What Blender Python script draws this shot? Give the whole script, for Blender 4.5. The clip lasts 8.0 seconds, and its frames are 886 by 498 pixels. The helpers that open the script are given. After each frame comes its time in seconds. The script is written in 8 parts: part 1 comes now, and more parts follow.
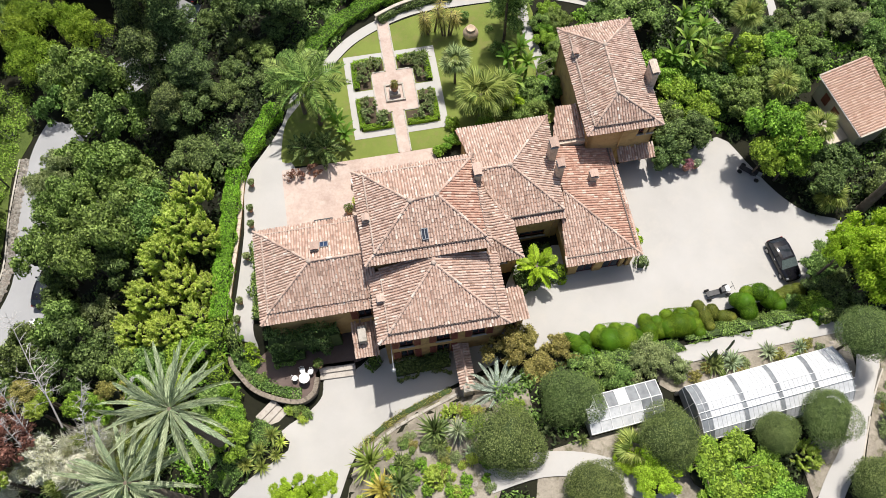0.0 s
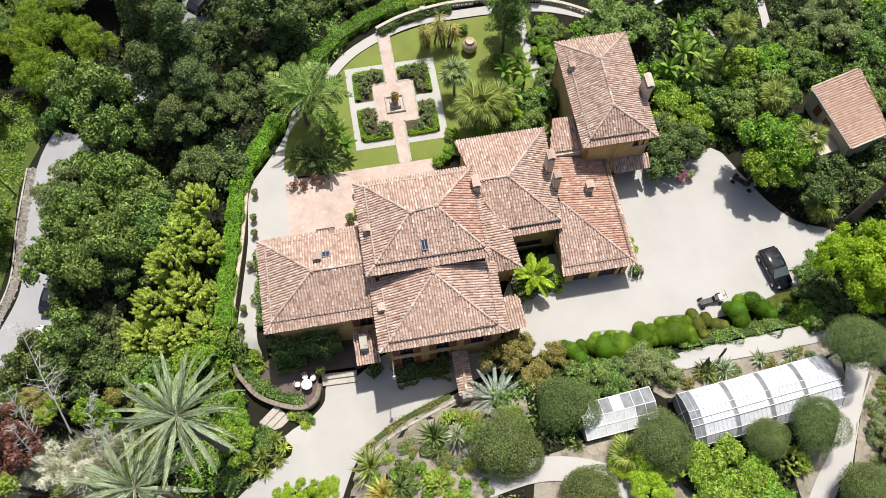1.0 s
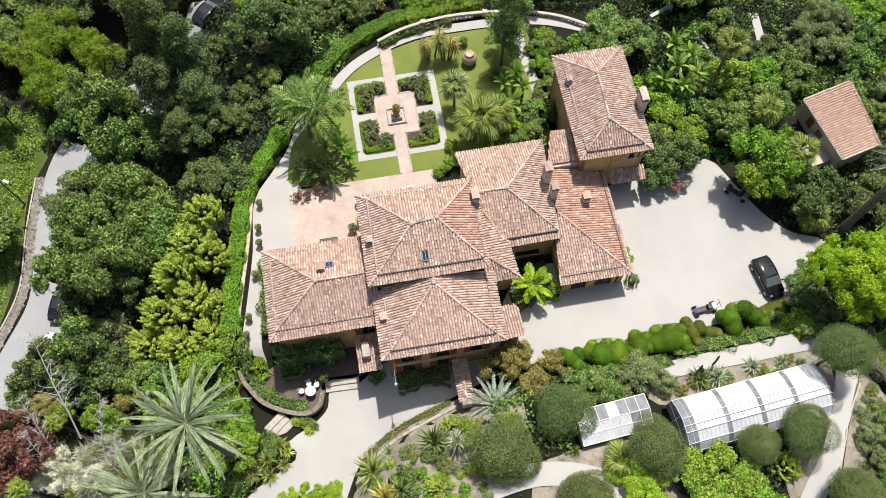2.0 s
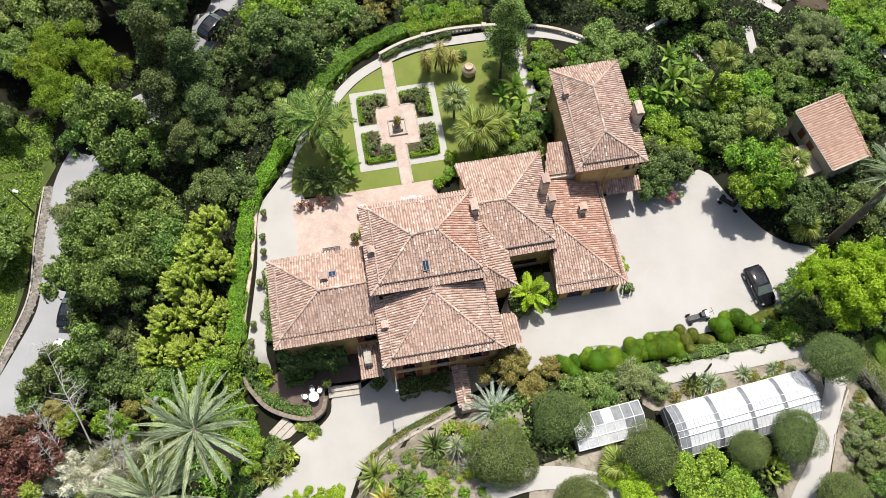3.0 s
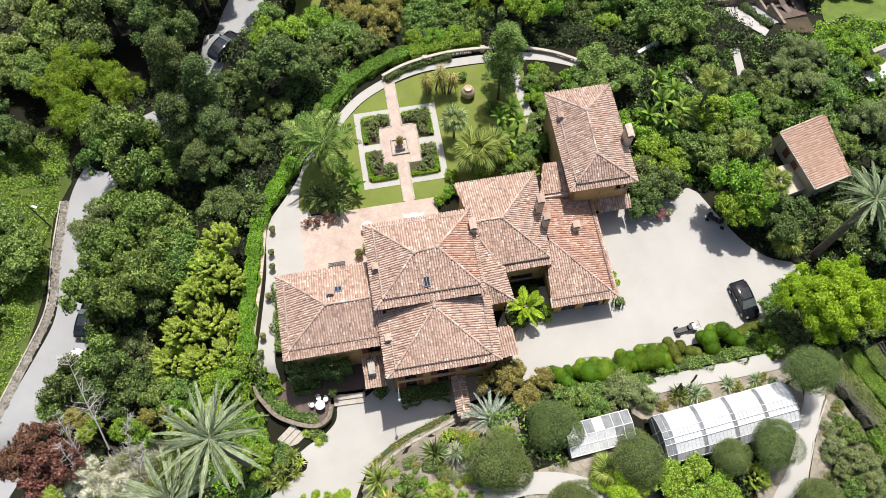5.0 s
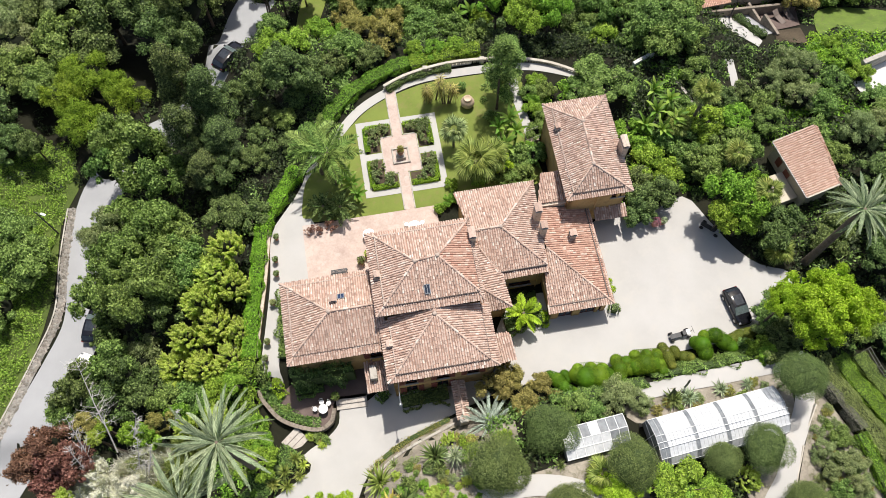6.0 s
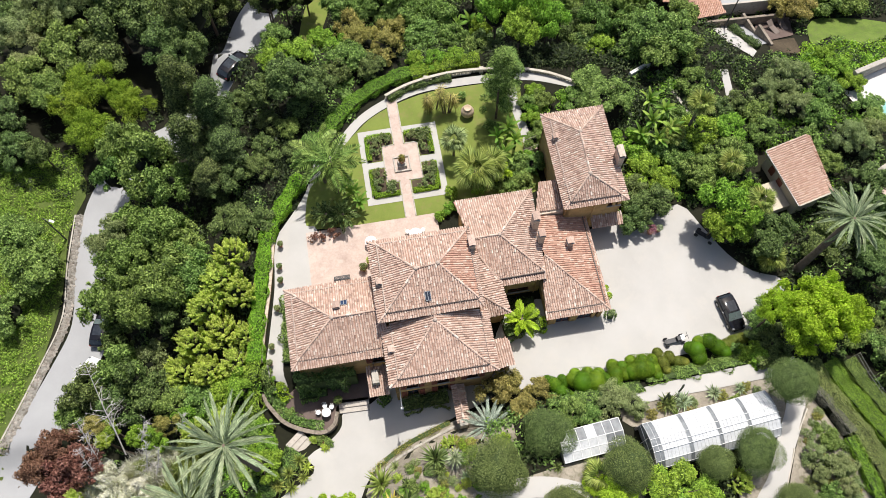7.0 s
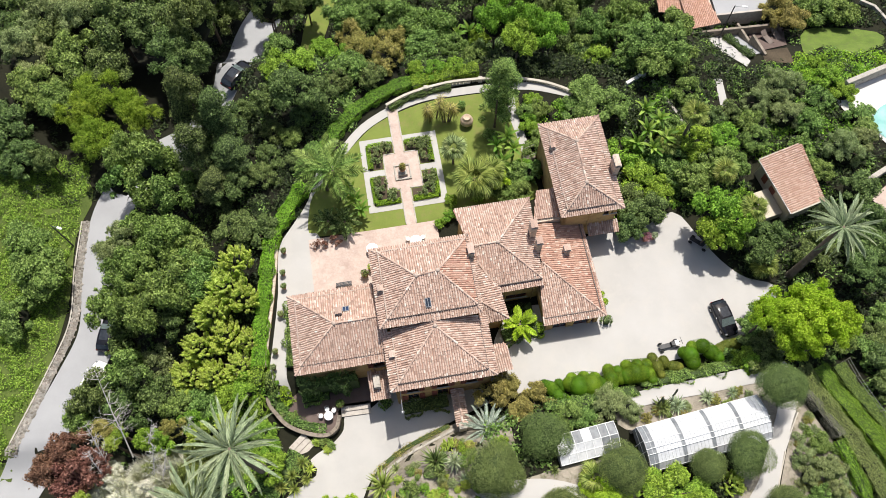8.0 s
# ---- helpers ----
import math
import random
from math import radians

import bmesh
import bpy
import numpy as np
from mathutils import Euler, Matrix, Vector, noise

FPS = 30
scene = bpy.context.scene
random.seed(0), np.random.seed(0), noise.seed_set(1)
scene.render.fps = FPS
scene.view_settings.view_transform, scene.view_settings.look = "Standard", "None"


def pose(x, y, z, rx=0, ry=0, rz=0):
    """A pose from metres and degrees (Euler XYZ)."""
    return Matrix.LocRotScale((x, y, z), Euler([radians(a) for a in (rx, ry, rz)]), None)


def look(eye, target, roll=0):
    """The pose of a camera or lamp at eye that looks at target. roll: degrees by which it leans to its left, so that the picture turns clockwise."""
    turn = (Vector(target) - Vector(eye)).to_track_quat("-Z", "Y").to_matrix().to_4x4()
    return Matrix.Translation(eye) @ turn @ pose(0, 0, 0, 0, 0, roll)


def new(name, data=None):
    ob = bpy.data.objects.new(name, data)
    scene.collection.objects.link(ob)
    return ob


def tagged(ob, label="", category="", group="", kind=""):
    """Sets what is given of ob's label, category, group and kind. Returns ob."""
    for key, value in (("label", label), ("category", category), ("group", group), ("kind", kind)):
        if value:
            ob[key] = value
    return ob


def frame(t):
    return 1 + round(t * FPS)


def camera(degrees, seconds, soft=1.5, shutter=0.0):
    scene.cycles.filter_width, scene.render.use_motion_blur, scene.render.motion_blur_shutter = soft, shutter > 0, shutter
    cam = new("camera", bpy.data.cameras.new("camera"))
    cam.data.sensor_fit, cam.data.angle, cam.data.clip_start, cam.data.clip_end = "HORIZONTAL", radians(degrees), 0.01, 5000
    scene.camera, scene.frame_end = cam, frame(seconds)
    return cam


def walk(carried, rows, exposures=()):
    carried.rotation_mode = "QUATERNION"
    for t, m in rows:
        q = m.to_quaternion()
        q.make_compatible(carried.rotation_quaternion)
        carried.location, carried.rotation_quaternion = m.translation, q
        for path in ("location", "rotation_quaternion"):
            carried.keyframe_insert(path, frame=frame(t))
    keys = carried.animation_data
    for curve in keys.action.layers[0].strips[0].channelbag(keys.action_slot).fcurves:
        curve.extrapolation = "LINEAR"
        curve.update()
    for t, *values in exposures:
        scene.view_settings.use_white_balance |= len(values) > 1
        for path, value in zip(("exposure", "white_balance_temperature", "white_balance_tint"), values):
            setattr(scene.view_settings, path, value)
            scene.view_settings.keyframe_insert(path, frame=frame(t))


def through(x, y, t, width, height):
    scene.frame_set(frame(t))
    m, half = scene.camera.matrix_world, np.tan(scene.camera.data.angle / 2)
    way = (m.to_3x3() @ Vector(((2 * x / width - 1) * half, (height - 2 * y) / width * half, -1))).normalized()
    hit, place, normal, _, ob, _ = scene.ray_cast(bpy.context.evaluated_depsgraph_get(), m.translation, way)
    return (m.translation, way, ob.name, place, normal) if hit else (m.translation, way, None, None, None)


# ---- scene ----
cam = camera(58.40, 8.0, soft=0.65)
walk(cam, [
    (0.0, pose(0.000, 0.000, 58.235, 22.788, 0.084, -0.360)),
    (0.5, pose(0.027, 0.039, 59.006, 22.749, 0.093, -0.348)),
    (1.0, pose(0.057, 0.127, 59.820, 22.782, 0.084, -0.341)),
    (1.5, pose(0.072, 0.197, 60.653, 22.780, 0.116, -0.354)),
    (3.0, pose(0.116, 0.300, 63.374, 22.795, 0.147, -0.331)),
    (3.5, pose(0.136, 0.303, 64.270, 22.785, 0.165, -0.315)),
    (4.0, pose(0.146, 0.283, 65.209, 22.789, 0.158, -0.295)),
    (4.5, pose(0.150, 0.267, 66.116, 22.786, 0.153, -0.266)),
    (6.0, pose(0.145, 0.228, 68.875, 22.779, 0.137, -0.249)),
    (6.5, pose(0.124, 0.216, 69.783, 22.770, 0.128, -0.249)),
    (7.0, pose(0.109, 0.187, 70.701, 22.771, 0.117, -0.218)),
    (7.5, pose(0.113, 0.168, 71.592, 22.766, 0.102, -0.218)),
    (8.0, pose(0.113, 0.142, 72.511, 22.777, 0.094, -0.211)),
], [(0.0, 0.38), (8.0, 0.41)])

# ---- light: high sun from beyond the garden, clear sky ----
SUN_EL, SUN_AZ = 68.0, 13.0
world = bpy.data.worlds.new("sky")
scene.world = world
world.use_nodes = True
wn = world.node_tree
sky = wn.nodes.new("ShaderNodeTexSky")
sky.sky_type, sky.sun_disc = "NISHITA", False
sky.dust_density, sky.ozone_density = 3.0, 0.6
sky.sun_elevation, sky.sun_rotation = radians(SUN_EL), radians(SUN_AZ)
wn.links.new(sky.outputs[0], wn.nodes["Background"].inputs[0])
wn.nodes["Background"].inputs[1].default_value = 0.094
sun = new("sun", bpy.data.lights.new("sun", "SUN"))
sun.data.energy, sun.data.angle, sun.data.color = 4.25, radians(0.55), (1.0, 0.955, 0.89)
sun.matrix_world = look((100 * math.cos(radians(SUN_EL)) * math.sin(radians(SUN_AZ)), 100 * math.cos(radians(SUN_EL)) * math.cos(radians(SUN_AZ)), 100 * math.sin(radians(SUN_EL))), (0, 0, 0))


# ---- materials ----
def shader(name, rough=0.8, metal=0.0, spec=0.3):
    m = bpy.data.materials.new(name)
    m.use_nodes = True
    b = m.node_tree.nodes["Principled BSDF"]
    b.inputs["Roughness"].default_value, b.inputs["Metallic"].default_value = rough, metal
    b.inputs["Specular IOR Level"].default_value = spec
    return m, m.node_tree, b


def ramp(tree, fac, stops):
    r = tree.nodes.new("ShaderNodeValToRGB")
    r.color_ramp.elements[0].position, r.color_ramp.elements[0].color = stops[0][0], (*stops[0][1], 1)
    r.color_ramp.elements[1].position, r.color_ramp.elements[1].color = stops[-1][0], (*stops[-1][1], 1)
    for p, c in stops[1:-1]:
        r.color_ramp.elements.new(p).color = (*c, 1)
    tree.links.new(fac, r.inputs[0])
    return r.outputs[0]


def noise_tex(tree, scale, detail=4.0, rough=0.6):
    co = tree.nodes.new("ShaderNodeNewGeometry")
    n = tree.nodes.new("ShaderNodeTexNoise")
    n.inputs["Scale"].default_value, n.inputs["Detail"].default_value, n.inputs["Roughness"].default_value = scale, detail, rough
    tree.links.new(co.outputs["Position"], n.inputs["Vector"])
    return n.outputs["Fac"]


def mixed(tree, a, b, fac, how="MIX"):
    x = tree.nodes.new("ShaderNodeMix")
    x.data_type, x.blend_type = "RGBA", how
    for s, v in ((x.inputs[0], fac), (x.inputs[6], a), (x.inputs[7], b)):
        if isinstance(v, (int, float)):
            s.default_value = v
        elif isinstance(v, tuple):
            s.default_value = (*v, 1)
        else:
            tree.links.new(v, s)
    return x.outputs[2]


def math_node(tree, op, a, b=0.0):
    x = tree.nodes.new("ShaderNodeMath")
    x.operation = op
    for s, v in ((x.inputs[0], a), (x.inputs[1], b)):
        if isinstance(v, (int, float)):
            s.default_value = v
        else:
            tree.links.new(v, s)
    return x.outputs[0]


def bump(tree, b, height, strength, distance):
    n = tree.nodes.new("ShaderNodeBump")
    n.inputs["Strength"].default_value, n.inputs["Distance"].default_value = strength, distance
    tree.links.new(height, n.inputs["Height"])
    tree.links.new(n.outputs[0], b.inputs["Normal"])


def surface(name, dark, light, grain=18.0, patch=0.5, rough=0.85, relief=0.02, metal=0.0, spec=0.3, stain=None):
    """A mottled surface: large patches, grain and fine relief."""
    m, t, b = shader(name, rough, metal, spec)
    big, fine = noise_tex(t, patch, 5), noise_tex(t, grain, 6, 0.7)
    f = math_node(t, "ADD", math_node(t, "MULTIPLY", big, 0.6), math_node(t, "MULTIPLY", fine, 0.4))
    col = ramp(t, f, [(0.32, dark), (0.68, light)])
    if stain:
        s = ramp(t, noise_tex(t, patch * 2.7, 6, 0.65), [(0.52, (0, 0, 0)), (0.72, (1, 1, 1))])
        col = mixed(t, col, stain, s)
    t.links.new(col, b.inputs["Base Color"])
    bump(t, b, fine, 0.5, relief)
    return m


def random_of_piece(t):
    g, o = t.nodes.new("ShaderNodeNewGeometry"), t.nodes.new("ShaderNodeObjectInfo")
    return math_node(t, "FRACT", math_node(t, "ADD", g.outputs["Random Per Island"], o.outputs["Random"]))


def pieces(name, stops, grain=20.0, rough=0.85, relief=0.01, patch=0.6, patch_tint=(0.5, 0.42, 0.36), amount=0.35, lichen=0.0):
    """Pieces that differ from one another, with patches of wear over all."""
    m, t, b = shader(name, rough)
    col = ramp(t, random_of_piece(t), stops)
    fine = noise_tex(t, grain, 6, 0.7)
    worn = ramp(t, noise_tex(t, patch, 6, 0.7), [(0.42, (0, 0, 0)), (0.72, (1, 1, 1))])
    col = mixed(t, col, patch_tint, math_node(t, "MULTIPLY", worn, amount))
    if lichen:
        spots = ramp(t, noise_tex(t, 3.1, 8, 0.75), [(0.5, (0, 0, 0)), (0.66, (1, 1, 1))])
        col = mixed(t, col, (0.3, 0.255, 0.215), math_node(t, "MULTIPLY", spots, lichen))
        pale = ramp(t, noise_tex(t, 5.3, 8, 0.75), [(0.58, (0, 0, 0)), (0.7, (1, 1, 1))])
        col = mixed(t, col, (0.68, 0.6, 0.53), math_node(t, "MULTIPLY", pale, lichen * 0.6))
    col = mixed(t, col, ramp(t, fine, [(0.25, (0.55, 0.53, 0.5)), (0.75, (1.15, 1.15, 1.15))]), 0.7, "MULTIPLY")
    t.links.new(col, b.inputs["Base Color"])
    bump(t, b, fine, 0.4, relief)
    return m


def foliage(name, deep, mid, tip, through=0.3, rough=0.5, spread=0.036):
    m, t, b = shader(name, rough, 0, 0.16)
    col = ramp(t, random_of_piece(t), [(0.0, tuple(0.75 * p + 0.12 * q for p, q in zip(deep, mid))), (0.5, tuple(q * 1.05 for q in mid)), (1.0, tuple(0.2 * q + 0.95 * p for p, q in zip(tip, mid)))])
    o = t.nodes.new("ShaderNodeObjectInfo")
    h = t.nodes.new("ShaderNodeHueSaturation")
    t.links.new(math_node(t, "ADD", math_node(t, "MULTIPLY", o.outputs["Random"], spread), 0.496 - spread / 2), h.inputs["Hue"])
    t.links.new(math_node(t, "ADD", math_node(t, "MULTIPLY", noise_tex(t, 0.8, 4), 0.9), 0.55), h.inputs["Value"])
    t.links.new(col, h.inputs["Color"])
    t.links.new(h.outputs[0], b.inputs["Base Color"])
    tr, mx = t.nodes.new("ShaderNodeBsdfTranslucent"), t.nodes.new("ShaderNodeMixShader")
    bright = mixed(t, h.outputs[0], (1.1, 1.25, 0.5), 1.0, "MULTIPLY")
    t.links.new(bright, tr.inputs["Color"])
    mx.inputs[0].default_value = through
    t.links.new(b.outputs[0], mx.inputs[1]), t.links.new(tr.outputs[0], mx.inputs[2])
    t.links.new(mx.outputs[0], t.nodes["Material Output"].inputs["Surface"])
    return m


M = {}
M["tile"] = pieces("terracotta_tile", [(0.0, (0.29, 0.19, 0.15)), (0.12, (0.42, 0.29, 0.235)), (0.4, (0.53, 0.375, 0.305)), (0.8, (0.6, 0.445, 0.37)), (0.95, (0.65, 0.52, 0.44)), (1.0, (0.76, 0.68, 0.6))], patch_tint=(0.46, 0.37, 0.31), lichen=0.62)
M["tile_red"] = pieces("red_tile", [(0.0, (0.36, 0.19, 0.14)), (0.3, (0.48, 0.28, 0.21)), (0.8, (0.57, 0.365, 0.28)), (1.0, (0.68, 0.53, 0.44))], patch_tint=(0.45, 0.3, 0.23), lichen=0.3)
M["tile_bed"] = surface("roof_bed", (0.32, 0.19, 0.14), (0.46, 0.3, 0.23), 14, 0.8, 0.95)
M["dark_brown"] = surface("dull_dark_brown", (0.1, 0.078, 0.066), (0.2, 0.16, 0.138), 20, 1.5, 0.7)
M["mortar"] = surface("ridge_mortar", (0.344, 0.271, 0.221), (0.492, 0.410, 0.353), 20, 1.5)
M["new_tile"] = pieces("hut_tile", [(0.0, (0.44, 0.28, 0.215)), (1.0, (0.56, 0.4, 0.325))], amount=0.2, patch_tint=(0.45, 0.36, 0.3))
M["ochre"] = surface("ochre_render", (0.377, 0.238, 0.098), (0.525, 0.361, 0.164), 9, 0.5, 0.92, 0.01, stain=(0.271, 0.172, 0.090))
M["cream"] = surface("cream_render", (0.451, 0.394, 0.303), (0.590, 0.533, 0.435), 9, 0.5, 0.92, 0.01)
M["white_wall"] = surface("white_render", (0.541, 0.525, 0.492), (0.672, 0.656, 0.631), 9, 0.5, 0.9, 0.01)
M["shutter"] = surface("shutter_paint", (0.16, 0.045, 0.03), (0.25, 0.08, 0.055), 30, 2, 0.6)
M["gravel"] = surface("pale_gravel", (0.37, 0.357, 0.337), (0.45, 0.436, 0.415), 40, 0.25, 0.95, 0.015, stain=(0.435, 0.415, 0.385))
M["asphalt"] = surface("road_asphalt", (0.278, 0.28, 0.284), (0.37, 0.373, 0.378), 40, 0.2, 0.9, 0.01)
M["soil"] = surface("garden_soil", (0.035, 0.026, 0.016), (0.11, 0.085, 0.055), 8, 0.4, 0.95, 0.05)
# leaf litter, its colour taken almost to black for the shade under trees
M["shaded_litter"] = surface("shaded_ground_litter", (0.005, 0.006, 0.003), (0.02, 0.02, 0.009), 5, 0.35, 0.95, 0.08)
M["rockery"] = surface("rockery_soil", (0.17, 0.148, 0.115), (0.37, 0.33, 0.27), 6, 0.6, 0.95, 0.06, stain=(0.1, 0.1, 0.05))
M["lawn"] = surface("lawn", (0.112, 0.148, 0.026), (0.192, 0.234, 0.05), 30, 0.35, 0.9, 0.03, stain=(0.185, 0.175, 0.06))
M["brick"] = pieces("pink_brick", [(0.0, (0.5, 0.3, 0.23)), (0.5, (0.6, 0.4, 0.32)), (1.0, (0.7, 0.53, 0.44))], patch_tint=(0.62, 0.5, 0.43), amount=0.5)
M["paving"] = surface("pink_paving", (0.36, 0.27, 0.228), (0.55, 0.445, 0.385), 5, 0.5, 0.85, 0.008, stain=(0.5, 0.43, 0.38))
# brown brick, darkened further so its colour holds part of the shade
M["shaded_paving"] = surface("shaded_brick_paving", (0.085, 0.06, 0.052), (0.155, 0.115, 0.1), 12, 0.5, 0.85, 0.008)
M["stone"] = surface("pale_stone", (0.295, 0.271, 0.230), (0.492, 0.459, 0.410), 10, 0.9, 0.9, 0.02, stain=(0.164, 0.148, 0.115))
M["rubble"] = pieces("rubble_stone", [(0.0, (0.14, 0.125, 0.105)), (0.6, (0.25, 0.23, 0.2)), (1.0, (0.4, 0.37, 0.33))], 8)
M["terracotta"] = surface("pot_terracotta", (0.3, 0.15, 0.09), (0.46, 0.26, 0.17), 14, 2, 0.8)
M["urn"] = surface("urn_clay", (0.4, 0.3, 0.21), (0.58, 0.45, 0.34), 14, 2, 0.8)
M["white_paint"] = surface("white_paint", (0.74, 0.74, 0.73), (0.84, 0.84, 0.83), 30, 2, 0.45, 0.002)
M["grey_metal"] = surface("grey_metal", (0.3, 0.31, 0.32), (0.45, 0.46, 0.47), 30, 2, 0.4, 0.002, 0.7)
M["dark_metal"] = surface("dark_metal", (0.02, 0.02, 0.022), (0.06, 0.06, 0.062), 30, 2, 0.5, 0.002, 0.4)
M["black_paint"], _t, _b = shader("black_car_paint", 0.1, 0.0, 0.35)
_t.links.new(ramp(_t, noise_tex(_t, 60, 2), [(0.3, (0.006, 0.006, 0.008)), (0.7, (0.012, 0.012, 0.015))]), _b.inputs["Base Color"])
_b.inputs["Coat Weight"].default_value = 0.25
M["silver_paint"], _t, _b = shader("silver_car_paint", 0.3, 0.6)
_t.links.new(ramp(_t, noise_tex(_t, 60, 2), [(0.3, (0.32, 0.34, 0.36)), (0.7, (0.4, 0.42, 0.44))]), _b.inputs["Base Color"])
M["car_glass"], _t, _b = shader("car_glass", 0.04, 0.0, 0.5)
_t.links.new(ramp(_t, noise_tex(_t, 2, 2), [(0.3, (0.012, 0.016, 0.022)), (0.7, (0.03, 0.036, 0.045))]), _b.inputs["Base Color"])
M["windscreen"], _t, _b = shader("windscreen_glass", 0.06, 0.0, 0.7)
_t.links.new(ramp(_t, noise_tex(_t, 5, 3), [(0.3, (0.07, 0.09, 0.09)), (0.7, (0.13, 0.165, 0.16))]), _b.inputs["Base Color"])
M["pane"], _t, _b = shader("window_glass", 0.05, 0.0, 0.7)
_t.links.new(ramp(_t, noise_tex(_t, 3, 2), [(0.3, (0.015, 0.02, 0.03)), (0.7, (0.04, 0.05, 0.07))]), _b.inputs["Base Color"])
M["solar"], _t, _b = shader("solar_glass", 0.12, 0.0, 0.6)
_t.links.new(ramp(_t, noise_tex(_t, 6, 2), [(0.3, (0.012, 0.025, 0.06)), (0.7, (0.03, 0.05, 0.1))]), _b.inputs["Base Color"])
M["shade_glass"] = surface("whitewashed_glass", (0.46, 0.47, 0.485), (0.66, 0.67, 0.675), 4, 0.9, 0.3, 0.002, stain=(0.42, 0.44, 0.455))
M["tyre"] = surface("tyre_rubber", (0.012, 0.012, 0.012), (0.03, 0.03, 0.03), 30, 3, 0.8)
M["alloy"] = surface("wheel_alloy", (0.3, 0.3, 0.31), (0.45, 0.45, 0.46), 30, 3, 0.35, 0.001, 0.8)
M["tail_lamp"] = surface("tail_lamp", (0.12, 0.008, 0.008), (0.22, 0.012, 0.012), 30, 3, 0.2)
M["head_lamp"] = surface("head_lamp", (0.1, 0.105, 0.11), (0.2, 0.21, 0.22), 30, 3, 0.1)
M["clear_pane"], _t, _b = shader("clear_glass", 0.06, 0.0, 0.6)
_t.links.new(ramp(_t, noise_tex(_t, 1.5, 3), [(0.3, (0.17, 0.18, 0.19)), (0.7, (0.3, 0.32, 0.33))]), _b.inputs["Base Color"])
_b.inputs["Alpha"].default_value = 0.82
M["orange_tile"] = pieces("orange_tile", [(0.0, (0.48, 0.27, 0.19)), (1.0, (0.64, 0.41, 0.32))], amount=0.15)
M["bark"] = surface("bark", (0.06, 0.045, 0.032), (0.17, 0.13, 0.1), 12, 1.5, 0.95, 0.05)
M["palm_bark"] = surface("palm_bark", (0.09, 0.07, 0.05), (0.22, 0.18, 0.14), 9, 2, 0.95, 0.08)
M["dead_wood"] = surface("dead_wood", (0.42, 0.39, 0.37), (0.66, 0.63, 0.6), 12, 2, 0.9, 0.01)
M["water"], _t, _b = shader("pool_water", 0.03, 0.0, 0.5)
_t.links.new(ramp(_t, noise_tex(_t, 0.8, 3), [(0.3, (0.2, 0.42, 0.4)), (0.7, (0.32, 0.55, 0.5))]), _b.inputs["Base Color"])
M["old_stone"] = surface("old_stone", (0.16, 0.13, 0.1), (0.34, 0.29, 0.235), 8, 1.2, 0.95, 0.03, stain=(0.09, 0.08, 0.06))
M["plaster"] = surface("chimney_plaster", (0.42, 0.345, 0.27), (0.6, 0.51, 0.42), 10, 1.5, 0.92, 0.01, stain=(0.24, 0.18, 0.14))
# foliage
M["leaf_creeper"] = foliage("creeper_leaf", (0.08, 0.16, 0.012), (0.24, 0.42, 0.035), (0.42, 0.6, 0.08), 0.4)
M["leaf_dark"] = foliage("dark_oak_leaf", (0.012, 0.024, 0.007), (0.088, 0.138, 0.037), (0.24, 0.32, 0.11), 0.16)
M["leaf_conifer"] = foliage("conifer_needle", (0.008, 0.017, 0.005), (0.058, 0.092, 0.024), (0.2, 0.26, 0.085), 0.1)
# leaf colour darkened to stand for shade beneath and between trees
M["leaf_in_shade"] = foliage("shade_dark_leaf", (0.006, 0.012, 0.005), (0.026, 0.042, 0.014), (0.1, 0.13, 0.05), 0.1)
M["leaf_bank"] = foliage("bank_creeper_leaf", (0.065, 0.115, 0.02), (0.21, 0.34, 0.05), (0.4, 0.54, 0.11), 0.34)
M["leaf_hedge_pale"] = foliage("pale_hedge_leaf", (0.055, 0.078, 0.024), (0.19, 0.245, 0.075), (0.36, 0.43, 0.16), 0.2)
M["leaf_dry_hedge"] = foliage("dry_hedge_twig", (0.06, 0.058, 0.045), (0.17, 0.165, 0.135), (0.3, 0.29, 0.24), 0.1)
M["leaf_hedge"] = foliage("hedge_leaf", (0.035, 0.07, 0.008), (0.15, 0.27, 0.028), (0.36, 0.52, 0.08), 0.3)
M["leaf_mid"] = foliage("green_leaf", (0.018, 0.038, 0.009), (0.13, 0.217, 0.048), (0.33, 0.46, 0.135), 0.24)
M["leaf_bright"] = foliage("bright_leaf", (0.032, 0.075, 0.008), (0.165, 0.3, 0.03), (0.38, 0.56, 0.085), 0.3)
M["leaf_lime"] = foliage("lime_leaf", (0.13, 0.22, 0.012), (0.3, 0.45, 0.03), (0.48, 0.63, 0.07), 0.4, spread=0.008)
M["leaf_yellow"] = foliage("yellow_green_leaf", (0.2, 0.27, 0.04), (0.46, 0.56, 0.1), (0.67, 0.74, 0.23), 0.44, spread=0.02)
M["leaf_pine"] = foliage("pine_needle", (0.055, 0.1, 0.008), (0.2, 0.29, 0.026), (0.38, 0.47, 0.06), 0.25)
M["leaf_olive"] = foliage("olive_leaf", (0.05, 0.072, 0.026), (0.2, 0.255, 0.098), (0.4, 0.47, 0.215), 0.24)
M["leaf_clipped"] = foliage("clipped_leaf", (0.024, 0.044, 0.011), (0.098, 0.14, 0.038), (0.25, 0.305, 0.108), 0.15)
M["leaf_topiary"] = foliage("topiary_leaf", (0.028, 0.075, 0.004), (0.085, 0.18, 0.009), (0.16, 0.27, 0.02), 0.2)
M["leaf_topiary_brown"] = foliage("browned_topiary_leaf", (0.05, 0.07, 0.008), (0.13, 0.16, 0.025), (0.24, 0.26, 0.05), 0.2)
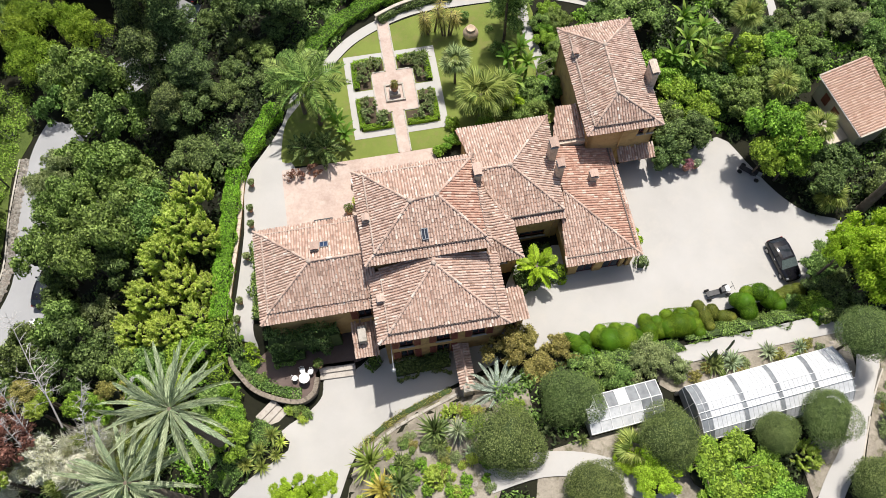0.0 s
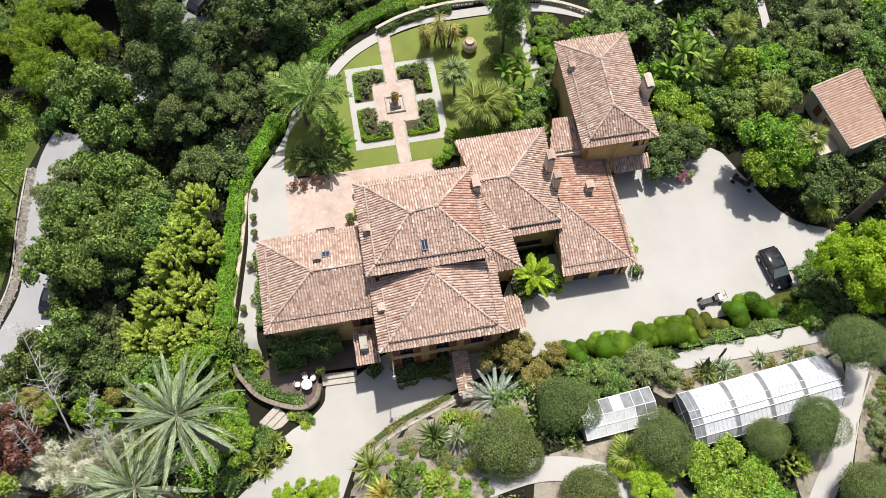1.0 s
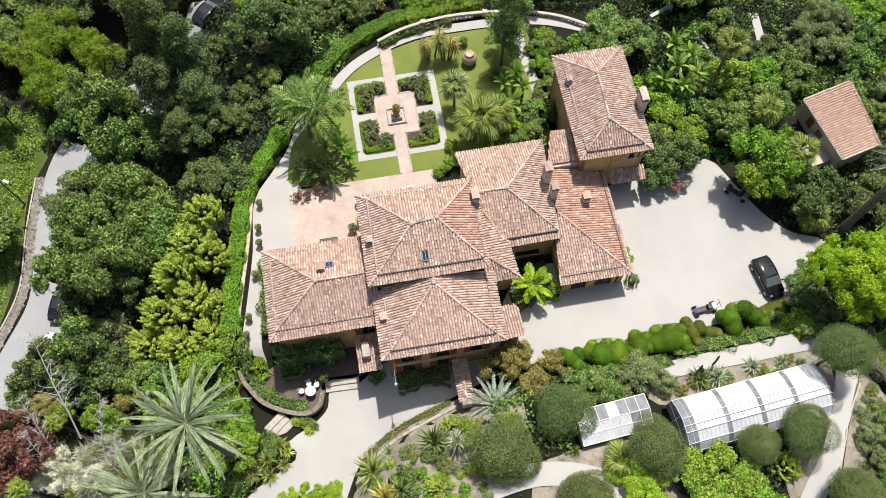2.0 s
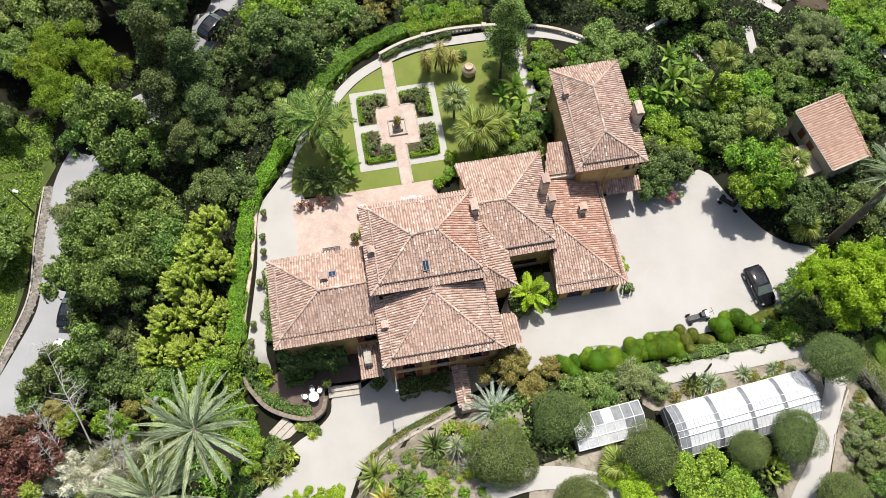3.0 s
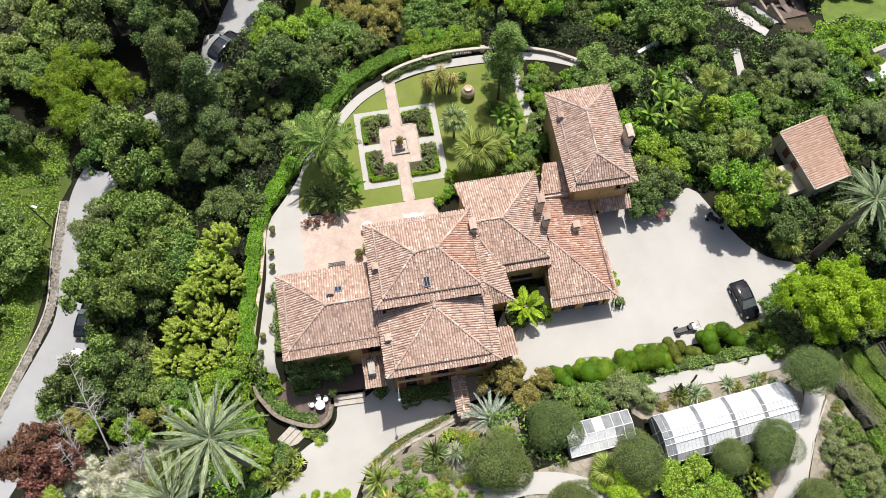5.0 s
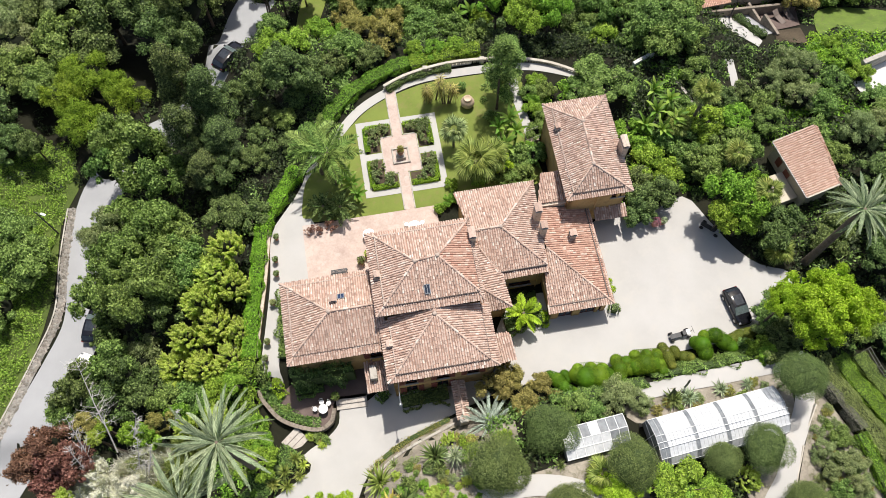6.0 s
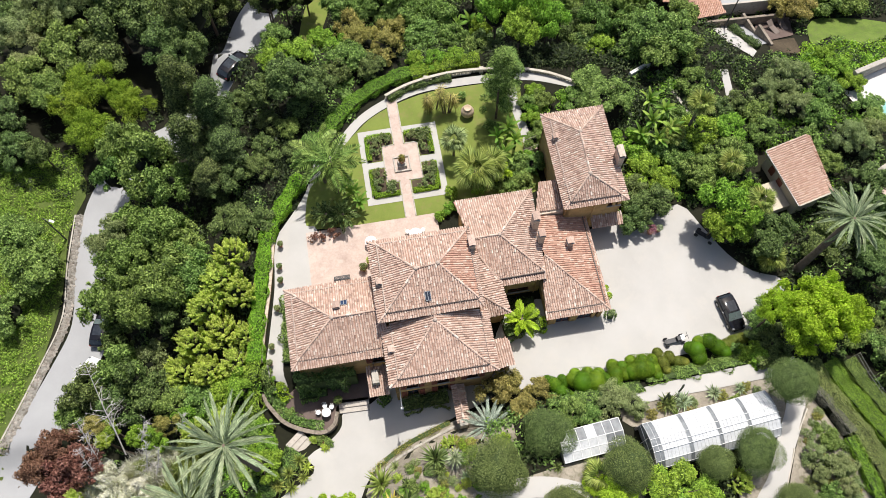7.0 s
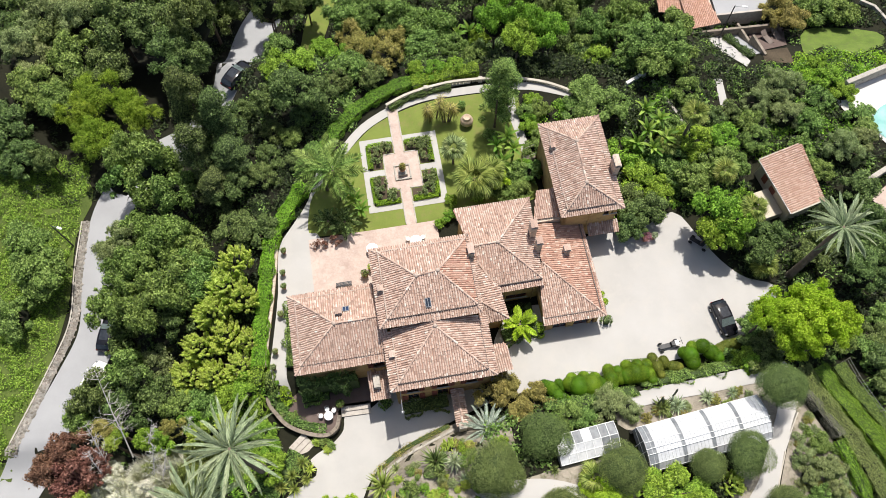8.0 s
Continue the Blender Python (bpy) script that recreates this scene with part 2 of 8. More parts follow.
M["leaf_brown"] = foliage("brown_leaf", (0.075, 0.075, 0.02), (0.25, 0.235, 0.065), (0.5, 0.46, 0.15), 0.3)
M["leaf_red"] = foliage("red_leaf", (0.07, 0.034, 0.022), (0.19, 0.092, 0.066), (0.36, 0.2, 0.145), 0.25)
M["leaf_straw"] = foliage("dry_straw", (0.52, 0.5, 0.43), (0.66, 0.64, 0.57), (0.78, 0.76, 0.7), 0.3)
M["leaf_silver"] = foliage("silver_frond", (0.095, 0.13, 0.07), (0.25, 0.31, 0.18), (0.45, 0.52, 0.34), 0.2)
M["leaf_palm"] = foliage("palm_frond", (0.06, 0.09, 0.018), (0.185, 0.24, 0.05), (0.38, 0.43, 0.13), 0.28)
M["leaf_banana"] = foliage("banana_leaf", (0.065, 0.13, 0.02), (0.18, 0.31, 0.05), (0.32, 0.48, 0.1), 0.35)
M["leaf_golden_green"] = foliage("feathery_shoot", (0.1, 0.13, 0.03), (0.28, 0.33, 0.09), (0.5, 0.54, 0.22), 0.3)
M["leaf_golden"] = foliage("golden_blade", (0.2, 0.17, 0.03), (0.42, 0.36, 0.07), (0.62, 0.55, 0.16), 0.25)
M["leaf_bluegrey"] = foliage("blue_palm_frond", (0.1, 0.135, 0.1), (0.27, 0.33, 0.265), (0.52, 0.58, 0.49), 0.12)
M["leaf_pink"] = foliage("pink_blossom", (0.12, 0.05, 0.06), (0.3, 0.12, 0.15), (0.45, 0.22, 0.24), 0.2)


# ---- mesh helpers ----
class Geo:
    """Gathers vertices and faces of one mesh."""

    def __init__(self):
        self.v, self.f = [], []

    def add(self, verts, faces):
        n = len(self.v)
        self.v += [tuple(p) for p in verts]
        self.f += [tuple(i + n for i in q) for q in faces]
        return self

    def box(self, x0, x1, y0, y1, z0, z1, bevel=0.0):
        b = min(bevel, (x1 - x0) / 3, (y1 - y0) / 3, (z1 - z0) / 3)
        if b <= 0:
            return self.add([(x, y, z) for z in (z0, z1) for x, y in ((x0, y0), (x1, y0), (x1, y1), (x0, y1))],
                            [(3, 2, 1, 0), (4, 5, 6, 7), (0, 1, 5, 4), (1, 2, 6, 5), (2, 3, 7, 6), (3, 0, 4, 7)])
        rings = [(z0, b), (z0 + b, 0), (z1 - b, 0), (z1, b)]
        vs = [(x, y, z) for z, i in rings for x, y in ((x0 + i, y0 + i), (x1 - i, y0 + i), (x1 - i, y1 - i), (x0 + i, y1 - i))]
        fs = [(3, 2, 1, 0), (12, 13, 14, 15)] + [(4 * r + k, 4 * r + (k + 1) % 4, 4 * r + 4 + (k + 1) % 4, 4 * r + 4 + k) for r in range(3) for k in range(4)]
        return self.add(vs, fs)

    def tube(self, points, radii, sides=8, caps=True):
        pts = [Vector(p) for p in points]
        vs, fs = [], []
        for i, p in enumerate(pts):
            d = (pts[min(i + 1, len(pts) - 1)] - pts[max(i - 1, 0)]).normalized()
            a = d.orthogonal().normalized() if abs(d.z) > 0.9 else d.cross(Vector((0, 0, 1))).normalized()
            b = d.cross(a)
            r = radii[i] if isinstance(radii, (list, tuple)) else radii
            vs += [p + r * (math.cos(2 * math.pi * k / sides) * a + math.sin(2 * math.pi * k / sides) * b) for k in range(sides)]
        for i in range(len(pts) - 1):
            fs += [(i * sides + k, i * sides + (k + 1) % sides, (i + 1) * sides + (k + 1) % sides, (i + 1) * sides + k) for k in range(sides)]
        if caps:
            fs += [tuple(range(sides))[::-1], tuple((len(pts) - 1) * sides + k for k in range(sides))]
        return self.add(vs, fs)

    def lathe(self, profile, sides=20, at=(0, 0, 0)):
        vs = [(at[0] + r * math.cos(2 * math.pi * k / sides), at[1] + r * math.sin(2 * math.pi * k / sides), at[2] + z) for r, z in profile for k in range(sides)]
        fs = [(i * sides + k, i * sides + (k + 1) % sides, (i + 1) * sides + (k + 1) % sides, (i + 1) * sides + k) for i in range(len(profile) - 1) for k in range(sides)]
        return self.add(vs, fs + [tuple(range(sides))[::-1], tuple((len(profile) - 1) * sides + k for k in range(sides))])

    def slab(self, poly, depth):
        """A polygon in space with its underside straight below."""
        n = len(poly)
        vs = [tuple(p) for p in poly] + [(p[0], p[1], p[2] - depth) for p in poly]
        return self.add(vs, [tuple(range(n)), tuple(range(2 * n - 1, n - 1, -1))] + [(i, i + n, (i + 1) % n + n, (i + 1) % n) for i in range(n)])

    def weld(self):
        """Joins corners that touch."""
        seen, where = {}, []
        for p in self.v:
            where.append(seen.setdefault(tuple(round(c, 4) for c in p), len(seen)))
        self.v = list(seen)
        self.f = [tuple(where[i] for i in q) for q in self.f]
        return self

    def mesh(self, name, material, smooth=False):
        me = bpy.data.meshes.new(name)
        me.from_pydata(self.v, [], self.f)
        me.materials.append(material)
        if smooth:
            me.polygons.foreach_set("use_smooth", [True] * len(me.polygons))
        me.update()
        return me


def part(name, geo, material, parent=None, label="", smooth=False):
    ob = new(name, geo.mesh(name, material, smooth) if isinstance(geo, Geo) else geo)
    ob.parent = parent
    if label:
        ob["label"] = label
    return ob


def thing(name, m, label, category, group="", kind=""):
    ob = new(name)
    ob.matrix_world = m
    return tagged(ob, label, category, group, kind)


def quads_mesh(name, v, f, material):
    """A mesh of many quads from arrays."""
    me = bpy.data.meshes.new(name)
    me.vertices.add(len(v))
    me.vertices.foreach_set("co", np.ascontiguousarray(v, dtype=np.float32).ravel())
    me.loops.add(f.size)
    me.loops.foreach_set("vertex_index", np.ascontiguousarray(f, dtype=np.int32).ravel())
    me.polygons.add(len(f))
    me.polygons.foreach_set("loop_start", np.arange(0, f.size, f.shape[1], dtype=np.int32))
    me.polygons.foreach_set("loop_total", np.full(len(f), f.shape[1], dtype=np.int32))
    me.materials.append(material)
    me.update(calc_edges=True)
    return me


# ---- the lie of the land ----
TURN = 9.5  # the house and its garden stand turned by this
CA, SA = math.cos(radians(TURN)), math.sin(radians(TURN))


def local(x, y):
    return x * CA + y * SA, -x * SA + y * CA


def placed(u, v):
    return u * CA - v * SA, u * SA + v * CA


def step(a, b, t):
    t = min(1.0, max(0.0, (t - a) / (b - a)))
    return t * t * (3 - 2 * t)


BANK = [(-14, -30), (-9, 0), (-7.4, 5.7), (-6.2, 8.9), (-3.7, 10.9), (0.9, 13.3), (5, 15.2), (9.2, 16.6), (17.9, 17.7), (26, 20.3), (33, 21.3), (60, 26)]


def bank_distance(x, y):
    """How far south-east of the bank's foot a place lies (negative on the house's side)."""
    best, side = 1e9, 1
    for (ax, ay), (bx, by) in zip(BANK, BANK[1:]):
        dx, dy = bx - ax, by - ay
        k = min(1.0, max(0.0, ((x - ax) * dx + (y - ay) * dy) / (dx * dx + dy * dy)))
        d = math.hypot(x - ax - k * dx, y - ay - k * dy)
        if d < best:
            best, side = d, (1 if dx * (y - ay) - dy * (x - ax) < 0 else -1)
    return best * side


def ground_z(x, y):
    u, v = local(x, y)
    z = 0.3 * step(8, 13, u)
    z -= 1.1 * step(9, 1, u) * step(19.5, 16.5, v)
    z -= 1.2 * step(11, 3, v) * step(6, -4, u)
    z -= 0.75 * step(-4.2, -6.2, u) * step(19.6, 18.8, v) * step(11.5, 13.5, v)
    # sunk front terrace, and the drive two steps below it
    if v < 19.2 and y > max(12.6, 14.9 + 0.17 * (x + 9.5) if x > -9.7 else 12.6) and (-13.6 if y > 16 else -15.6) < x < -5.0 and bank_distance(x, y) < -0.5:
        z = min(z, -1.8)
    z -= max(0.0, z + 1.95) * step(-1.5, -6.5, x) * step(15.8, 14.6, y - 0.17 * (x + 9.5)) * step(-12.0, -10.0, x)
    west = 9.2 * step(-16.5, -33, x) - 6.5 * step(-41.5, -62, x)
    north = (10.5 - 7.0 * step(14, 30, x)) * step(51.5, 62, y)
    z -= max(west, north)
    z -= 1.6 * step(27, 33, x) * step(24, 34, y)
    d = bank_distance(x, y)
    z += step(0.2, 3.2, d) * (2.8 - z * 0.6) + 1.6 * step(4, 12, d)
    return z


def grid_ground():
    xs = np.concatenate([np.array([-900, -420, -220, -140, -110]), np.arange(-90, 80.1, 1.0), np.array([100, 140, 220, 420, 900])])
    ys = np.concatenate([np.array([-900, -400, -180, -90, -50, -30]), np.arange(-16, 92.1, 1.0), np.array([110, 150, 220, 420, 900])])
    v = np.array([(x, y, ground_z(max(-95, min(85, x)), max(-25, min(95, y))) - 0.04) for y in ys for x in xs])
    w, h = len(xs), len(ys)
    i = (np.arange(h - 1)[:, None] * w + np.arange(w - 1)[None]).ravel()
    return quads_mesh("ground", v, np.stack([i, i + 1, i + 1 + w, i + w], 1), M["shaded_litter"])


ground = tagged(new("ground", grid_ground()), "leaf-littered hillside soil, coloured almost black for the shade under trees", "ground", kind="structure")


CLEAR = []  # outlines that stay free of undergrowth


def drape(name, outline, material, lift, label, category, kind="structure", spacing=0.8, flat=None):
    """A paved or planted sheet with that outline, lying on the land."""
    if name not in ("meadow", "rockery"):
        CLEAR.append(outline)
    from mathutils import geometry
    pts = []
    for (ax, ay), (bx, by) in zip(outline, outline[1:] + outline[:1]):
        n = max(1, int(math.hypot(bx - ax, by - ay) / spacing))
        pts += [Vector((ax + (bx - ax) * k / n, ay + (by - ay) * k / n)) for k in range(n)]
    rim = list(range(len(pts)))
    xs, ys = [p.x for p in pts], [p.y for p in pts]
    x = min(xs) + spacing * 0.5
    while x < max(xs):
        y = min(ys) + spacing * 0.5
        while y < max(ys):
            pts.append(Vector((x + 0.01 * math.sin(37 * y), y + 0.01 * math.sin(29 * x))))
            y += spacing
        x += spacing
    vs, _, fs, *_ = geometry.delaunay_2d_cdt(pts, [], [rim], 1, 1e-4)
    me = bpy.data.meshes.new(name)
    top = [(p.x, p.y, (ground_z(p.x, p.y) if flat is None else flat) + lift) for p in vs]
    me.from_pydata(top, [], [tuple(f) for f in fs])
    me.materials.append(material)
    for p in me.polygons:
        if p.normal.z < 0:
            p.flip()
    me.polygons.foreach_set("use_smooth", [True] * len(me.polygons))
    me.update()
    return tagged(new(name, me), label, category, kind=kind)


def ribbon(points, width):
    """The outline of a path along points."""
    pts, l, r = [Vector(p) for p in points], [], []
    for i, p in enumerate(pts):
        d = (pts[min(i + 1, len(pts) - 1)] - pts[max(i - 1, 0)]).normalized()
        w = width[i] if isinstance(width, (list, tuple)) else width
        l.append((p.x - d.y * w / 2, p.y + d.x * w / 2)), r.append((p.x + d.y * w / 2, p.y - d.x * w / 2))
    return l + r[::-1]


def local_rect(u0, u1, v0, v1):
    return [placed(u0, v0), placed(u1, v0), placed(u1, v1), placed(u0, v1)]


def smooth_line(points, n=6):
    """A Catmull-Rom curve through points."""
    p = [Vector(a) for a in (points[0], *points, points[-1])]
    out = []
    for a, b, c, d in zip(p, p[1:], p[2:], p[3:]):
        out += [tuple(0.5 * ((2 * b) + (c - a) * t + (2 * a - 5 * b + 4 * c - d) * t * t + (3 * b - a - 3 * c + d) * t ** 3)) for t in (k / n for k in range(n))]
    return out + [tuple(points[-1])]


# gravel court, drive and walks
drape("court", smooth_line([(13.6, 24.5), (14.2, 31.6), (19, 32.6), (23.2, 34.4), (25.3, 32), (27.3, 29.2), (29.6, 27.4), (32.5, 26.5), (31, 23.5), (29.4, 21.6), (26.3, 20.2), (20, 18.8), (13, 17.3), (8.5, 16.6), (5.2, 15.6), (4.4, 18), (5.6, 22.8), (8.8, 24.6), (13.6, 24.5)], 3)[:-1],
      M["gravel"], 0.03, "pale raked gravel forecourt, nearly white in the sun", "gravel court")
drape("drive", smooth_line([(-7.9, 14.7), (-6.7, 15.2), (-5.4, 16.2), (-3, 17), (1, 16.6), (4.6, 16.6), (5.4, 15.8), (3.4, 14.9), (0.6, 13.6), (-2, 12.3), (-4.1, 10.9), (-6.4, 8.8), (-7.5, 5.8), (-9, 1), (-12, -8), (-20, -10), (-17.5, 0), (-15.6, 5.5), (-11.4, 9), (-12, 10.4), (-10, 12.1), (-9.2, 13.2), (-9.1, 14.5), (-7.9, 14.7)], 3)[:-1],
      M["gravel"], 0.1, "pale gravel drive beside the villa front", "drive")
drape("west_walk", smooth_line([(-12.9, 39.5), (-13.6, 36), (-14.9, 33.4), (-16.2, 30.6), (-15.9, 26), (-16.0, 21), (-16.1, 18.2), (-15.8, 16.4), (-14.2, 16.4), (-14.5, 18), (-14.4, 20), (-14.0, 24), (-12.2, 26.6), (-12.2, 31.9), (-13.3, 32.4), (-13.45, 34.2), (-13.2, 36.4), (-12.0, 38.6), (-12.9, 39.5)], 3)[:-1],
      M["gravel"], 0.03, "pale gravel walk along the garden wall", "path")
drape("curved_walk", ribbon(smooth_line([(-12.2, 39), (-10.4, 41.6), (-8.2, 44.6), (-4.9, 47.0), (-1.2, 48.5), (4.2, 49.2), (9.5, 49.5), (14, 48.5)], 5), 0.95), M["gravel"], 0.045, "pale gravel walk curving inside the balustrade", "path")
drape("east_walk", ribbon(smooth_line([(7.3, 49), (7.6, 46), (8.3, 43.5), (8.9, 41)], 4), 0.9), M["gravel"], 0.05, "narrow pale gravel garden walk", "path")
drape("lawn", smooth_line([(-13.4, 31.9), (-13.5, 33.6), (-13.3, 36.2), (-12.2, 38.4), (-9.4, 42.2), (-7.4, 44.6), (-4.7, 46.4), (-1, 47.9), (4.2, 48.6), (8, 48.7), (8.3, 44), (9, 40), (9.5, 36), (3, 34.3), (-2.6, 33.4), (-8, 32.5), (-13, 31.9)], 3)[:-1], M["lawn"], 0.02, "mown green lawn with worn patches", "lawn")
drape("brick_terrace", [placed(-7.9, 26.5), placed(-1.6, 26.4), placed(-1.6, 28.2), placed(5.0, 28.2), placed(5.0, 33.35), placed(-7.9, 33.35)], M["paving"], 0.06, "worn pink herringbone brick terrace", "terrace")
drape("front_terrace", smooth_line([(-15.6, 17.4), (-15.6, 15.4), (-14.7, 14.2), (-13, 13.3), (-11.2, 12.9), (-10.2, 13.1), (-9.7, 14), (-9.5, 15.2), (-6.9, 15.6), (-5.5, 16.6), (-5, 19.5), (-12.5, 18.4), (-15.6, 17.4)], 3)[:-1], M["shaded_paving"], 0.05, "brown brick terrace, coloured darker for shade, in front of the west wing", "terrace", flat=-1.6)
drape("low_walk", ribbon(smooth_line([(15.5, 14.4), (18.5, 15.3), (23, 16.1), (27.5, 17.0), (31, 17.6)], 4), 1.5), M["gravel"], 0.14, "pale gravel walk beside the greenhouse", "path")
drape("greenhouse_walk", ribbon(smooth_line([(30.6, 16.6), (29.8, 13.5), (27.95, 10.1), (26.9, 7.6), (25.4, 5.4), (23, 1)], 4), 1.5), M["gravel"], 0.13, "pale gravel walk beside the greenhouse", "path")
drape("lower_walk", ribbon(smooth_line([(3, 6.2), (6.5, 7.2), (10, 7.0), (13, 5.6), (16, 3)], 4), 1.7), M["gravel"], 0.13, "pale gravel walk under clipped trees", "path")
drape("rockery", smooth_line([(-7.2, 4), (-6.3, 8.9), (-3.8, 11.0), (0.8, 13.4), (4, 14.4), (6, 12.5), (6, 9), (4, 6), (2, 2), (-4, 0), (-7.2, 4)], 3)[:-1], M["rockery"], 0.03, "stony planted slope with dry pale soil", "rockery")
drape("cactus_bed", smooth_line([(15, 14.2), (19, 15.1), (24, 15.9), (28.8, 16.8), (28.5, 14.9), (22, 13.3), (16, 12.2), (15, 14.2)], 3)[:-1], M["rockery"], 0.05, "dry stony bed of succulents by the greenhouse", "flower bed")
drape("greenhouse_apron", [(27.4, 14.6), (29.2, 15.6), (29.1, 12), (28.3, 9), (26.8, 6.6), (24, 4.8), (23.5, 7.5), (27.6, 11.2)], M["rockery"], 0.04, "dry pale soil at the greenhouse end", "soil")
drape("clipped_tree_bed", [(6.5, 8.0), (9.6, 8.9), (15.6, 10.4), (17.4, 7.6), (16.5, 4), (12, 3), (6, 4.5)], M["rockery"], 0.035, "dry pale soil under the clipped trees", "soil")
drape("right_bed", smooth_line([(31.3, 15.2), (32.6, 12), (33.6, 9), (34.5, 4), (30, 2), (27.4, 4.5), (28.7, 9.6), (30.5, 13), (31.3, 15.2)], 3)[:-1], M["rockery"], 0.05, "dry stony planted bed beside the walk", "flower bed")
drape("road", ribbon(smooth_line([(-47, 0), (-42.4, 10), (-40.6, 14), (-38.2, 20), (-36.8, 25), (-37.4, 31), (-37.8, 36), (-37.0, 41), (-33.4, 46), (-28.6, 48.8), (-25.2, 52.2), (-24.6, 57), (-24.8, 61), (-23.6, 66), (-21, 71)], 5), 4.4), M["asphalt"], 0.05, "sun-bleached grey asphalt lane", "road")
drape("meadow", smooth_line([(-44.6, 6), (-41.4, 21), (-40.6, 29), (-41.2, 36), (-40.2, 42), (-46, 46), (-60, 46), (-75, 30), (-75, 5), (-60, -8), (-44.6, 6)], 3)[:-1], surface("rough_grass", (0.045, 0.07, 0.014), (0.12, 0.16, 0.035), 6, 0.5, 0.95, 0.08), 0.04, "rough overgrown green bank beside the lane", "grass bank")


# ---- the villa ----
villa = thing("villa", pose(0, 0, 0, 0, 0, TURN), "rambling ochre villa with weathered terracotta barrel-tile hip roofs", "house")
TILE_W, TILE_L = 0.205, 0.31


def inside(poly, x, y, margin=0.0):
    """Whether x, y lies in a convex or plain polygon."""
    hit, n = False, len(poly)
    for i in range(n):
        (ax, ay), (bx, by) = poly[i], poly[(i + 1) % n]
        if (ay > y) != (by > y) and x < (bx - ax) * (y - ay) / (by - ay) + ax:
            hit = not hit
    return hit


def tile_mesh_data(seed):
    """One barrel tile: its mouth at the lower end, along +y up the slope."""
    rnd = random.Random(seed)
    w0, w1, lift = 0.088 + rnd.uniform(-0.005, 0.005), 0.073, 0.024
    vs = []
    for y, r, z in ((-0.02, w0, lift), (TILE_L + 0.05, w1, 0.0)):
        for k in range(6):
            a = math.pi * k / 5
            vs.append((-r * math.cos(a), y, z + 0.92 * r * math.sin(a)))
    fs = [(k, k + 1, k + 7, k + 6) for k in range(5)]
    n = len(vs)
    vs += [(x * 0.86, y, z - 0.016) for x, y, z in vs[:6]]
    fs += [(k + 1, k, n + k, n + k + 1) for k in range(5)]
    return vs, fs


TILE_SHAPES = [tile_mesh_data(i) for i in range(5)]


def roof_face(roof, poly, seed, material=None, single=0, bed=None, w=TILE_W, ln=TILE_L):
    """One slope: poly starts with its eave, left to right as seen from below. A bed with rows of barrel tiles; 'single' tiles are parts of their own."""
    rnd = random.Random(seed)
    P = [Vector(p) for p in poly]
    n = Vector((0, 0, 0))
    for a, b in zip(P, P[1:] + P[:1]):
        n += a.cross(b)
    n.normalize()
    if n.z < 0:
        n = -n
    e = (P[1] - P[0]).normalized()
    s = n.cross(e).normalized()
    if s.z < 0:
        e, s = -e, -s
    flat = [((p - P[0]).dot(e), (p - P[0]).dot(s)) for p in P]
    u0, u1 = min(a for a, _ in flat), max(a for a, _ in flat)
    v1 = max(b for _, b in flat)
    part("roof_bed", Geo().slab(poly, 0.14), bed or M["tile_bed"], roof)
    joined, made = Geo(), 0
    shared = [Geo().add([(x * w / TILE_W, y * ln / TILE_L, z) for x, y, z in d[0]], d[1]).mesh("tile", material or M["tile"]) for d in TILE_SHAPES] if single else None
    cols = int((u1 - u0) / w)
    off = ((u1 - u0) - cols * w) / 2
    for c in range(cols + 1):
        drift, phase = rnd.uniform(-0.02, 0.02), rnd.uniform(-0.5, 0.0)
        for r in range(int(v1 / ln) + 2):
            cu, cv = u0 + off + c * w + drift, max(-0.03, (r + phase) * ln + rnd.uniform(-0.03, 0.03))
            if not inside(flat, cu, cv + ln * 0.5):
                continue
            a = rnd.gauss(0, 0.028)
            ee, ss = e * math.cos(a) + s * math.sin(a), s * math.cos(a) - e * math.sin(a)
            o = P[0] + e * (cu + rnd.uniform(-0.014, 0.014)) + s * cv + n * rnd.uniform(0.0, 0.014)
            if made < single:
                t = new("tile", shared[rnd.randrange(5)])
                t.parent = roof
                t.matrix_local = Matrix(((ee.x, ss.x, n.x, o.x), (ee.y, ss.y, n.y, o.y), (ee.z, ss.z, n.z, o.z), (0, 0, 0, 1)))
                made += 1
            else:
                vs, fs = TILE_SHAPES[rnd.randrange(5)]
                joined.add([o + ee * x * w / TILE_W + ss * y * ln / TILE_L + n * z for x, y, z in vs], fs)
    if joined.v:
        part("tiles", joined, material or M["tile"], roof)["kind"] = "stuff"


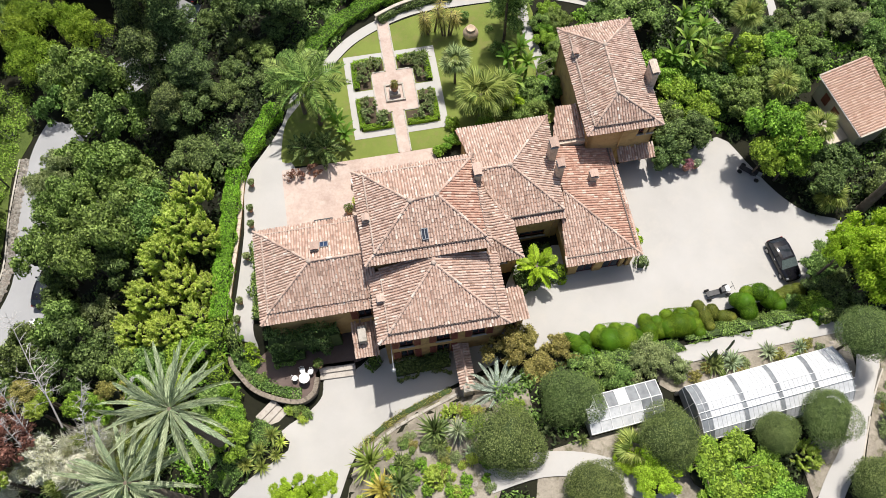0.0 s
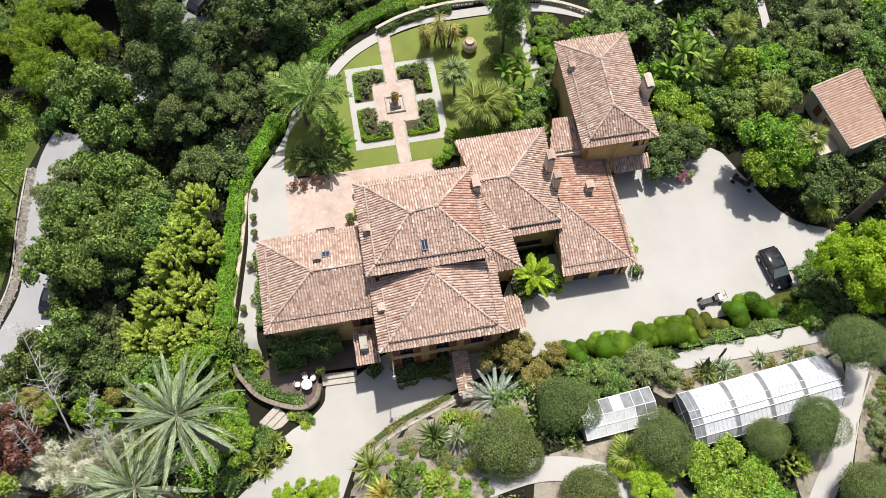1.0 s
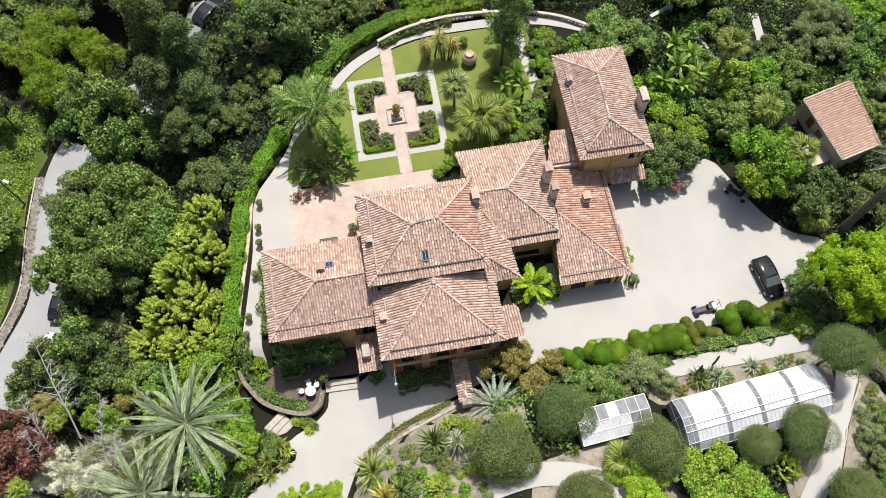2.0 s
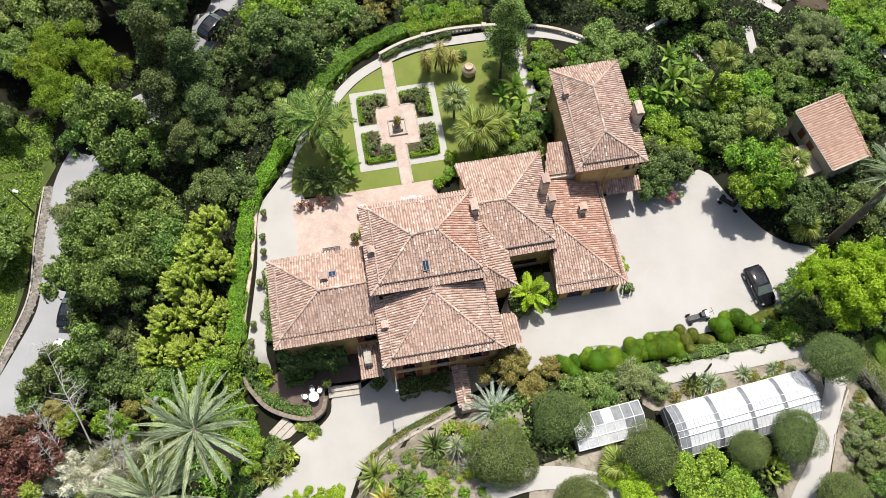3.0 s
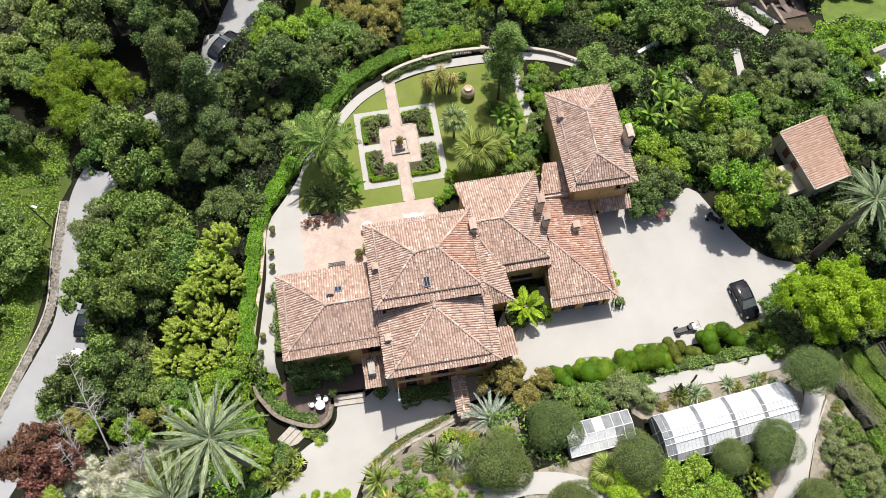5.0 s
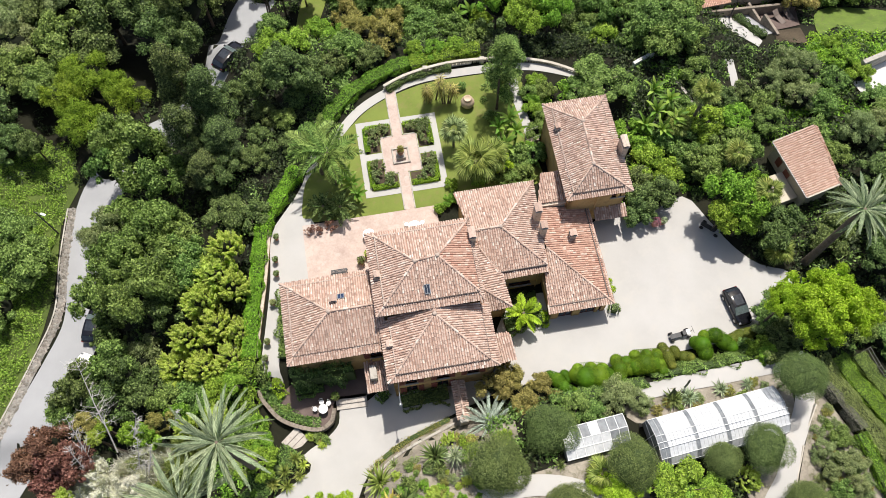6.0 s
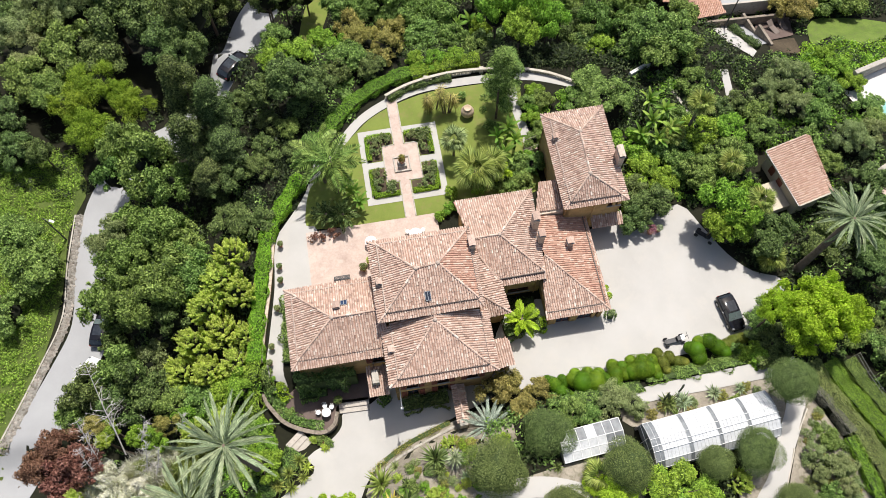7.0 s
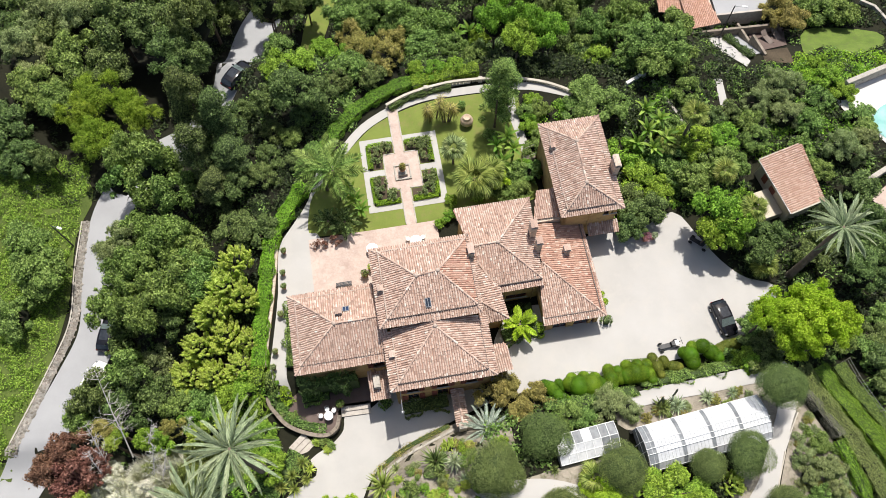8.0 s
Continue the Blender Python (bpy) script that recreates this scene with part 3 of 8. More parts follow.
def cap_row(roof, a, b, seed, lift=0.04, r=0.105, name="ridge_tiles"):
    """Barrel tiles bedded in mortar along a hip or ridge from a (low) to b."""
    rnd = random.Random(seed)
    a, b = Vector(a), Vector(b)
    d = (b - a).normalized()
    side = d.cross(Vector((0, 0, 1))).normalized()
    up = side.cross(d)
    length, g = (b - a).length, Geo()
    for i in range(max(1, int(length / 0.42))):
        o = a + d * (i * 0.42) + up * (lift + rnd.uniform(0, 0.015)) + side * rnd.uniform(-0.015, 0.015)
        vs = [o + d * y + side * (-q * math.cos(math.pi * k / 5)) + up * (z + q * math.sin(math.pi * k / 5)) for y, q, z in ((-0.02, r, 0.03), (0.46, r * 0.84, 0.0)) for k in range(6)]
        g.add(vs, [(k, k + 1, k + 7, k + 6) for k in range(5)] + [(5, 4, 3, 2, 1, 0)])
    part(name, g, M["tile"], roof)
    part("mortar_bed", Geo().add([a + side * k + up * z for k, z in ((-0.13, -0.03), (0, 0.06), (0.13, -0.03))] + [b + side * k + up * z for k, z in ((-0.13, -0.03), (0, 0.06), (0.13, -0.03))], [(0, 1, 4, 3), (1, 2, 5, 4), (0, 2, 1), (3, 4, 5)]), M["mortar"], roof)


def hip_roof(name, outer, zo, inner, zi, ridge, zr, seed, skip="", single=0, red="", dark="SE", step=0.075):
    """A hipped roof over a flatter eave band; outer and inner are (u0, u1, v0, v1), ridge two points."""
    roof = new(name)
    roof.parent = villa
    tagged(roof, "weathered pink and cream barrel-tile hip roof")
    o = dict(sw=(outer[0], outer[2], zo), se=(outer[1], outer[2], zo), ne=(outer[1], outer[3], zo), nw=(outer[0], outer[3], zo))
    zs, un = zi - step, 0.12
    i = dict(sw=(inner[0] + un, inner[2] + un, zs), se=(inner[1] - un, inner[2] + un, zs), ne=(inner[1] - un, inner[3] - un, zs), nw=(inner[0] + un, inner[3] - un, zs))
    k = 0.05
    t = dict(sw=(inner[0] - k * ("W" not in skip), inner[2] - k, zi), se=(inner[1] + k * ("E" not in skip), inner[2] - k, zi), ne=(inner[1] + k * ("E" not in skip), inner[3] + k * ("N" not in skip), zi), nw=(inner[0] - k * ("W" not in skip), inner[3] + k * ("N" not in skip), zi))
    ra, rb = (*ridge[0], zr), (*ridge[1], zr)
    along = abs(ridge[1][0] - ridge[0][0]) >= abs(ridge[1][1] - ridge[0][1])
    sides = dict(S=("sw", "se"), E=("se", "ne"), N=("ne", "nw"), W=("nw", "sw"))
    tops = dict(S=[rb, ra], N=[ra, rb], E=[rb], W=[ra]) if along else dict(E=[rb, ra], W=[ra, rb], N=[rb], S=[ra])
    for q, (a, b) in sides.items():
        if q in skip:
            continue
        roof_face(roof, [t[a], t[b], *tops[q]], seed + ord(q), M["tile_red"] if q in red else None, single if q == "S" else 0)
        roof_face(roof, [o[a], o[b], i[b], i[a]], seed + ord(q) + 50)
        m = Vector(t[a]), Vector(t[b])
        part("eave_mortar", Geo().add([m[0] + Vector((0, 0, -0.02)), m[1] + Vector((0, 0, -0.02)), m[1] + Vector((0, 0, -0.2)), m[0] + Vector((0, 0, -0.2))], [(0, 1, 2, 3)]), M["mortar"], roof)
        if q in dark:
            # dark tube added on the seam to draw the step's shadow line
            out = (m[1] - m[0]).normalized().cross(Vector((0, 0, 1))) * 0.09
            part("eave_tube", Geo().tube([m[0] + out + Vector((0, 0, -0.01)), m[1] + out + Vector((0, 0, -0.01))], 0.04, 6), M["dark_brown"], roof)
        elif q in "NW":
            # worn mortar fillet along the seam of the two slopes
            rnd = random.Random(seed + ord(q))
            line = [m[0].lerp(m[1], j / 24) + Vector((0, 0, 0.075 + rnd.uniform(-0.025, 0.02))) for j in range(25)]
            part("mortar_seam", Geo().tube(line, [rnd.uniform(0.03, 0.075) for _ in line], 6), M["mortar"], roof)
    for j, (c, rp, need) in enumerate((("sw", ra, "SW"), ("nw", ra if along else rb, "NW"), ("se", rb if along else ra, "SE"), ("ne", rb, "NE"))):
        if not any(x in skip for x in need):
            cap_row(roof, t[c], rp, seed + j, name="hip_tiles")
            cap_row(roof, o[c], i[c], seed + j + 9, 0.04, name="hip_tiles")
    if (Vector(rb) - Vector(ra)).length > 0.3:
        cap_row(roof, ra, rb, seed + 5)
    for p in {ra, rb}:
        if (Vector(rb) - Vector(ra)).length > 0.3 or p == ra:
            part("finial_cap", Geo().lathe([(0.19, -0.05), (0.2, 0.08), (0.15, 0.17), (0.05, 0.22)], 10, p), M["mortar"], roof)
    # boarded soffit and two corbelled courses under the eave
    part("soffit", Geo().box(outer[0] + 0.06, outer[1] - 0.06, outer[2] + 0.06, outer[3] - 0.06, zo - 0.26, zo - 0.145), M["ochre"], roof)
    return roof


def wall_run(name, a, b, z0, z1, openings=(), thick=0.35, material=None, parent=None):
    """A wall from a to b (local plan) with openings (from, to, sill, head) that go through; outside on the right of a to b."""
    a, b = Vector((*a, 0)), Vector((*b, 0))
    d = (b - a).normalized()
    inn = Vector((-d.y, d.x, 0)) * thick
    ln, g = (b - a).length, Geo()

    def block(s0, s1, q0, q1):
        if s1 - s0 < 1e-3 or q1 - q0 < 1e-3:
            return
        base = [a + d * s0, a + d * s1, a + d * s1 + inn, a + d * s0 + inn]
        g.add([(p.x, p.y, q) for q in (q0, q1) for p in base], [(3, 2, 1, 0), (4, 5, 6, 7), (0, 1, 5, 4), (1, 2, 6, 5), (2, 3, 7, 6), (3, 0, 4, 7)])

    s = 0.0
    for s0, s1, q0, q1 in sorted(openings):
        block(s, s0, z0, z1), block(s0, s1, z0, q0), block(s0, s1, q1, z1)
        s = s1
    block(s, ln, z0, z1)
    ob = part(name, g.weld(), material or M["ochre"], parent or villa)
    return ob, a, d, inn


def window_in(run, s0, s1, q0, q1, shutters=True, name="window"):
    """A framed window with a cross bar set back in its opening, with open shutters on the wall."""
    _, a, d, inn = run
    out = -inn.normalized()
    c = a + d * s0 + inn * 0.45
    m = Matrix(((d.x, -out.x, 0, c.x), (d.y, -out.y, 0, c.y), (0, 0, 1, q0), (0, 0, 0, 1)))
    w = new(name)
    w.parent, w.matrix_local = villa, m
    wd, h, f = s1 - s0, q1 - q0, 0.06
    part("window_frame", Geo().box(0, f, -0.03, 0.03, 0, h).box(wd - f, wd, -0.03, 0.03, 0, h).box(f, wd - f, -0.03, 0.03, 0, f).box(f, wd - f, -0.03, 0.03, h - f, h).box(wd / 2 - 0.03, wd / 2 + 0.03, -0.03, 0.03, f, h - f).weld(), M["shutter"], w)
    for k in (0, 1):
        part("pane", Geo().box(f + k * (wd / 2 - 0.03), wd / 2 - 0.03 + k * (wd / 2 - 0.03), -0.006, 0.006, f, h - f), M["pane"], w)
    part("window_sill", Geo().box(-0.1, wd + 0.1, -0.28, 0.02, -0.07, 0.0, 0.015), M["stone"], w)
    if shutters:
        for x0 in (-wd / 2 - 0.04, wd + 0.04):
            g = Geo().box(x0, x0 + 0.06, -0.22, -0.175, 0, h).box(x0 + wd / 2 - 0.06, x0 + wd / 2, -0.22, -0.175, 0, h).box(x0, x0 + wd / 2, -0.22, -0.175, 0, 0.07).box(x0, x0 + wd / 2, -0.22, -0.175, h - 0.07, h)
            for i in range(int(h / 0.09)):
                g.box(x0 + 0.05, x0 + wd / 2 - 0.05, -0.215, -0.185, 0.06 + i * 0.085, 0.12 + i * 0.085)
            part("shutter", g, M["shutter"], w)
    return w


A_OUT, A_IN = (-1.93, 7.05, 20.8, 28.25), (-1.1, 6.65, 21.53, 27.65)
W_OUT, W_IN = (-9.88, -1.4, 18.68, 26.05), (-9.2, -1.4, 19.43, 25.45)
C_OUT, C_IN = (-1.83, 7.45, 15.6, 21.0), (-0.97, 6.6, 16.22, 21.0)
B_OUT, B_IN = (6.46, 13.6, 23.45, 32.2), (6.9, 13.2, 23.9, 31.7)
T_OUT, T_IN = (16.07, 22.04, 28.87, 38.97), (16.76, 21.27, 29.43, 38.13)
roof_main = hip_roof("roof", A_OUT, 7.1, A_IN, 7.5, ((1.85, 24.5), (3.77, 24.68)), 8.65, 100, red="E")
roof_west = hip_roof("roof", W_OUT, 4.4, W_IN, 4.8, ((-5.85, 22.2), (-1.4, 22.2)), 6.3, 200, "E", dark="", step=0.05)
roof_front = hip_roof("roof", C_OUT, 5.4, C_IN, 5.75, ((2.79, 20.3), (2.79, 21.0)), 7.0, 300, "N", single=300)
roof_tower = hip_roof("roof", T_OUT, 6.1, T_IN, 6.5, ((18.77, 31.29), (18.87, 35.68)), 7.7, 500, dark="NES")

# middle block: ridge running to the main block, faces north, east and south
roof_mid = new("roof")
roof_mid.parent = villa
tagged(roof_mid, "weathered pink and cream barrel-tile roof slopes")
rm, rw = (9.8, 27.5, 6.0), (7.2, 27.5, 6.0)
roof_face(roof_mid, [(13.85, 32.2, 4.3), (6.46, 32.2, 4.3), (7.2, 27.5, 6.0), (9.8, 27.5, 6.0)], 401)
roof_face(roof_mid, [(13.3, 23.95, 4.45), (13.85, 32.2, 4.3), rm], 402)
roof_face(roof_mid, [(8.9, 23.9, 4.45), (13.3, 23.95, 4.45), rm, rw, (7.7, 26.0, 5.4)], 403)
roof_face(roof_mid, [(8.75, 23.3, 4.1), (13.5, 23.4, 4.1), (13.3, 23.95, 4.3), (8.9, 23.9, 4.3)], 404)
for a, b, k in (((13.85, 32.2, 4.3), rm, 1), ((13.3, 23.95, 4.45), rm, 2), (rw, rm, 3), ((8.9, 23.9, 4.45), (7.7, 26.0, 5.4), 4)):
    cap_row(roof_mid, a, b, 410 + k)
part("finial_cap", Geo().lathe([(0.19, -0.05), (0.2, 0.08), (0.15, 0.17), (0.05, 0.22)], 10, rm), M["mortar"], roof_mid)
# dark tube along the seam of the eave band
part("eave_tube", Geo().tube([(8.85, 23.86, 4.5), (13.35, 23.9, 4.5)], 0.065, 6), M["dark_brown"], roof_mid)
part("soffit", Geo().box(8.9, 13.3, 23.5, 31.9, 3.85, 3.95), M["ochre"], roof_mid)

# stair roof between main and middle block
roof_link = new("roof")
roof_link.parent = villa
tagged(roof_link, "narrow barrel-tile roof between two blocks")
roof_face(roof_link, [(9.6, 20.85, 3.9), (8.8, 27.4, 5.0), (7.2, 27.4, 5.7), (7.0, 22.6, 5.2)], 451)
roof_face(roof_link, [(6.9, 20.7, 3.9), (9.6, 20.85, 3.9), (7.0, 22.6, 5.2)], 452)
cap_row(roof_link, (9.6, 20.85, 3.9), (7.0, 22.6, 5.2), 453)
roof_face(roof_link, [(7.15, 16.1, 3.6), (9.05, 16.25, 3.6), (8.85, 18.55, 4.05), (7.3, 18.6, 4.1)], 454)

# east wing: lean-to slopes east and south
roof_east = new("roof")
roof_east.parent = villa
tagged(roof_east, "reddish barrel-tile lean-to roof of the east wing")
re = (13.7, 25.6, 4.15)
roof_face(roof_east, [(18.66, 19.9, 2.85), (18.6, 29.4, 2.85), (13.75, 29.5, 4.15), re], 461, M["tile_red"])
roof_face(roof_east, [(12.8, 19.9, 2.85), (18.66, 19.9, 2.85), re, (13.3, 25.2, 4.1)], 462)
cap_row(roof_east, (18.66, 19.9, 2.85), re, 463)
cap_row(roof_east, (18.6, 20.0, 2.86), (18.55, 29.4, 2.86), 464, 0.03)
# dark tubes along the inner edge of the eave band
for ga, gb in (((12.95, 20.5, 3.08), (18.3, 20.5, 3.08)), ((18.3, 20.5, 3.08), (18.28, 29.3, 3.05))):
    part("eave_tube", Geo().tube([ga, gb], 0.06, 6), M["dark_brown"], roof_east)
part("soffit", Geo().box(12.95, 18.5, 20.05, 29.2, 2.55, 2.68), M["ochre"], roof_east)

# small roof joining the tower, tower's lean-to, porch roof
roof_small = new("roof")
roof_small.parent = villa
tagged(roof_small, "small barrel-tile roof joining the tower")
roof_face(roof_small, [(13.85, 29.9, 4.25), (16.5, 29.9, 4.25), (16.3, 32.6, 4.85), (14.6, 32.6, 4.85)], 471)
roof_face(roof_small, [(19.1, 28.1, 2.5), (22.0, 28.1, 2.5), (22.0, 29.1, 2.85), (19.1, 29.1, 2.85)], 472)
roof_porch = new("roof")
roof_porch.parent = villa
tagged(roof_porch, "barrel-tile porch roof")
roof_face(roof_porch, [(-3.8, 16.0, 1.55), (-2.0, 16.0, 1.55), (-2.0, 18.5, 2.1), (-3.8, 18.5, 2.1)], 473)

# walls
k = 0.36
wall_run("wall", (A_OUT[0] + k, A_OUT[3] - k), (A_OUT[0] + k, A_OUT[2] + k), -1, 6.9)
wall_run("wall", (A_OUT[0] + k, A_OUT[2] + k), (A_OUT[1] - k, A_OUT[2] + k), -1, 6.9)
wall_run("wall", (A_OUT[1] - k, A_OUT[2] + k), (A_OUT[1] - k, A_OUT[3] - k), -1, 6.9)
wall_run("wall", (A_OUT[1] - k, A_OUT[3] - k), (A_OUT[0] + k, A_OUT[3] - k), -1, 6.9)
wall_run("wall", (W_OUT[0] + k, W_OUT[3] - k), (W_OUT[0] + k, W_OUT[2] + k), -2.2, 4.2)
ws = [(6.4, 7.4, 1.6, 3.6)]
run = wall_run("wall", (W_OUT[0] + k, W_OUT[2] + k), (W_OUT[1] - k, W_OUT[2] + k), -2.2, 4.2, ws)
for w in ws:
    window_in(run, *w)
wall_run("wall", (W_OUT[1] - k, W_OUT[3] - k), (W_OUT[0] + k, W_OUT[3] - k), -1.5, 4.2)
wall_run("wall", (C_OUT[0] + k, 20.9), (C_OUT[0] + k, C_OUT[2] + k), -1.7, 5.2)
cs = [(1.0, 2.0, 2.6, 4.5), (3.7, 4.7, 2.6, 4.5), (6.3, 7.3, 2.6, 4.5), (1.0, 2.0, -0.6, 1.5), (3.7, 4.7, -0.6, 1.5)]
run = wall_run("wall", (C_OUT[0] + k, C_OUT[2] + k), (C_OUT[1] - k, C_OUT[2] + k), 2.0, 5.2, cs[:3])
for w in cs[:3]:
    window_in(run, *w)
run = wall_run("wall", (C_OUT[0] + k, C_OUT[2] + k), (C_OUT[1] - k, C_OUT[2] + k), -1.7, 2.0, [(1.0, 2.0, -0.6, 1.5), (3.7, 4.7, -0.6, 1.5)])
for w in cs[3:]:
    window_in(run, *w)
wall_run("wall", (C_OUT[1] - k, C_OUT[2] + k), (C_OUT[1] - k, 20.9), -1.7, 5.2)
# link block with a dark open loggia under the slope
run = wall_run("wall", (7.0, 16.6), (8.8, 16.6), -1.5, 3.4, [(0.5, 1.3, 0.6, 2.2)])
window_in(run, 0.5, 1.3, 0.6, 2.2, False)
wall_run("wall", (8.8, 16.6), (8.72, 18.4), -1.5, 3.55)
run = wall_run("wall", (7.0, 21.3), (9.3, 21.3), -1, 3.7, [(0.7, 1.5, 2.3, 3.4)])
window_in(run, 0.7, 1.5, 2.3, 3.4, False)
wall_run("wall", (9.3, 21.3), (8.9, 24.0), -1, 3.7)
run = wall_run("wall", (8.9, 23.66), (13.1, 23.66), -0.5, 3.95, [(1.2, 3.2, 0.9, 1.8), (0.1, 0.8, 2.2, 3.1)])
window_in(run, 1.2, 3.2, 0.9, 1.8, False), window_in(run, 0.1, 0.8, 2.2, 3.1, False)
wall_run("wall", (13.5, 29.62), (16.4, 29.62), 2.4, 4.12, material=M["plaster"])
wall_run("wall", (13.1, 24.1), (13.3, 31.7), -0.5, 3.9)
wall_run("wall", (13.3, 31.7), (6.9, 31.7), -0.5, 4.0)
wall_run("wall", (6.9, 31.7), (6.9, 27.8), -0.5, 4.0)
wall_run("wall", (13.2, 25.0), (13.2, 20.4), -0.5, 2.6)
es = [(0.7, 2.0, 0.3, 2.0), (2.7, 4.1, 0.3, 2.2), (4.4, 4.9, 0.3, 2.2)]
run = wall_run("wall", (13.2, 20.15), (18.2, 20.15), -0.5, 2.6, es)
for w in es:
    window_in(run, *w, shutters=False)
wall_run("wall", (18.2, 20.15), (18.15, 29.2), -0.5, 2.6)
k = 0.35
wall_run("wall", (T_OUT[0] + k, T_OUT[3] - k), (T_OUT[0] + k, T_OUT[2] + k), -0.5, 5.95)
ts = [(4.0, 4.45, 4.55, 5.3), (4.75, 5.2, 4.55, 5.3), (3.9, 4.9, 0.35, 2.3)]
run = wall_run("wall", (T_OUT[0] + k, T_OUT[2] + k), (T_OUT[1] - k, T_OUT[2] + k), 2.6, 5.95, ts[:2])
for w in ts[:2]:
    window_in(run, *w, shutters=False)
    # round arch above the little window
    c = (T_OUT[0] + k + (w[0] + w[1]) / 2, T_OUT[2] + k - 0.004, 5.3)
    part("window_arch", Geo().add([(c[0], c[1], c[2])] + [(c[0] + 0.225 * math.cos(math.pi * i / 10), c[1], c[2] + 0.225 * math.sin(math.pi * i / 10)) for i in range(11)], [(0, i, i + 1) for i in range(1, 11)]), M["shutter"], villa)
run = wall_run("wall", (T_OUT[0] + k, T_OUT[2] + k), (T_OUT[1] - k, T_OUT[2] + k), -0.5, 2.6, ts[2:])
window_in(run, *ts[2], shutters=False)
wall_run("wall", (T_OUT[1] - k, T_OUT[2] + k), (T_OUT[1] - k, T_OUT[3] - k), -0.5, 5.95)
wall_run("wall", (T_OUT[1] - k, T_OUT[3] - k), (T_OUT[0] + k, T_OUT[3] - k), -0.5, 5.95)
part("drain_pipe", Geo().tube([(19.2, 29.05, 5.9), (19.0, 29.05, 5.4), (19.0, 29.05, 0.3)], 0.05), M["ochre"], villa)
part("drain_pipe", Geo().tube([(12.75, 23.5, 3.9), (12.6, 23.56, 3.5), (12.6, 23.56, 0.0)], 0.05), M["ochre"], villa)


def chimney(u, v, z0, z1, w=0.55, d=0.55, pots=1):
    c = new("chimney")
    c.parent, c.matrix_local = villa, pose(u, v, 0)
    part("shaft", Geo().box(-w / 2, w / 2, -d / 2, d / 2, z0, z1, 0.02), M["plaster"], c)
    part("band", Geo().box(-w / 2 - 0.06, w / 2 + 0.06, -d / 2 - 0.06, d / 2 + 0.06, z1, z1 + 0.08, 0.02), M["stone"], c)
    for sx in (-1, 1):
        part("cap_leg", Geo().box(sx * (w / 2 - 0.06) - 0.05, sx * (w / 2 - 0.06) + 0.05, -d / 2 + 0.02, d / 2 - 0.02, z1 + 0.08, z1 + 0.3), M["terracotta"], c)
    part("cap", Geo().add([(-w / 2 - 0.05, -d / 2 - 0.05, z1 + 0.3), (w / 2 + 0.05, -d / 2 - 0.05, z1 + 0.3), (w / 2 + 0.05, d / 2 + 0.05, z1 + 0.3), (-w / 2 - 0.05, d / 2 + 0.05, z1 + 0.3), (0, -d / 2 - 0.05, z1 + 0.42), (0, d / 2 + 0.05, z1 + 0.42)], [(0, 1, 4), (2, 3, 5), (1, 2, 5, 4), (3, 0, 4, 5), (3, 2, 1, 0)]), M["plaster"] if pots == 2 else M["tile"], c)


chimney(7.0, 26.4, 6.0, 8.0, 0.5, 0.9)
chimney(13.3, 28.4, 4.2, 6.5, 0.55, 0.75)
chimney(13.55, 26.9, 3.8, 6.0, 0.5, 0.6)
chimney(16.3, 26.5, 3.0, 4.2, 0.55, 0.55)
chimney(-5.35, 23.3, 5.2, 6.1, 0.5, 0.5)
chimney(-1.4, 24.2, 6.6, 7.6, 0.4, 0.45)
chimney(16.75, 36.0, 6.0, 6.75, 0.4, 0.45)
chimney(22.0, 32.9, 0.0, 7.7, 0.5, 1.15, 2)
chimney(-1.25, 18.75, 4.2, 5.7, 0.45, 0.5)


def roof_panel(name, u, v, z, w, h, slope, glass):
    p = new(name)
    p.parent, p.matrix_local = villa, pose(u, v, z, slope, 0, 0)
    part("frame", Geo().box(-w / 2, w / 2, -h / 2, -h / 2 + 0.05, 0, 0.12).box(-w / 2, w / 2, h / 2 - 0.05, h / 2, 0, 0.12).box(-w / 2, -w / 2 + 0.05, -h / 2, h / 2, 0, 0.12).box(w / 2 - 0.05, w / 2, -h / 2, h / 2, 0, 0.12).box(-0.025, 0.025, -h / 2, h / 2, 0, 0.12), M["grey_metal"], p)
    part("pane", Geo().box(-w / 2 + 0.05, w / 2 - 0.05, -h / 2 + 0.05, h / 2 - 0.05, 0.05, 0.08), glass, p)


roof_panel("skylight", 2.50, 22.20, 7.87, 0.5, 0.8, 20, M["pane"])
roof_panel("roof_window", -4.7, 23.5, 5.78, 0.6, 0.55, -22, M["solar"])
part("tank_box", Geo().box(-3.35, -2.75, 16.9, 18.1, 1.9, 2.55, 0.03), M["stone"], villa, "pale box on the porch roof")
part("bracket_arm", Geo().tube([(-1.05, 16.1, 4.0), (-1.08, 15.2, 4.1), (-1.13, 14.2, 4.0)], 0.035), M["grey_metal"], villa, "pale metal lamp bracket on the front wall")
part("bracket_lantern", Geo().lathe([(0.05, 0.2), (0.16, 0.1), (0.12, -0.2), (0.06, -0.25)], 10, (-1.13, 14.05, 3.9)), M["grey_metal"], villa)
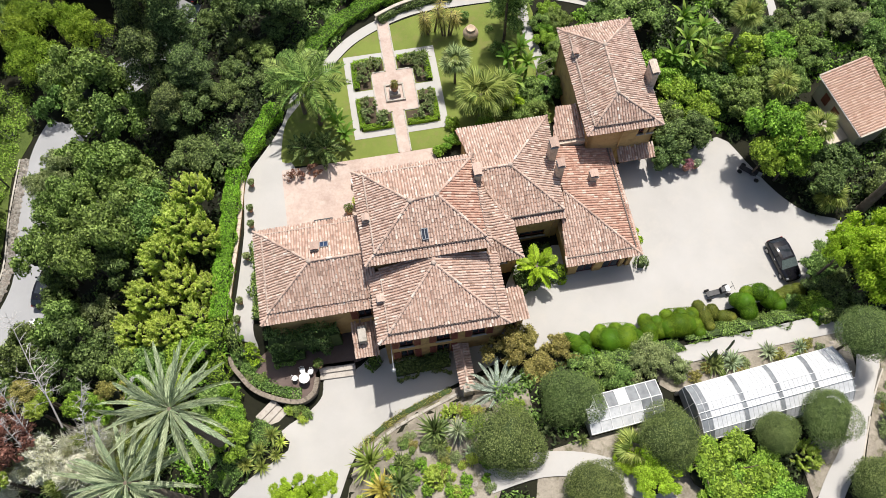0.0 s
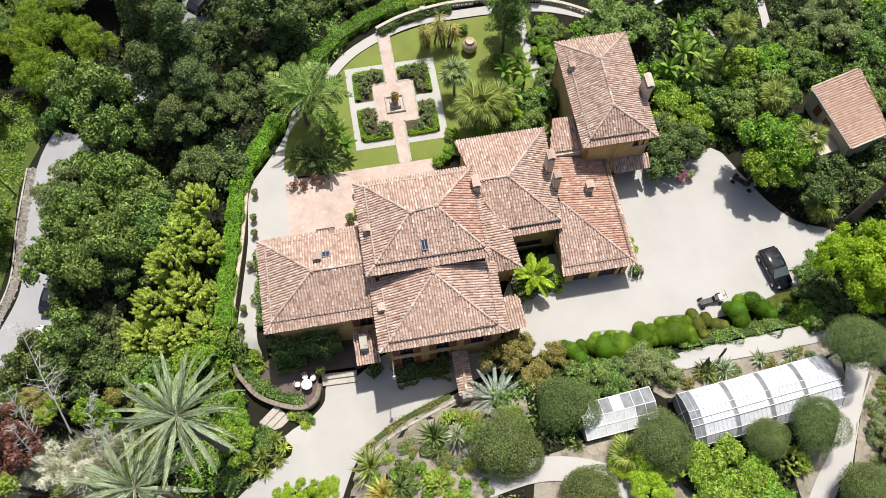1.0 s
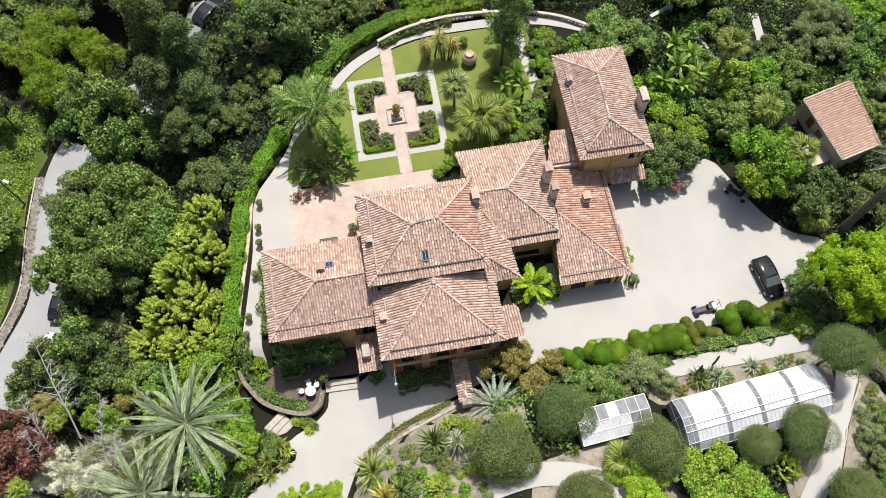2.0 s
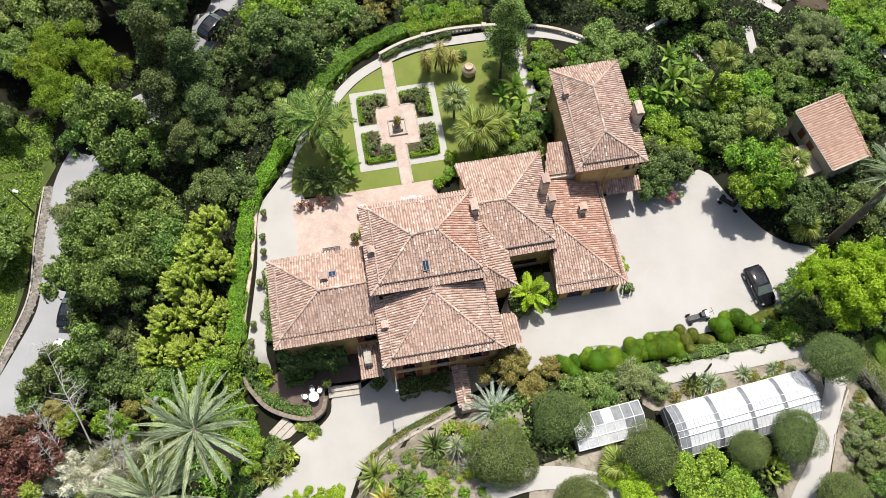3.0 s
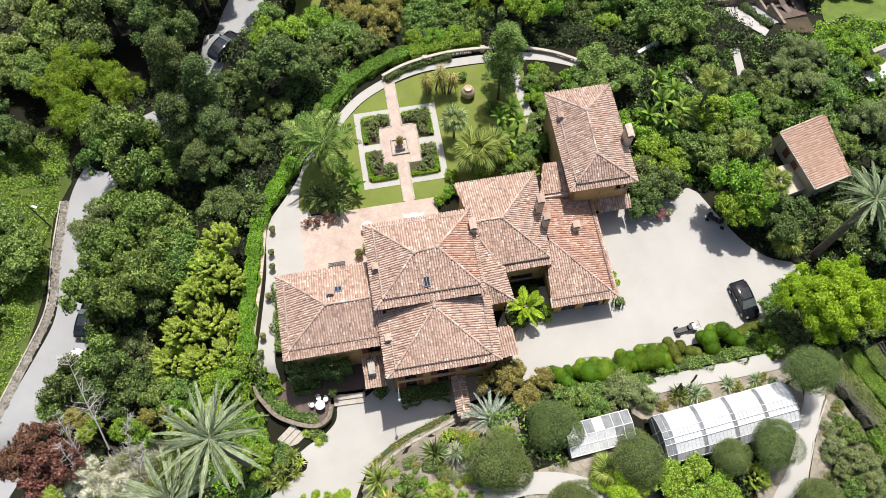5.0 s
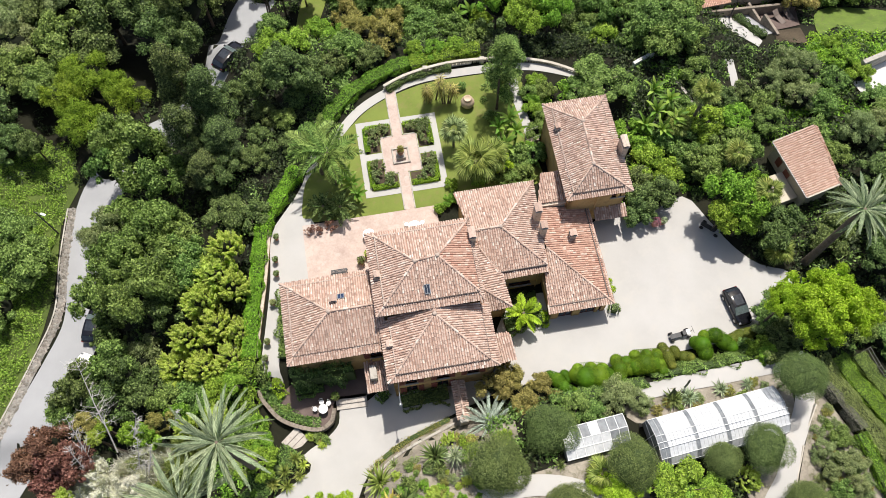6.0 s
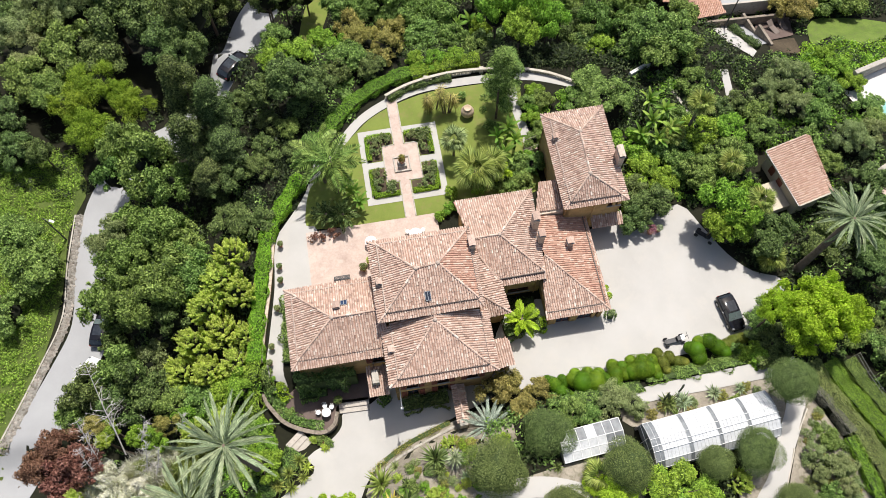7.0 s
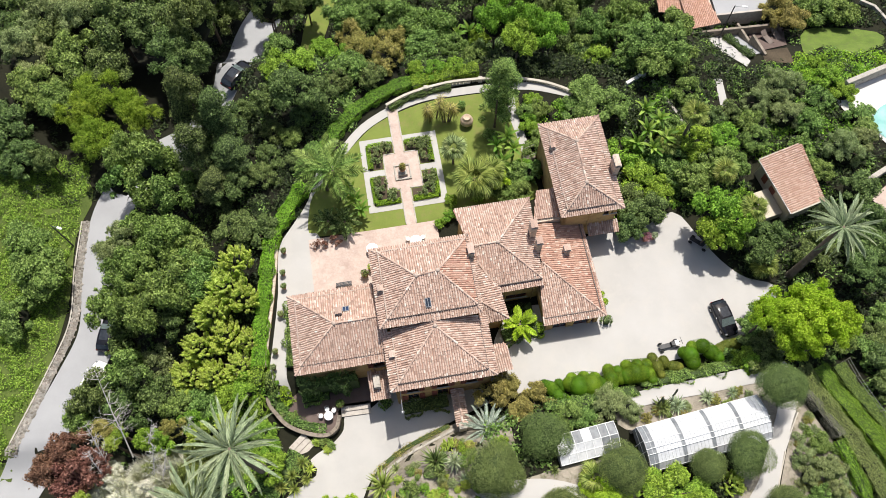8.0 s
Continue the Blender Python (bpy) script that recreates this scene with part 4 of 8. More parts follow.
# coping wall that runs out from the front
cop = new("garden_wall")
cop.parent, cop["label"] = villa, "low wall with barrel-tile coping"
part("wall_core", Geo().box(3.75, 4.2, 12.6, 16.0, -1.4, 0.95, 0.02), M["ochre"], cop)
roof_face(cop, [(3.45, 15.9, 1.05), (3.45, 12.5, 1.05), (3.98, 12.5, 1.3), (3.98, 15.9, 1.3)], 481)
roof_face(cop, [(4.5, 12.5, 1.05), (4.5, 15.9, 1.05), (3.98, 15.9, 1.3), (3.98, 12.5, 1.3)], 482)
cap_row(cop, (3.98, 12.5, 1.3), (3.98, 15.9, 1.3), 483)
part("gate_pillar", Geo().box(3.6, 4.3, 12.2, 12.75, -1.4, 1.3, 0.03), M["stone"], cop)


# ---- plants ----
def unit(a):
    return a / np.maximum(np.linalg.norm(a, axis=-1, keepdims=True), 1e-9)


def leaves_at(rng, pos, nrm, length, width, material, name, messy=0.55):
    """Pointed leaves at places, facing roughly along nrm."""
    n = len(pos)
    d = unit(nrm + messy * rng.normal(size=(n, 3)))
    t = unit(np.cross(d, rng.normal(size=(n, 3))))
    b = np.cross(d, t)
    ln, wd = (length * rng.uniform(0.65, 1.35, (n, 1))) / 2, (width * rng.uniform(0.7, 1.3, (n, 1))) / 2
    v = np.stack([pos - t * ln - b * wd, pos + t * ln - d * ln * 0.3, pos - t * ln * 0.7 + b * wd], 1).reshape(-1, 3)
    return quads_mesh(name, v, np.arange(3 * n).reshape(n, 3), material)


def lobed_points(rng, centres, radii, n, rough=0.16):
    """Places and outward directions on the outer skin of a heap of lobes."""
    p = radii ** 2 / (radii ** 2).sum()
    k = rng.choice(len(radii), n * 2, p=p)
    d = unit(rng.normal(size=(n * 2, 3)))
    d[:, 2] = np.where(d[:, 2] < -0.25, -d[:, 2], d[:, 2])
    r = radii[k] * (1 + rough * rng.normal(size=n * 2) - 0.25 * rng.random(n * 2) ** 2)
    pos = centres[k] + d * r[:, None]
    keep = np.ones(n * 2, bool)
    for c, q in zip(centres, radii):
        keep &= np.linalg.norm(pos - c, axis=1) > q * 0.72
    return pos[keep][:n], d[keep][:n]


def crown_mesh(name, material, seed, shape, n, length, width, lobes=26, messy=0.44):
    """A crown about 1 m in radius (scaled later), its middle at the origin."""
    rng = np.random.default_rng(seed)
    if shape == "round":
        c = unit(rng.normal(size=(lobes, 3)))
        c[:, 2] = np.abs(c[:, 2]) * 0.95 - 0.2
        c *= rng.uniform(0.42, 0.92, (lobes, 1)) * (1 + 0.16 * np.sin(3 * np.arctan2(c[:, 1:2], c[:, :1]) + seed))
        r = rng.uniform(0.07, 0.27, lobes)
    elif shape == "wide":
        c = np.column_stack([rng.uniform(-0.8, 0.8, (lobes, 2)), rng.uniform(-0.1, 0.3, lobes)])
        c[:, 2] += 0.25 * (1 - np.linalg.norm(c[:, :2], axis=1))
        c[:, :2] *= (0.85 / np.maximum(0.85, np.linalg.norm(c[:, :2], axis=1)))[:, None]
        r = rng.uniform(0.06, 0.26, lobes)
    elif shape == "upright":
        a, q = rng.uniform(0, 2 * math.pi, lobes), rng.random(lobes) ** 0.6 * 0.75
        c = np.column_stack([q * np.cos(a), q * np.sin(a), 0.6 - 0.9 * q + rng.uniform(-0.25, 0.35, lobes)])
        r = rng.uniform(0.09, 0.2, lobes)
    elif shape == "plume":
        # feathery shoots that rise to drooping points
        k = rng.integers(0, lobes, n)
        a, q = rng.uniform(0, 2 * math.pi, lobes), rng.random(lobes) ** 0.6 * 0.85
        tip = np.column_stack([q * np.cos(a), q * np.sin(a), 0.75 - 0.95 * q + rng.uniform(-0.25, 0.3, lobes)])
        axis = unit(np.column_stack([-0.4 * np.cos(a), -0.4 * np.sin(a), np.full(lobes, -1.0)]))
        sl, h = rng.random((n, 1)) ** 0.7, rng.uniform(0, 2 * math.pi, n)
        d = np.column_stack([np.cos(h), np.sin(h), np.full(n, 0.35)])
        pos = tip[k] + axis[k] * sl * rng.uniform(0.45, 0.8, (lobes, 1))[k] + d * (0.015 + (12.0 / (lobes + 20)) * sl) * rng.uniform(0.35, 1.0, (n, 1))
        return leaves_at(rng, pos, 0.6 * d + np.array([0, 0.15, 0.9]), length, width, material, name, messy)
    elif shape == "dome":
        c = np.vstack([[0, 0, -0.05], rng.uniform(-0.42, 0.42, (9, 3))])
        r = np.concatenate([[0.86], rng.uniform(0.46, 0.62, 9)])
    pos, d = lobed_points(rng, c, r, n, 0.04 if shape == "dome" else 0.26)
    d = d + np.array([0, 0.1, 0.25])
    return leaves_at(rng, pos, d, length, width, material, name, messy)


SPECIES = {  # material, shape, leaves, leaf length and width over the crown's radius, trunk, words, category
    "oak": ("leaf_dark", "round", 4300, 0.12, 0.075, 64, "dense dark green evergreen oak on the slope", "tree"),
    "green": ("leaf_mid", "round", 4200, 0.13, 0.085, 58, "full green broadleaf tree with a lumpy crown", "tree"),
    "laurel": ("leaf_mid", "wide", 4200, 0.14, 0.075, 60, "spreading mid-green laurel with glossy leaves", "tree"),
    "bright": ("leaf_bright", "round", 4600, 0.125, 0.078, 44, "bright green large-leaved shrub in full sun", "shrub"),
    "leafy": ("leaf_bright", "wide", 7000, 0.12, 0.072, 44, "bright green big-leaved tree by the greenhouse", "tree"),
    "lime_tree": ("leaf_lime", "wide", 7000, 0.125, 0.048, 60, "lime-green feathery tree in fresh leaf", "tree"),
    "yellow_acacia": ("leaf_yellow", "plume", 11000, 0.135, 0.034, 110, "yellow-green feathery acacia with upright shoots", "tree"),
    "umbrella_pine": ("leaf_pine", "wide", 4800, 0.075, 0.05, 44, "olive-yellow umbrella pine with a flat crown", "tree"),
    "olive": ("leaf_olive", "round", 3900, 0.12, 0.05, 56, "pale grey-green tree on the slope", "tree"),
    "silver_olive": ("leaf_olive", "upright", 4400, 0.12, 0.035, 60, "silvery grey olive tree with a loose crown", "tree"),
    "brown_olive": ("leaf_brown", "round", 3600, 0.12, 0.06, 48, "brownish olive shrub with dry tips", "shrub"),
    "red_plum": ("leaf_red", "round", 3900, 0.13, 0.075, 50, "reddish-brown plum tree by the lane", "tree"),
    "dry_shrub": ("leaf_straw", "plume", 5200, 0.3, 0.03, 30, "dry pale straw-coloured shrub", "shrub"),
    "rose_bush": ("leaf_rose", "round", 420, 0.3, 0.2, 9, "small rose bush in a garden bed", "shrub"),
    "maroon_shrub": ("leaf_red", "upright", 420, 0.22, 0.1, 30, "thin dark maroon shrub on the terrace edge", "shrub"),
    "clipped": ("leaf_clipped", "dome", 15000, 0.045, 0.026, 1, "dark green tree clipped to a dome", "tree"),
}
CROWNS = {}
NAMES = {"oak": "oak_tree", "green": "broadleaf_tree", "laurel": "laurel_tree", "bright": "leafy_shrub", "leafy": "broadleaf_tree", "olive": "olive_tree", "silver_olive": "olive_tree", "brown_olive": "dry_shrub", "red_plum": "plum_tree", "yellow_acacia": "acacia_tree", "clipped": "clipped_tree"}
M["leaf_rose"] = foliage("rose_leaf", (0.06, 0.1, 0.025), (0.15, 0.21, 0.07), (0.3, 0.31, 0.16), 0.25)


def trunk_mesh(seed):
    """A tapered trunk of height 1 with limbs that fork into the crown."""
    rnd, g = random.Random(seed), Geo()
    g.tube([(0, 0, -0.08), (0.01, 0, 0.2), (-0.02, 0.02, 0.5), (0.02, 0.0, 0.8)], [0.075, 0.055, 0.045, 0.03], 8)
    return g.mesh("trunk", M["bark"], True)


LIMB = Geo().tube([(0, 0, 0), (0.1, 0.01, 0.12), (0.26, 0.0, 0.3), (0.4, 0.03, 0.4)], [0.032, 0.024, 0.014, 0.006], 5).mesh("limb", M["bark"], True)
TRUNKS = [trunk_mesh(i) for i in range(3)]
counted = [0]


def grove(kind, places):
    """Trees of one kind at (x, y, top, crown radius)."""
    mat, shape, n, ln, wd, lobes, words, cat = SPECIES[kind]
    for x, y, top, r in places:
        counted[0] += 1
        rnd = random.Random(counted[0])
        z = ground_z(x, y)
        size = 0 if r < 0.75 else (2 if r >= 2.3 and shape != "dome" else 1)
        if (kind, size) not in CROWNS:
            more, fine = ((0.3, 1.5), (1.3, 0.86), (2.4, 0.67))[size]
            open_up = 1.0 if shape in ("dome", "plume") or size == 0 or kind == "umbrella_pine" else 0.68
            CROWNS[kind, size] = [crown_mesh("crown", M[mat], 40 + 7 * i + len(kind), shape, int(n * more), ln * fine, wd * fine, max(1, int(lobes * open_up))) for i in range(3)]
        flat = {"wide": 0.75, "dome": 0.92, "upright": 1.05, "plume": 1.1}.get(shape, 0.95)
        if r >= 1.2 and shape in ("round", "wide"):
            # a tree on falling ground carries its leaves further down
            flat = max(flat, min(1.5, 0.42 * (top - z) / r))
        mid = top - 0.8 * r * flat
        t = thing(NAMES.get(kind, kind), pose(x, y, z, 0, 0, rnd.uniform(0, 360)), words, cat, words.split(" ", 2)[2])
        c = part("crown", CROWNS[kind, size][rnd.randrange(3)], None, t)
        c.location, c.scale = (0, 0, max(mid - z, 0.5 * r)), (r * rnd.uniform(0.95, 1.12), r * rnd.uniform(0.95, 1.12), r * flat)
        b = part("trunk", TRUNKS[rnd.randrange(3)], None, t)
        h = max(mid - z, 0.5 * r) + 0.25 * r
        b.scale = (max(r * 0.9, h * 0.3), max(r * 0.9, h * 0.3), h)
        for k in range(4 if r > 1.2 and kind != "lime_tree" else 0):
            q = part("limb", LIMB, None, t)
            q.matrix_local = pose(0, 0, h * rnd.uniform(0.42, 0.7), 0, 0, 90 * k + rnd.uniform(-25, 25))
            q.scale = (r * 1.5, r * 1.2, r * 1.3)
        # solid near-black core whose colour stands for shade in the crown's gaps
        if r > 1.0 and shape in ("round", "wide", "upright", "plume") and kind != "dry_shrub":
            q = part("twig_core", SHADE_CORE, None, t)
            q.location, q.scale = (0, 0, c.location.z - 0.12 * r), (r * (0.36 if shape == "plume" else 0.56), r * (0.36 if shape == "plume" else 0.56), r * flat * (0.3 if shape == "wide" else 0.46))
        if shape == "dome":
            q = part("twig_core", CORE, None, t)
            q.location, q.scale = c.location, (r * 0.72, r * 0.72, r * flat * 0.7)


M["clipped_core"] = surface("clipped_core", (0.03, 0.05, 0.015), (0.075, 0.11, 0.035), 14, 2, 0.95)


def lumpy_core(mat="clipped_core"):
    g = Geo()
    prof = [(math.sin(math.pi * i / 9), -math.cos(math.pi * i / 9)) for i in range(10)]
    g.lathe([(max(0.02, a), b) for a, b in prof], 16)
    g.v = [tuple(c * (1 + 0.12 * math.sin(5 * p[0] + 7 * p[1] + 9 * p[2])) for c in p) for p in g.v]
    return g.mesh("twig_core", M[mat], True)


# shade between leaves, painted as an almost black core colour
M["gap_shade"] = surface("twig_core", (0.005, 0.007, 0.003), (0.014, 0.018, 0.007), 12, 2, 0.95)
CORE, SHADE_CORE = lumpy_core(), lumpy_core("gap_shade")
grove("oak", [(-51.5, 61.9, -3.0, 3.0), (-45.8, 61.7, -2.0, 3.6), (-38.1, 60.2, 0.0, 3.8), (-39.4, 55.9, -2.0, 3.2), (-33.3, 61.0, 0.0, 4.0), (-29.4, 61.7, 0.0, 3.6), (-31.3, 56.1, 0.0, 3.6), (-28.6, 55.1, 0.0, 2.8), (-27.4, 66.5, -3.0, 2.2), (-21.2, 64.7, -3.0, 2.2), (-19.2, 65.2, -3.0, 2.4), (-16.7, 66.4, -4.0, 2.2), (-49.8, 48.0, -4.0, 3.0), (-47.6, 44.1, -4.0, 2.6), (-44.2, 44.0, -3.6, 1.8)])  # left
grove("oak", [(-60, 66, -3, 3.4), (-54, 67, -2, 3.6), (-47, 67, -1, 3.6), (-41, 66, 0, 3.6), (-35.5, 66.5, 1, 3.6), (-30, 67.5, 1, 3.4), (-26.5, 70, 3, 3.6), (-21.8, 74, 4, 3.6), (-57, 60, -3, 3.0), (-58, 54, -4, 3.0), (-62, 48, -4, 3.0), (-9, 70, -2, 3.2), (-3, 69, -2, 3.2), (4, 67, -1, 3.0), (10, 64.5, 0, 3.0), (16, 65, 0, 3.0), (22, 66, 0, 3.0)])  # beyond
grove("oak", [(-28.2, 59.0, 2.8, 3.0), (-28.0, 63.4, 3.0, 3.2), (-20.4, 63.0, 1.0, 2.6)])  # beyond
grove("olive", [(-46.5, 63.0, 0.0, 3.0), (-42.0, 61.5, 1.0, 2.6), (-49.0, 58.8, -1.0, 2.8)])  # beyond
grove("olive", [(-48.1, 57.1, -2.0, 3.2)])  # left
grove("green", [(-42.4, 56.8, -1.0, 3.4), (-47.1, 53.3, -3.0, 2.8), (-44.0, 51.2, -3.0, 2.4)])  # left
grove("umbrella_pine", [(-38.8, 51.8, -1.0, 2.5), (-41.0, 48.7, -1.0, 2.2), (-38.4, 45.6, -1.0, 2.7), (-33.5, 48.3, -1.0, 2.1), (-36.0, 50.5, -2.0, 1.8)])  # left
grove("green", [(-33.3, 41.9, 1.3, 2.5), (-30.0, 40.0, 2.7, 3.4), (-27.7, 36.9, 2.3, 2.4), (-34.0, 39.2, 0.3, 2.0), (-27.7, 32.1, 2.3, 2.6), (-25.4, 30.9, 1.0, 2.2), (-31.5, 33.6, 0.3, 2.2)])  # left
grove("oak", [(-20.2, 32.7, 2.5, 2.3), (-21.6, 37.4, 2.5, 2.3), (-18.0, 32.3, 2.0, 2.0), (-25.3, 23.4, 2.0, 2.2), (-32.0, 22.4, -2.0, 2.0)])  # left
grove("laurel", [(-32.9, 31.0, 0.3, 2.3), (-32.7, 25.1, 1.3, 2.2), (-30.2, 28.0, 3.3, 2.5), (-25.9, 26.5, 5.0, 2.9), (-24.1, 26.7, 4.0, 2.3), (-28.2, 24.1, 4.3, 2.5), (-23.7, 28.4, 3.0, 1.8)])  # left
grove("yellow_acacia", [(-19.6, 28.2, 5.0, 1.9), (-20.4, 25.9, 4.5, 2.2), (-21.6, 23.6, 4.0, 2.1), (-18.8, 24.9, 4.0, 1.9), (-20.3, 21.5, 3.0, 2.2), (-22.9, 20.5, 2.5, 1.9), (-18.9, 18.7, 2.0, 1.9), (-23.9, 18.2, 1.0, 2.1), (-21.2, 17.9, 2.0, 1.9), (-18.1, 21.1, 2.0, 1.6)])  # left
grove("olive", [(-32.2, 32.5, 1.2, 1.9), (-33.2, 30.9, 0.6, 1.6)])  # left
grove("olive", [(-27.9, 19.8, -1.0, 2.0)])  # left
grove("green", [(-30.1, 18.8, 0.3, 2.2)])  # left
grove("oak", [(-28.8, 17.9, 0.3, 1.8), (-33.3, 17.1, -0.7, 2.5), (-30.3, 15.4, -0.7, 2.2), (-26.9, 16.3, -1.0, 2.1)])  # left
grove("green", [(-24.3, 15.2, 0.0, 1.8), (-21.7, 15.5, 0.0, 1.9), (-35.4, 15.0, -4.0, 1.8)])  # left
grove("bright", [(-19.7, 16.0, 1.0, 1.7), (-18.3, 16.5, 0.0, 1.5)])  # left
grove("red_plum", [(-33.0, 10.8, 4.0, 1.9), (-34.1, 9.2, 4.0, 1.8), (-30.6, 9.4, 4.0, 2.0), (-32.1, 8.3, 3.5, 2.0)])  # left
grove("bright", [(-26.3, 11.9, 2.6, 1.3), (-24.9, 11.7, 2.2, 1.2), (-28.8, 12.4, 2.6, 1.1), (-22.6, 13.4, 1.6, 1.3)])  # left
grove("yellow_acacia", [(-28.9, 11.3, 3.4, 0.9), (-30.6, 6.6, 3.4, 1.0), (-21.9, 12.4, 2.0, 1.3), (-19.6, 13.6, 1.4, 1.3)])  # left
grove("brown_olive", [(-24.1, 12.7, 2.2, 1.2), (-29.8, 12.6, 3.0, 1.1)])  # left
grove("dry_shrub", [(-29.3, 8.7, 2.0, 1.9), (-31.0, 7.0, 2.0, 1.9), (-27.9, 7.5, 2.0, 2.0), (-25.7, 7.9, 2.0, 1.7)])  # left
grove("bright", [(-15.9, 11.2, 0.3, 1.6), (-16.2, 12.6, 0.0, 1.4)])  # left
grove("green", [(-17.2, 12.5, -1.0, 1.5), (-42.6, 30.6, -4.0, 3.0), (-45.0, 25.9, -5.0, 2.5), (-44.9, 33.8, -4.0, 2.6)])  # left
grove("green", [(-18.6, 56.6, -1.0, 1.8), (-9.9, 51.6, 2.0, 2.0), (-11.8, 64.6, -4.0, 3.0), (-8.2, 63.7, -3.0, 2.8), (-4.1, 62.0, -2.0, 2.8), (-0.7, 61.0, -2.0, 2.4), (-2.3, 56.8, -1.0, 2.0)])  # north
grove("bright", [(-18.0, 51.9, 1.0, 1.7), (-15.6, 52.4, 1.0, 1.9), (-13.6, 56.4, -1.0, 1.8), (-11.9, 55.1, -1.0, 1.5)])  # north
grove("brown_olive", [(-10.5, 58.5, -1.0, 2.1), (-5.8, 57.1, 0.0, 2.2), (-8.9, 54.7, 1.0, 2.4), (-5.7, 53.0, 1.0, 2.2)])  # north
grove("oak", [(-17.9, 45.6, 5.0, 1.9), (-15.1, 46.2, 7.0, 2.6), (-12.8, 46.4, 5.0, 2.3), (-17.7, 43.8, 0.0, 1.5), (-17.9, 40.8, 0.0, 1.6), (-18.4, 38.4, -0.5, 1.6), (-14.4, 45.8, 2.0, 1.8), (-7.4, 50.2, 1.2, 1.8), (-11.1, 49.7, 1.5, 1.8), (-21.2, 46.7, 1.0, 1.4)])  # north
grove("bright", [(6.0, 56.8, 5.0, 2.4), (9.0, 56.0, 6.0, 2.5), (8.2, 53.0, 6.0, 2.3), (11.4, 54.9, 5.0, 2.3), (-2.9, 51.5, 0.6, 1.3), (-0.7, 51.5, 0.6, 1.3), (1.4, 51.9, 0.6, 1.2)])  # north
grove("oak", [(14.8, 57.6, 0.0, 2.3), (16.8, 54.9, -2.0, 2.4), (5.2, 56.8, -2.0, 2.2)])  # north
grove("laurel", [(17.4, 56.8, 3.0, 2.3), (19.3, 58.2, 3.0, 2.0), (20.6, 55.9, 2.0, 2.0), (15.7, 45.8, 4.5, 2.7), (14.0, 45.4, 3.3, 1.7), (17.8, 45.5, 3.3, 1.9)])  # north
grove("green", [(22.2, 53.8, 5.0, 2.5), (24.5, 53.0, 5.0, 2.5), (22.6, 50.8, 4.0, 2.1), (26.0, 56.6, 3.0, 2.0), (26.1, 52.1, 3.0, 1.8)])  # north
grove("bright", [(18.9, 40.3, 3.0, 1.9), (19.8, 37.8, 3.0, 2.1), (21.8, 35.8, 3.0, 1.7), (28.5, 41.7, 4.0, 1.8), (25.6, 41.1, 4.0, 2.1)])  # east
grove("oak", [(19.9, 33.8, 3.5, 2.3), (18.1, 32.1, 3.0, 1.8), (18.4, 35.5, 3.0, 1.7)])  # east
grove("green", [(21.7, 40.3, 3.0, 1.8), (23.8, 40.4, 3.0, 2.0), (27.6, 38.9, 4.0, 2.3), (25.1, 37.0, 4.0, 2.3), (23.5, 38.0, 3.0, 1.8)])  # east
grove("bright", [(26.1, 32.8, 6.8, 2.2), (27.7, 31.4, 6.5, 1.9), (25.5, 30.8, 5.6, 1.8), (27.3, 30.3, 5.4, 1.7), (28.7, 33.5, 5.8, 1.4)])  # east
grove("oak", [(31.3, 30.9, 4.0, 1.9), (30.5, 29.2, 4.0, 1.8), (41.5, 31.8, 4.0, 2.7), (42.0, 28.9, 4.0, 2.8), (39.3, 26.6, 5.0, 2.3), (36.0, 29.8, 3.0, 2.3), (42.2, 36.9, 2.0, 2.0)])  # east
grove("brown_olive", [(39.4, 62.0, -1.0, 2.4), (40.7, 60.6, -1.0, 2.0)])  # east
grove("silver_olive", [(36.2, 49.3, 1.0, 2.5), (34.0, 47.6, 1.0, 2.1), (38.0, 49.8, 1.0, 1.9), (36.6, 46.1, 0.0, 2.2), (42.2, 41.7, 2.0, 2.5), (43.9, 42.2, 2.0, 2.0)])  # east
grove("oak", [(-14.8, 39.9, 2.0, 1.3)])  # west
grove("green", [(-15.6, 42.9, 2.0, 1.3)])  # west
grove("oak", [(39.1, 18.1, 4.5, 1.8), (39.0, 20.2, 4.5, 1.8), (38.7, 15.5, 4.5, 1.6)])  # east
grove("green", [(37.7, 19.1, 4.5, 1.5), (40.5, 22.4, 4.0, 1.6), (36.4, 20.1, 4.5, 1.4)])  # east
grove("oak", [(28.7, 45.0, 1.0, 1.4), (30.8, 46.4, 0.5, 1.4)])  # east
grove("green", [(26.1, 48.4, 2.0, 1.7), (23.7, 43.6, 2.4, 1.6), (32.9, 45.1, 1.0, 1.6), (33.0, 43.0, 1.5, 1.5), (37.7, 42.0, 1.0, 1.5), (39.0, 39.2, 1.0, 1.4), (30.0, 38.8, 3.0, 1.3)])  # east
grove("laurel", [(44.8, 46.3, 0.5, 1.4), (44.7, 44.1, 0.8, 1.4)])  # east
grove("green", [(1.2, 57.5, -2.0, 1.8), (3.8, 54.3, -1.0, 1.6), (14.1, 60.3, 1.0, 2.0), (15.7, 55.1, 1.0, 1.8), (19.7, 52.4, 1.5, 1.6), (21.8, 59.9, 1.0, 2.0)])  # north
grove("oak", [(-26.9, 65.1, -5.0, 2.2)])  # north
grove("laurel", [(-18.4, 56.2, -3.0, 1.4)])  # north
grove("bright", [(4.5, 58.2, -1.0, 1.6), (17.3, 53.5, 1.5, 1.7)])  # north
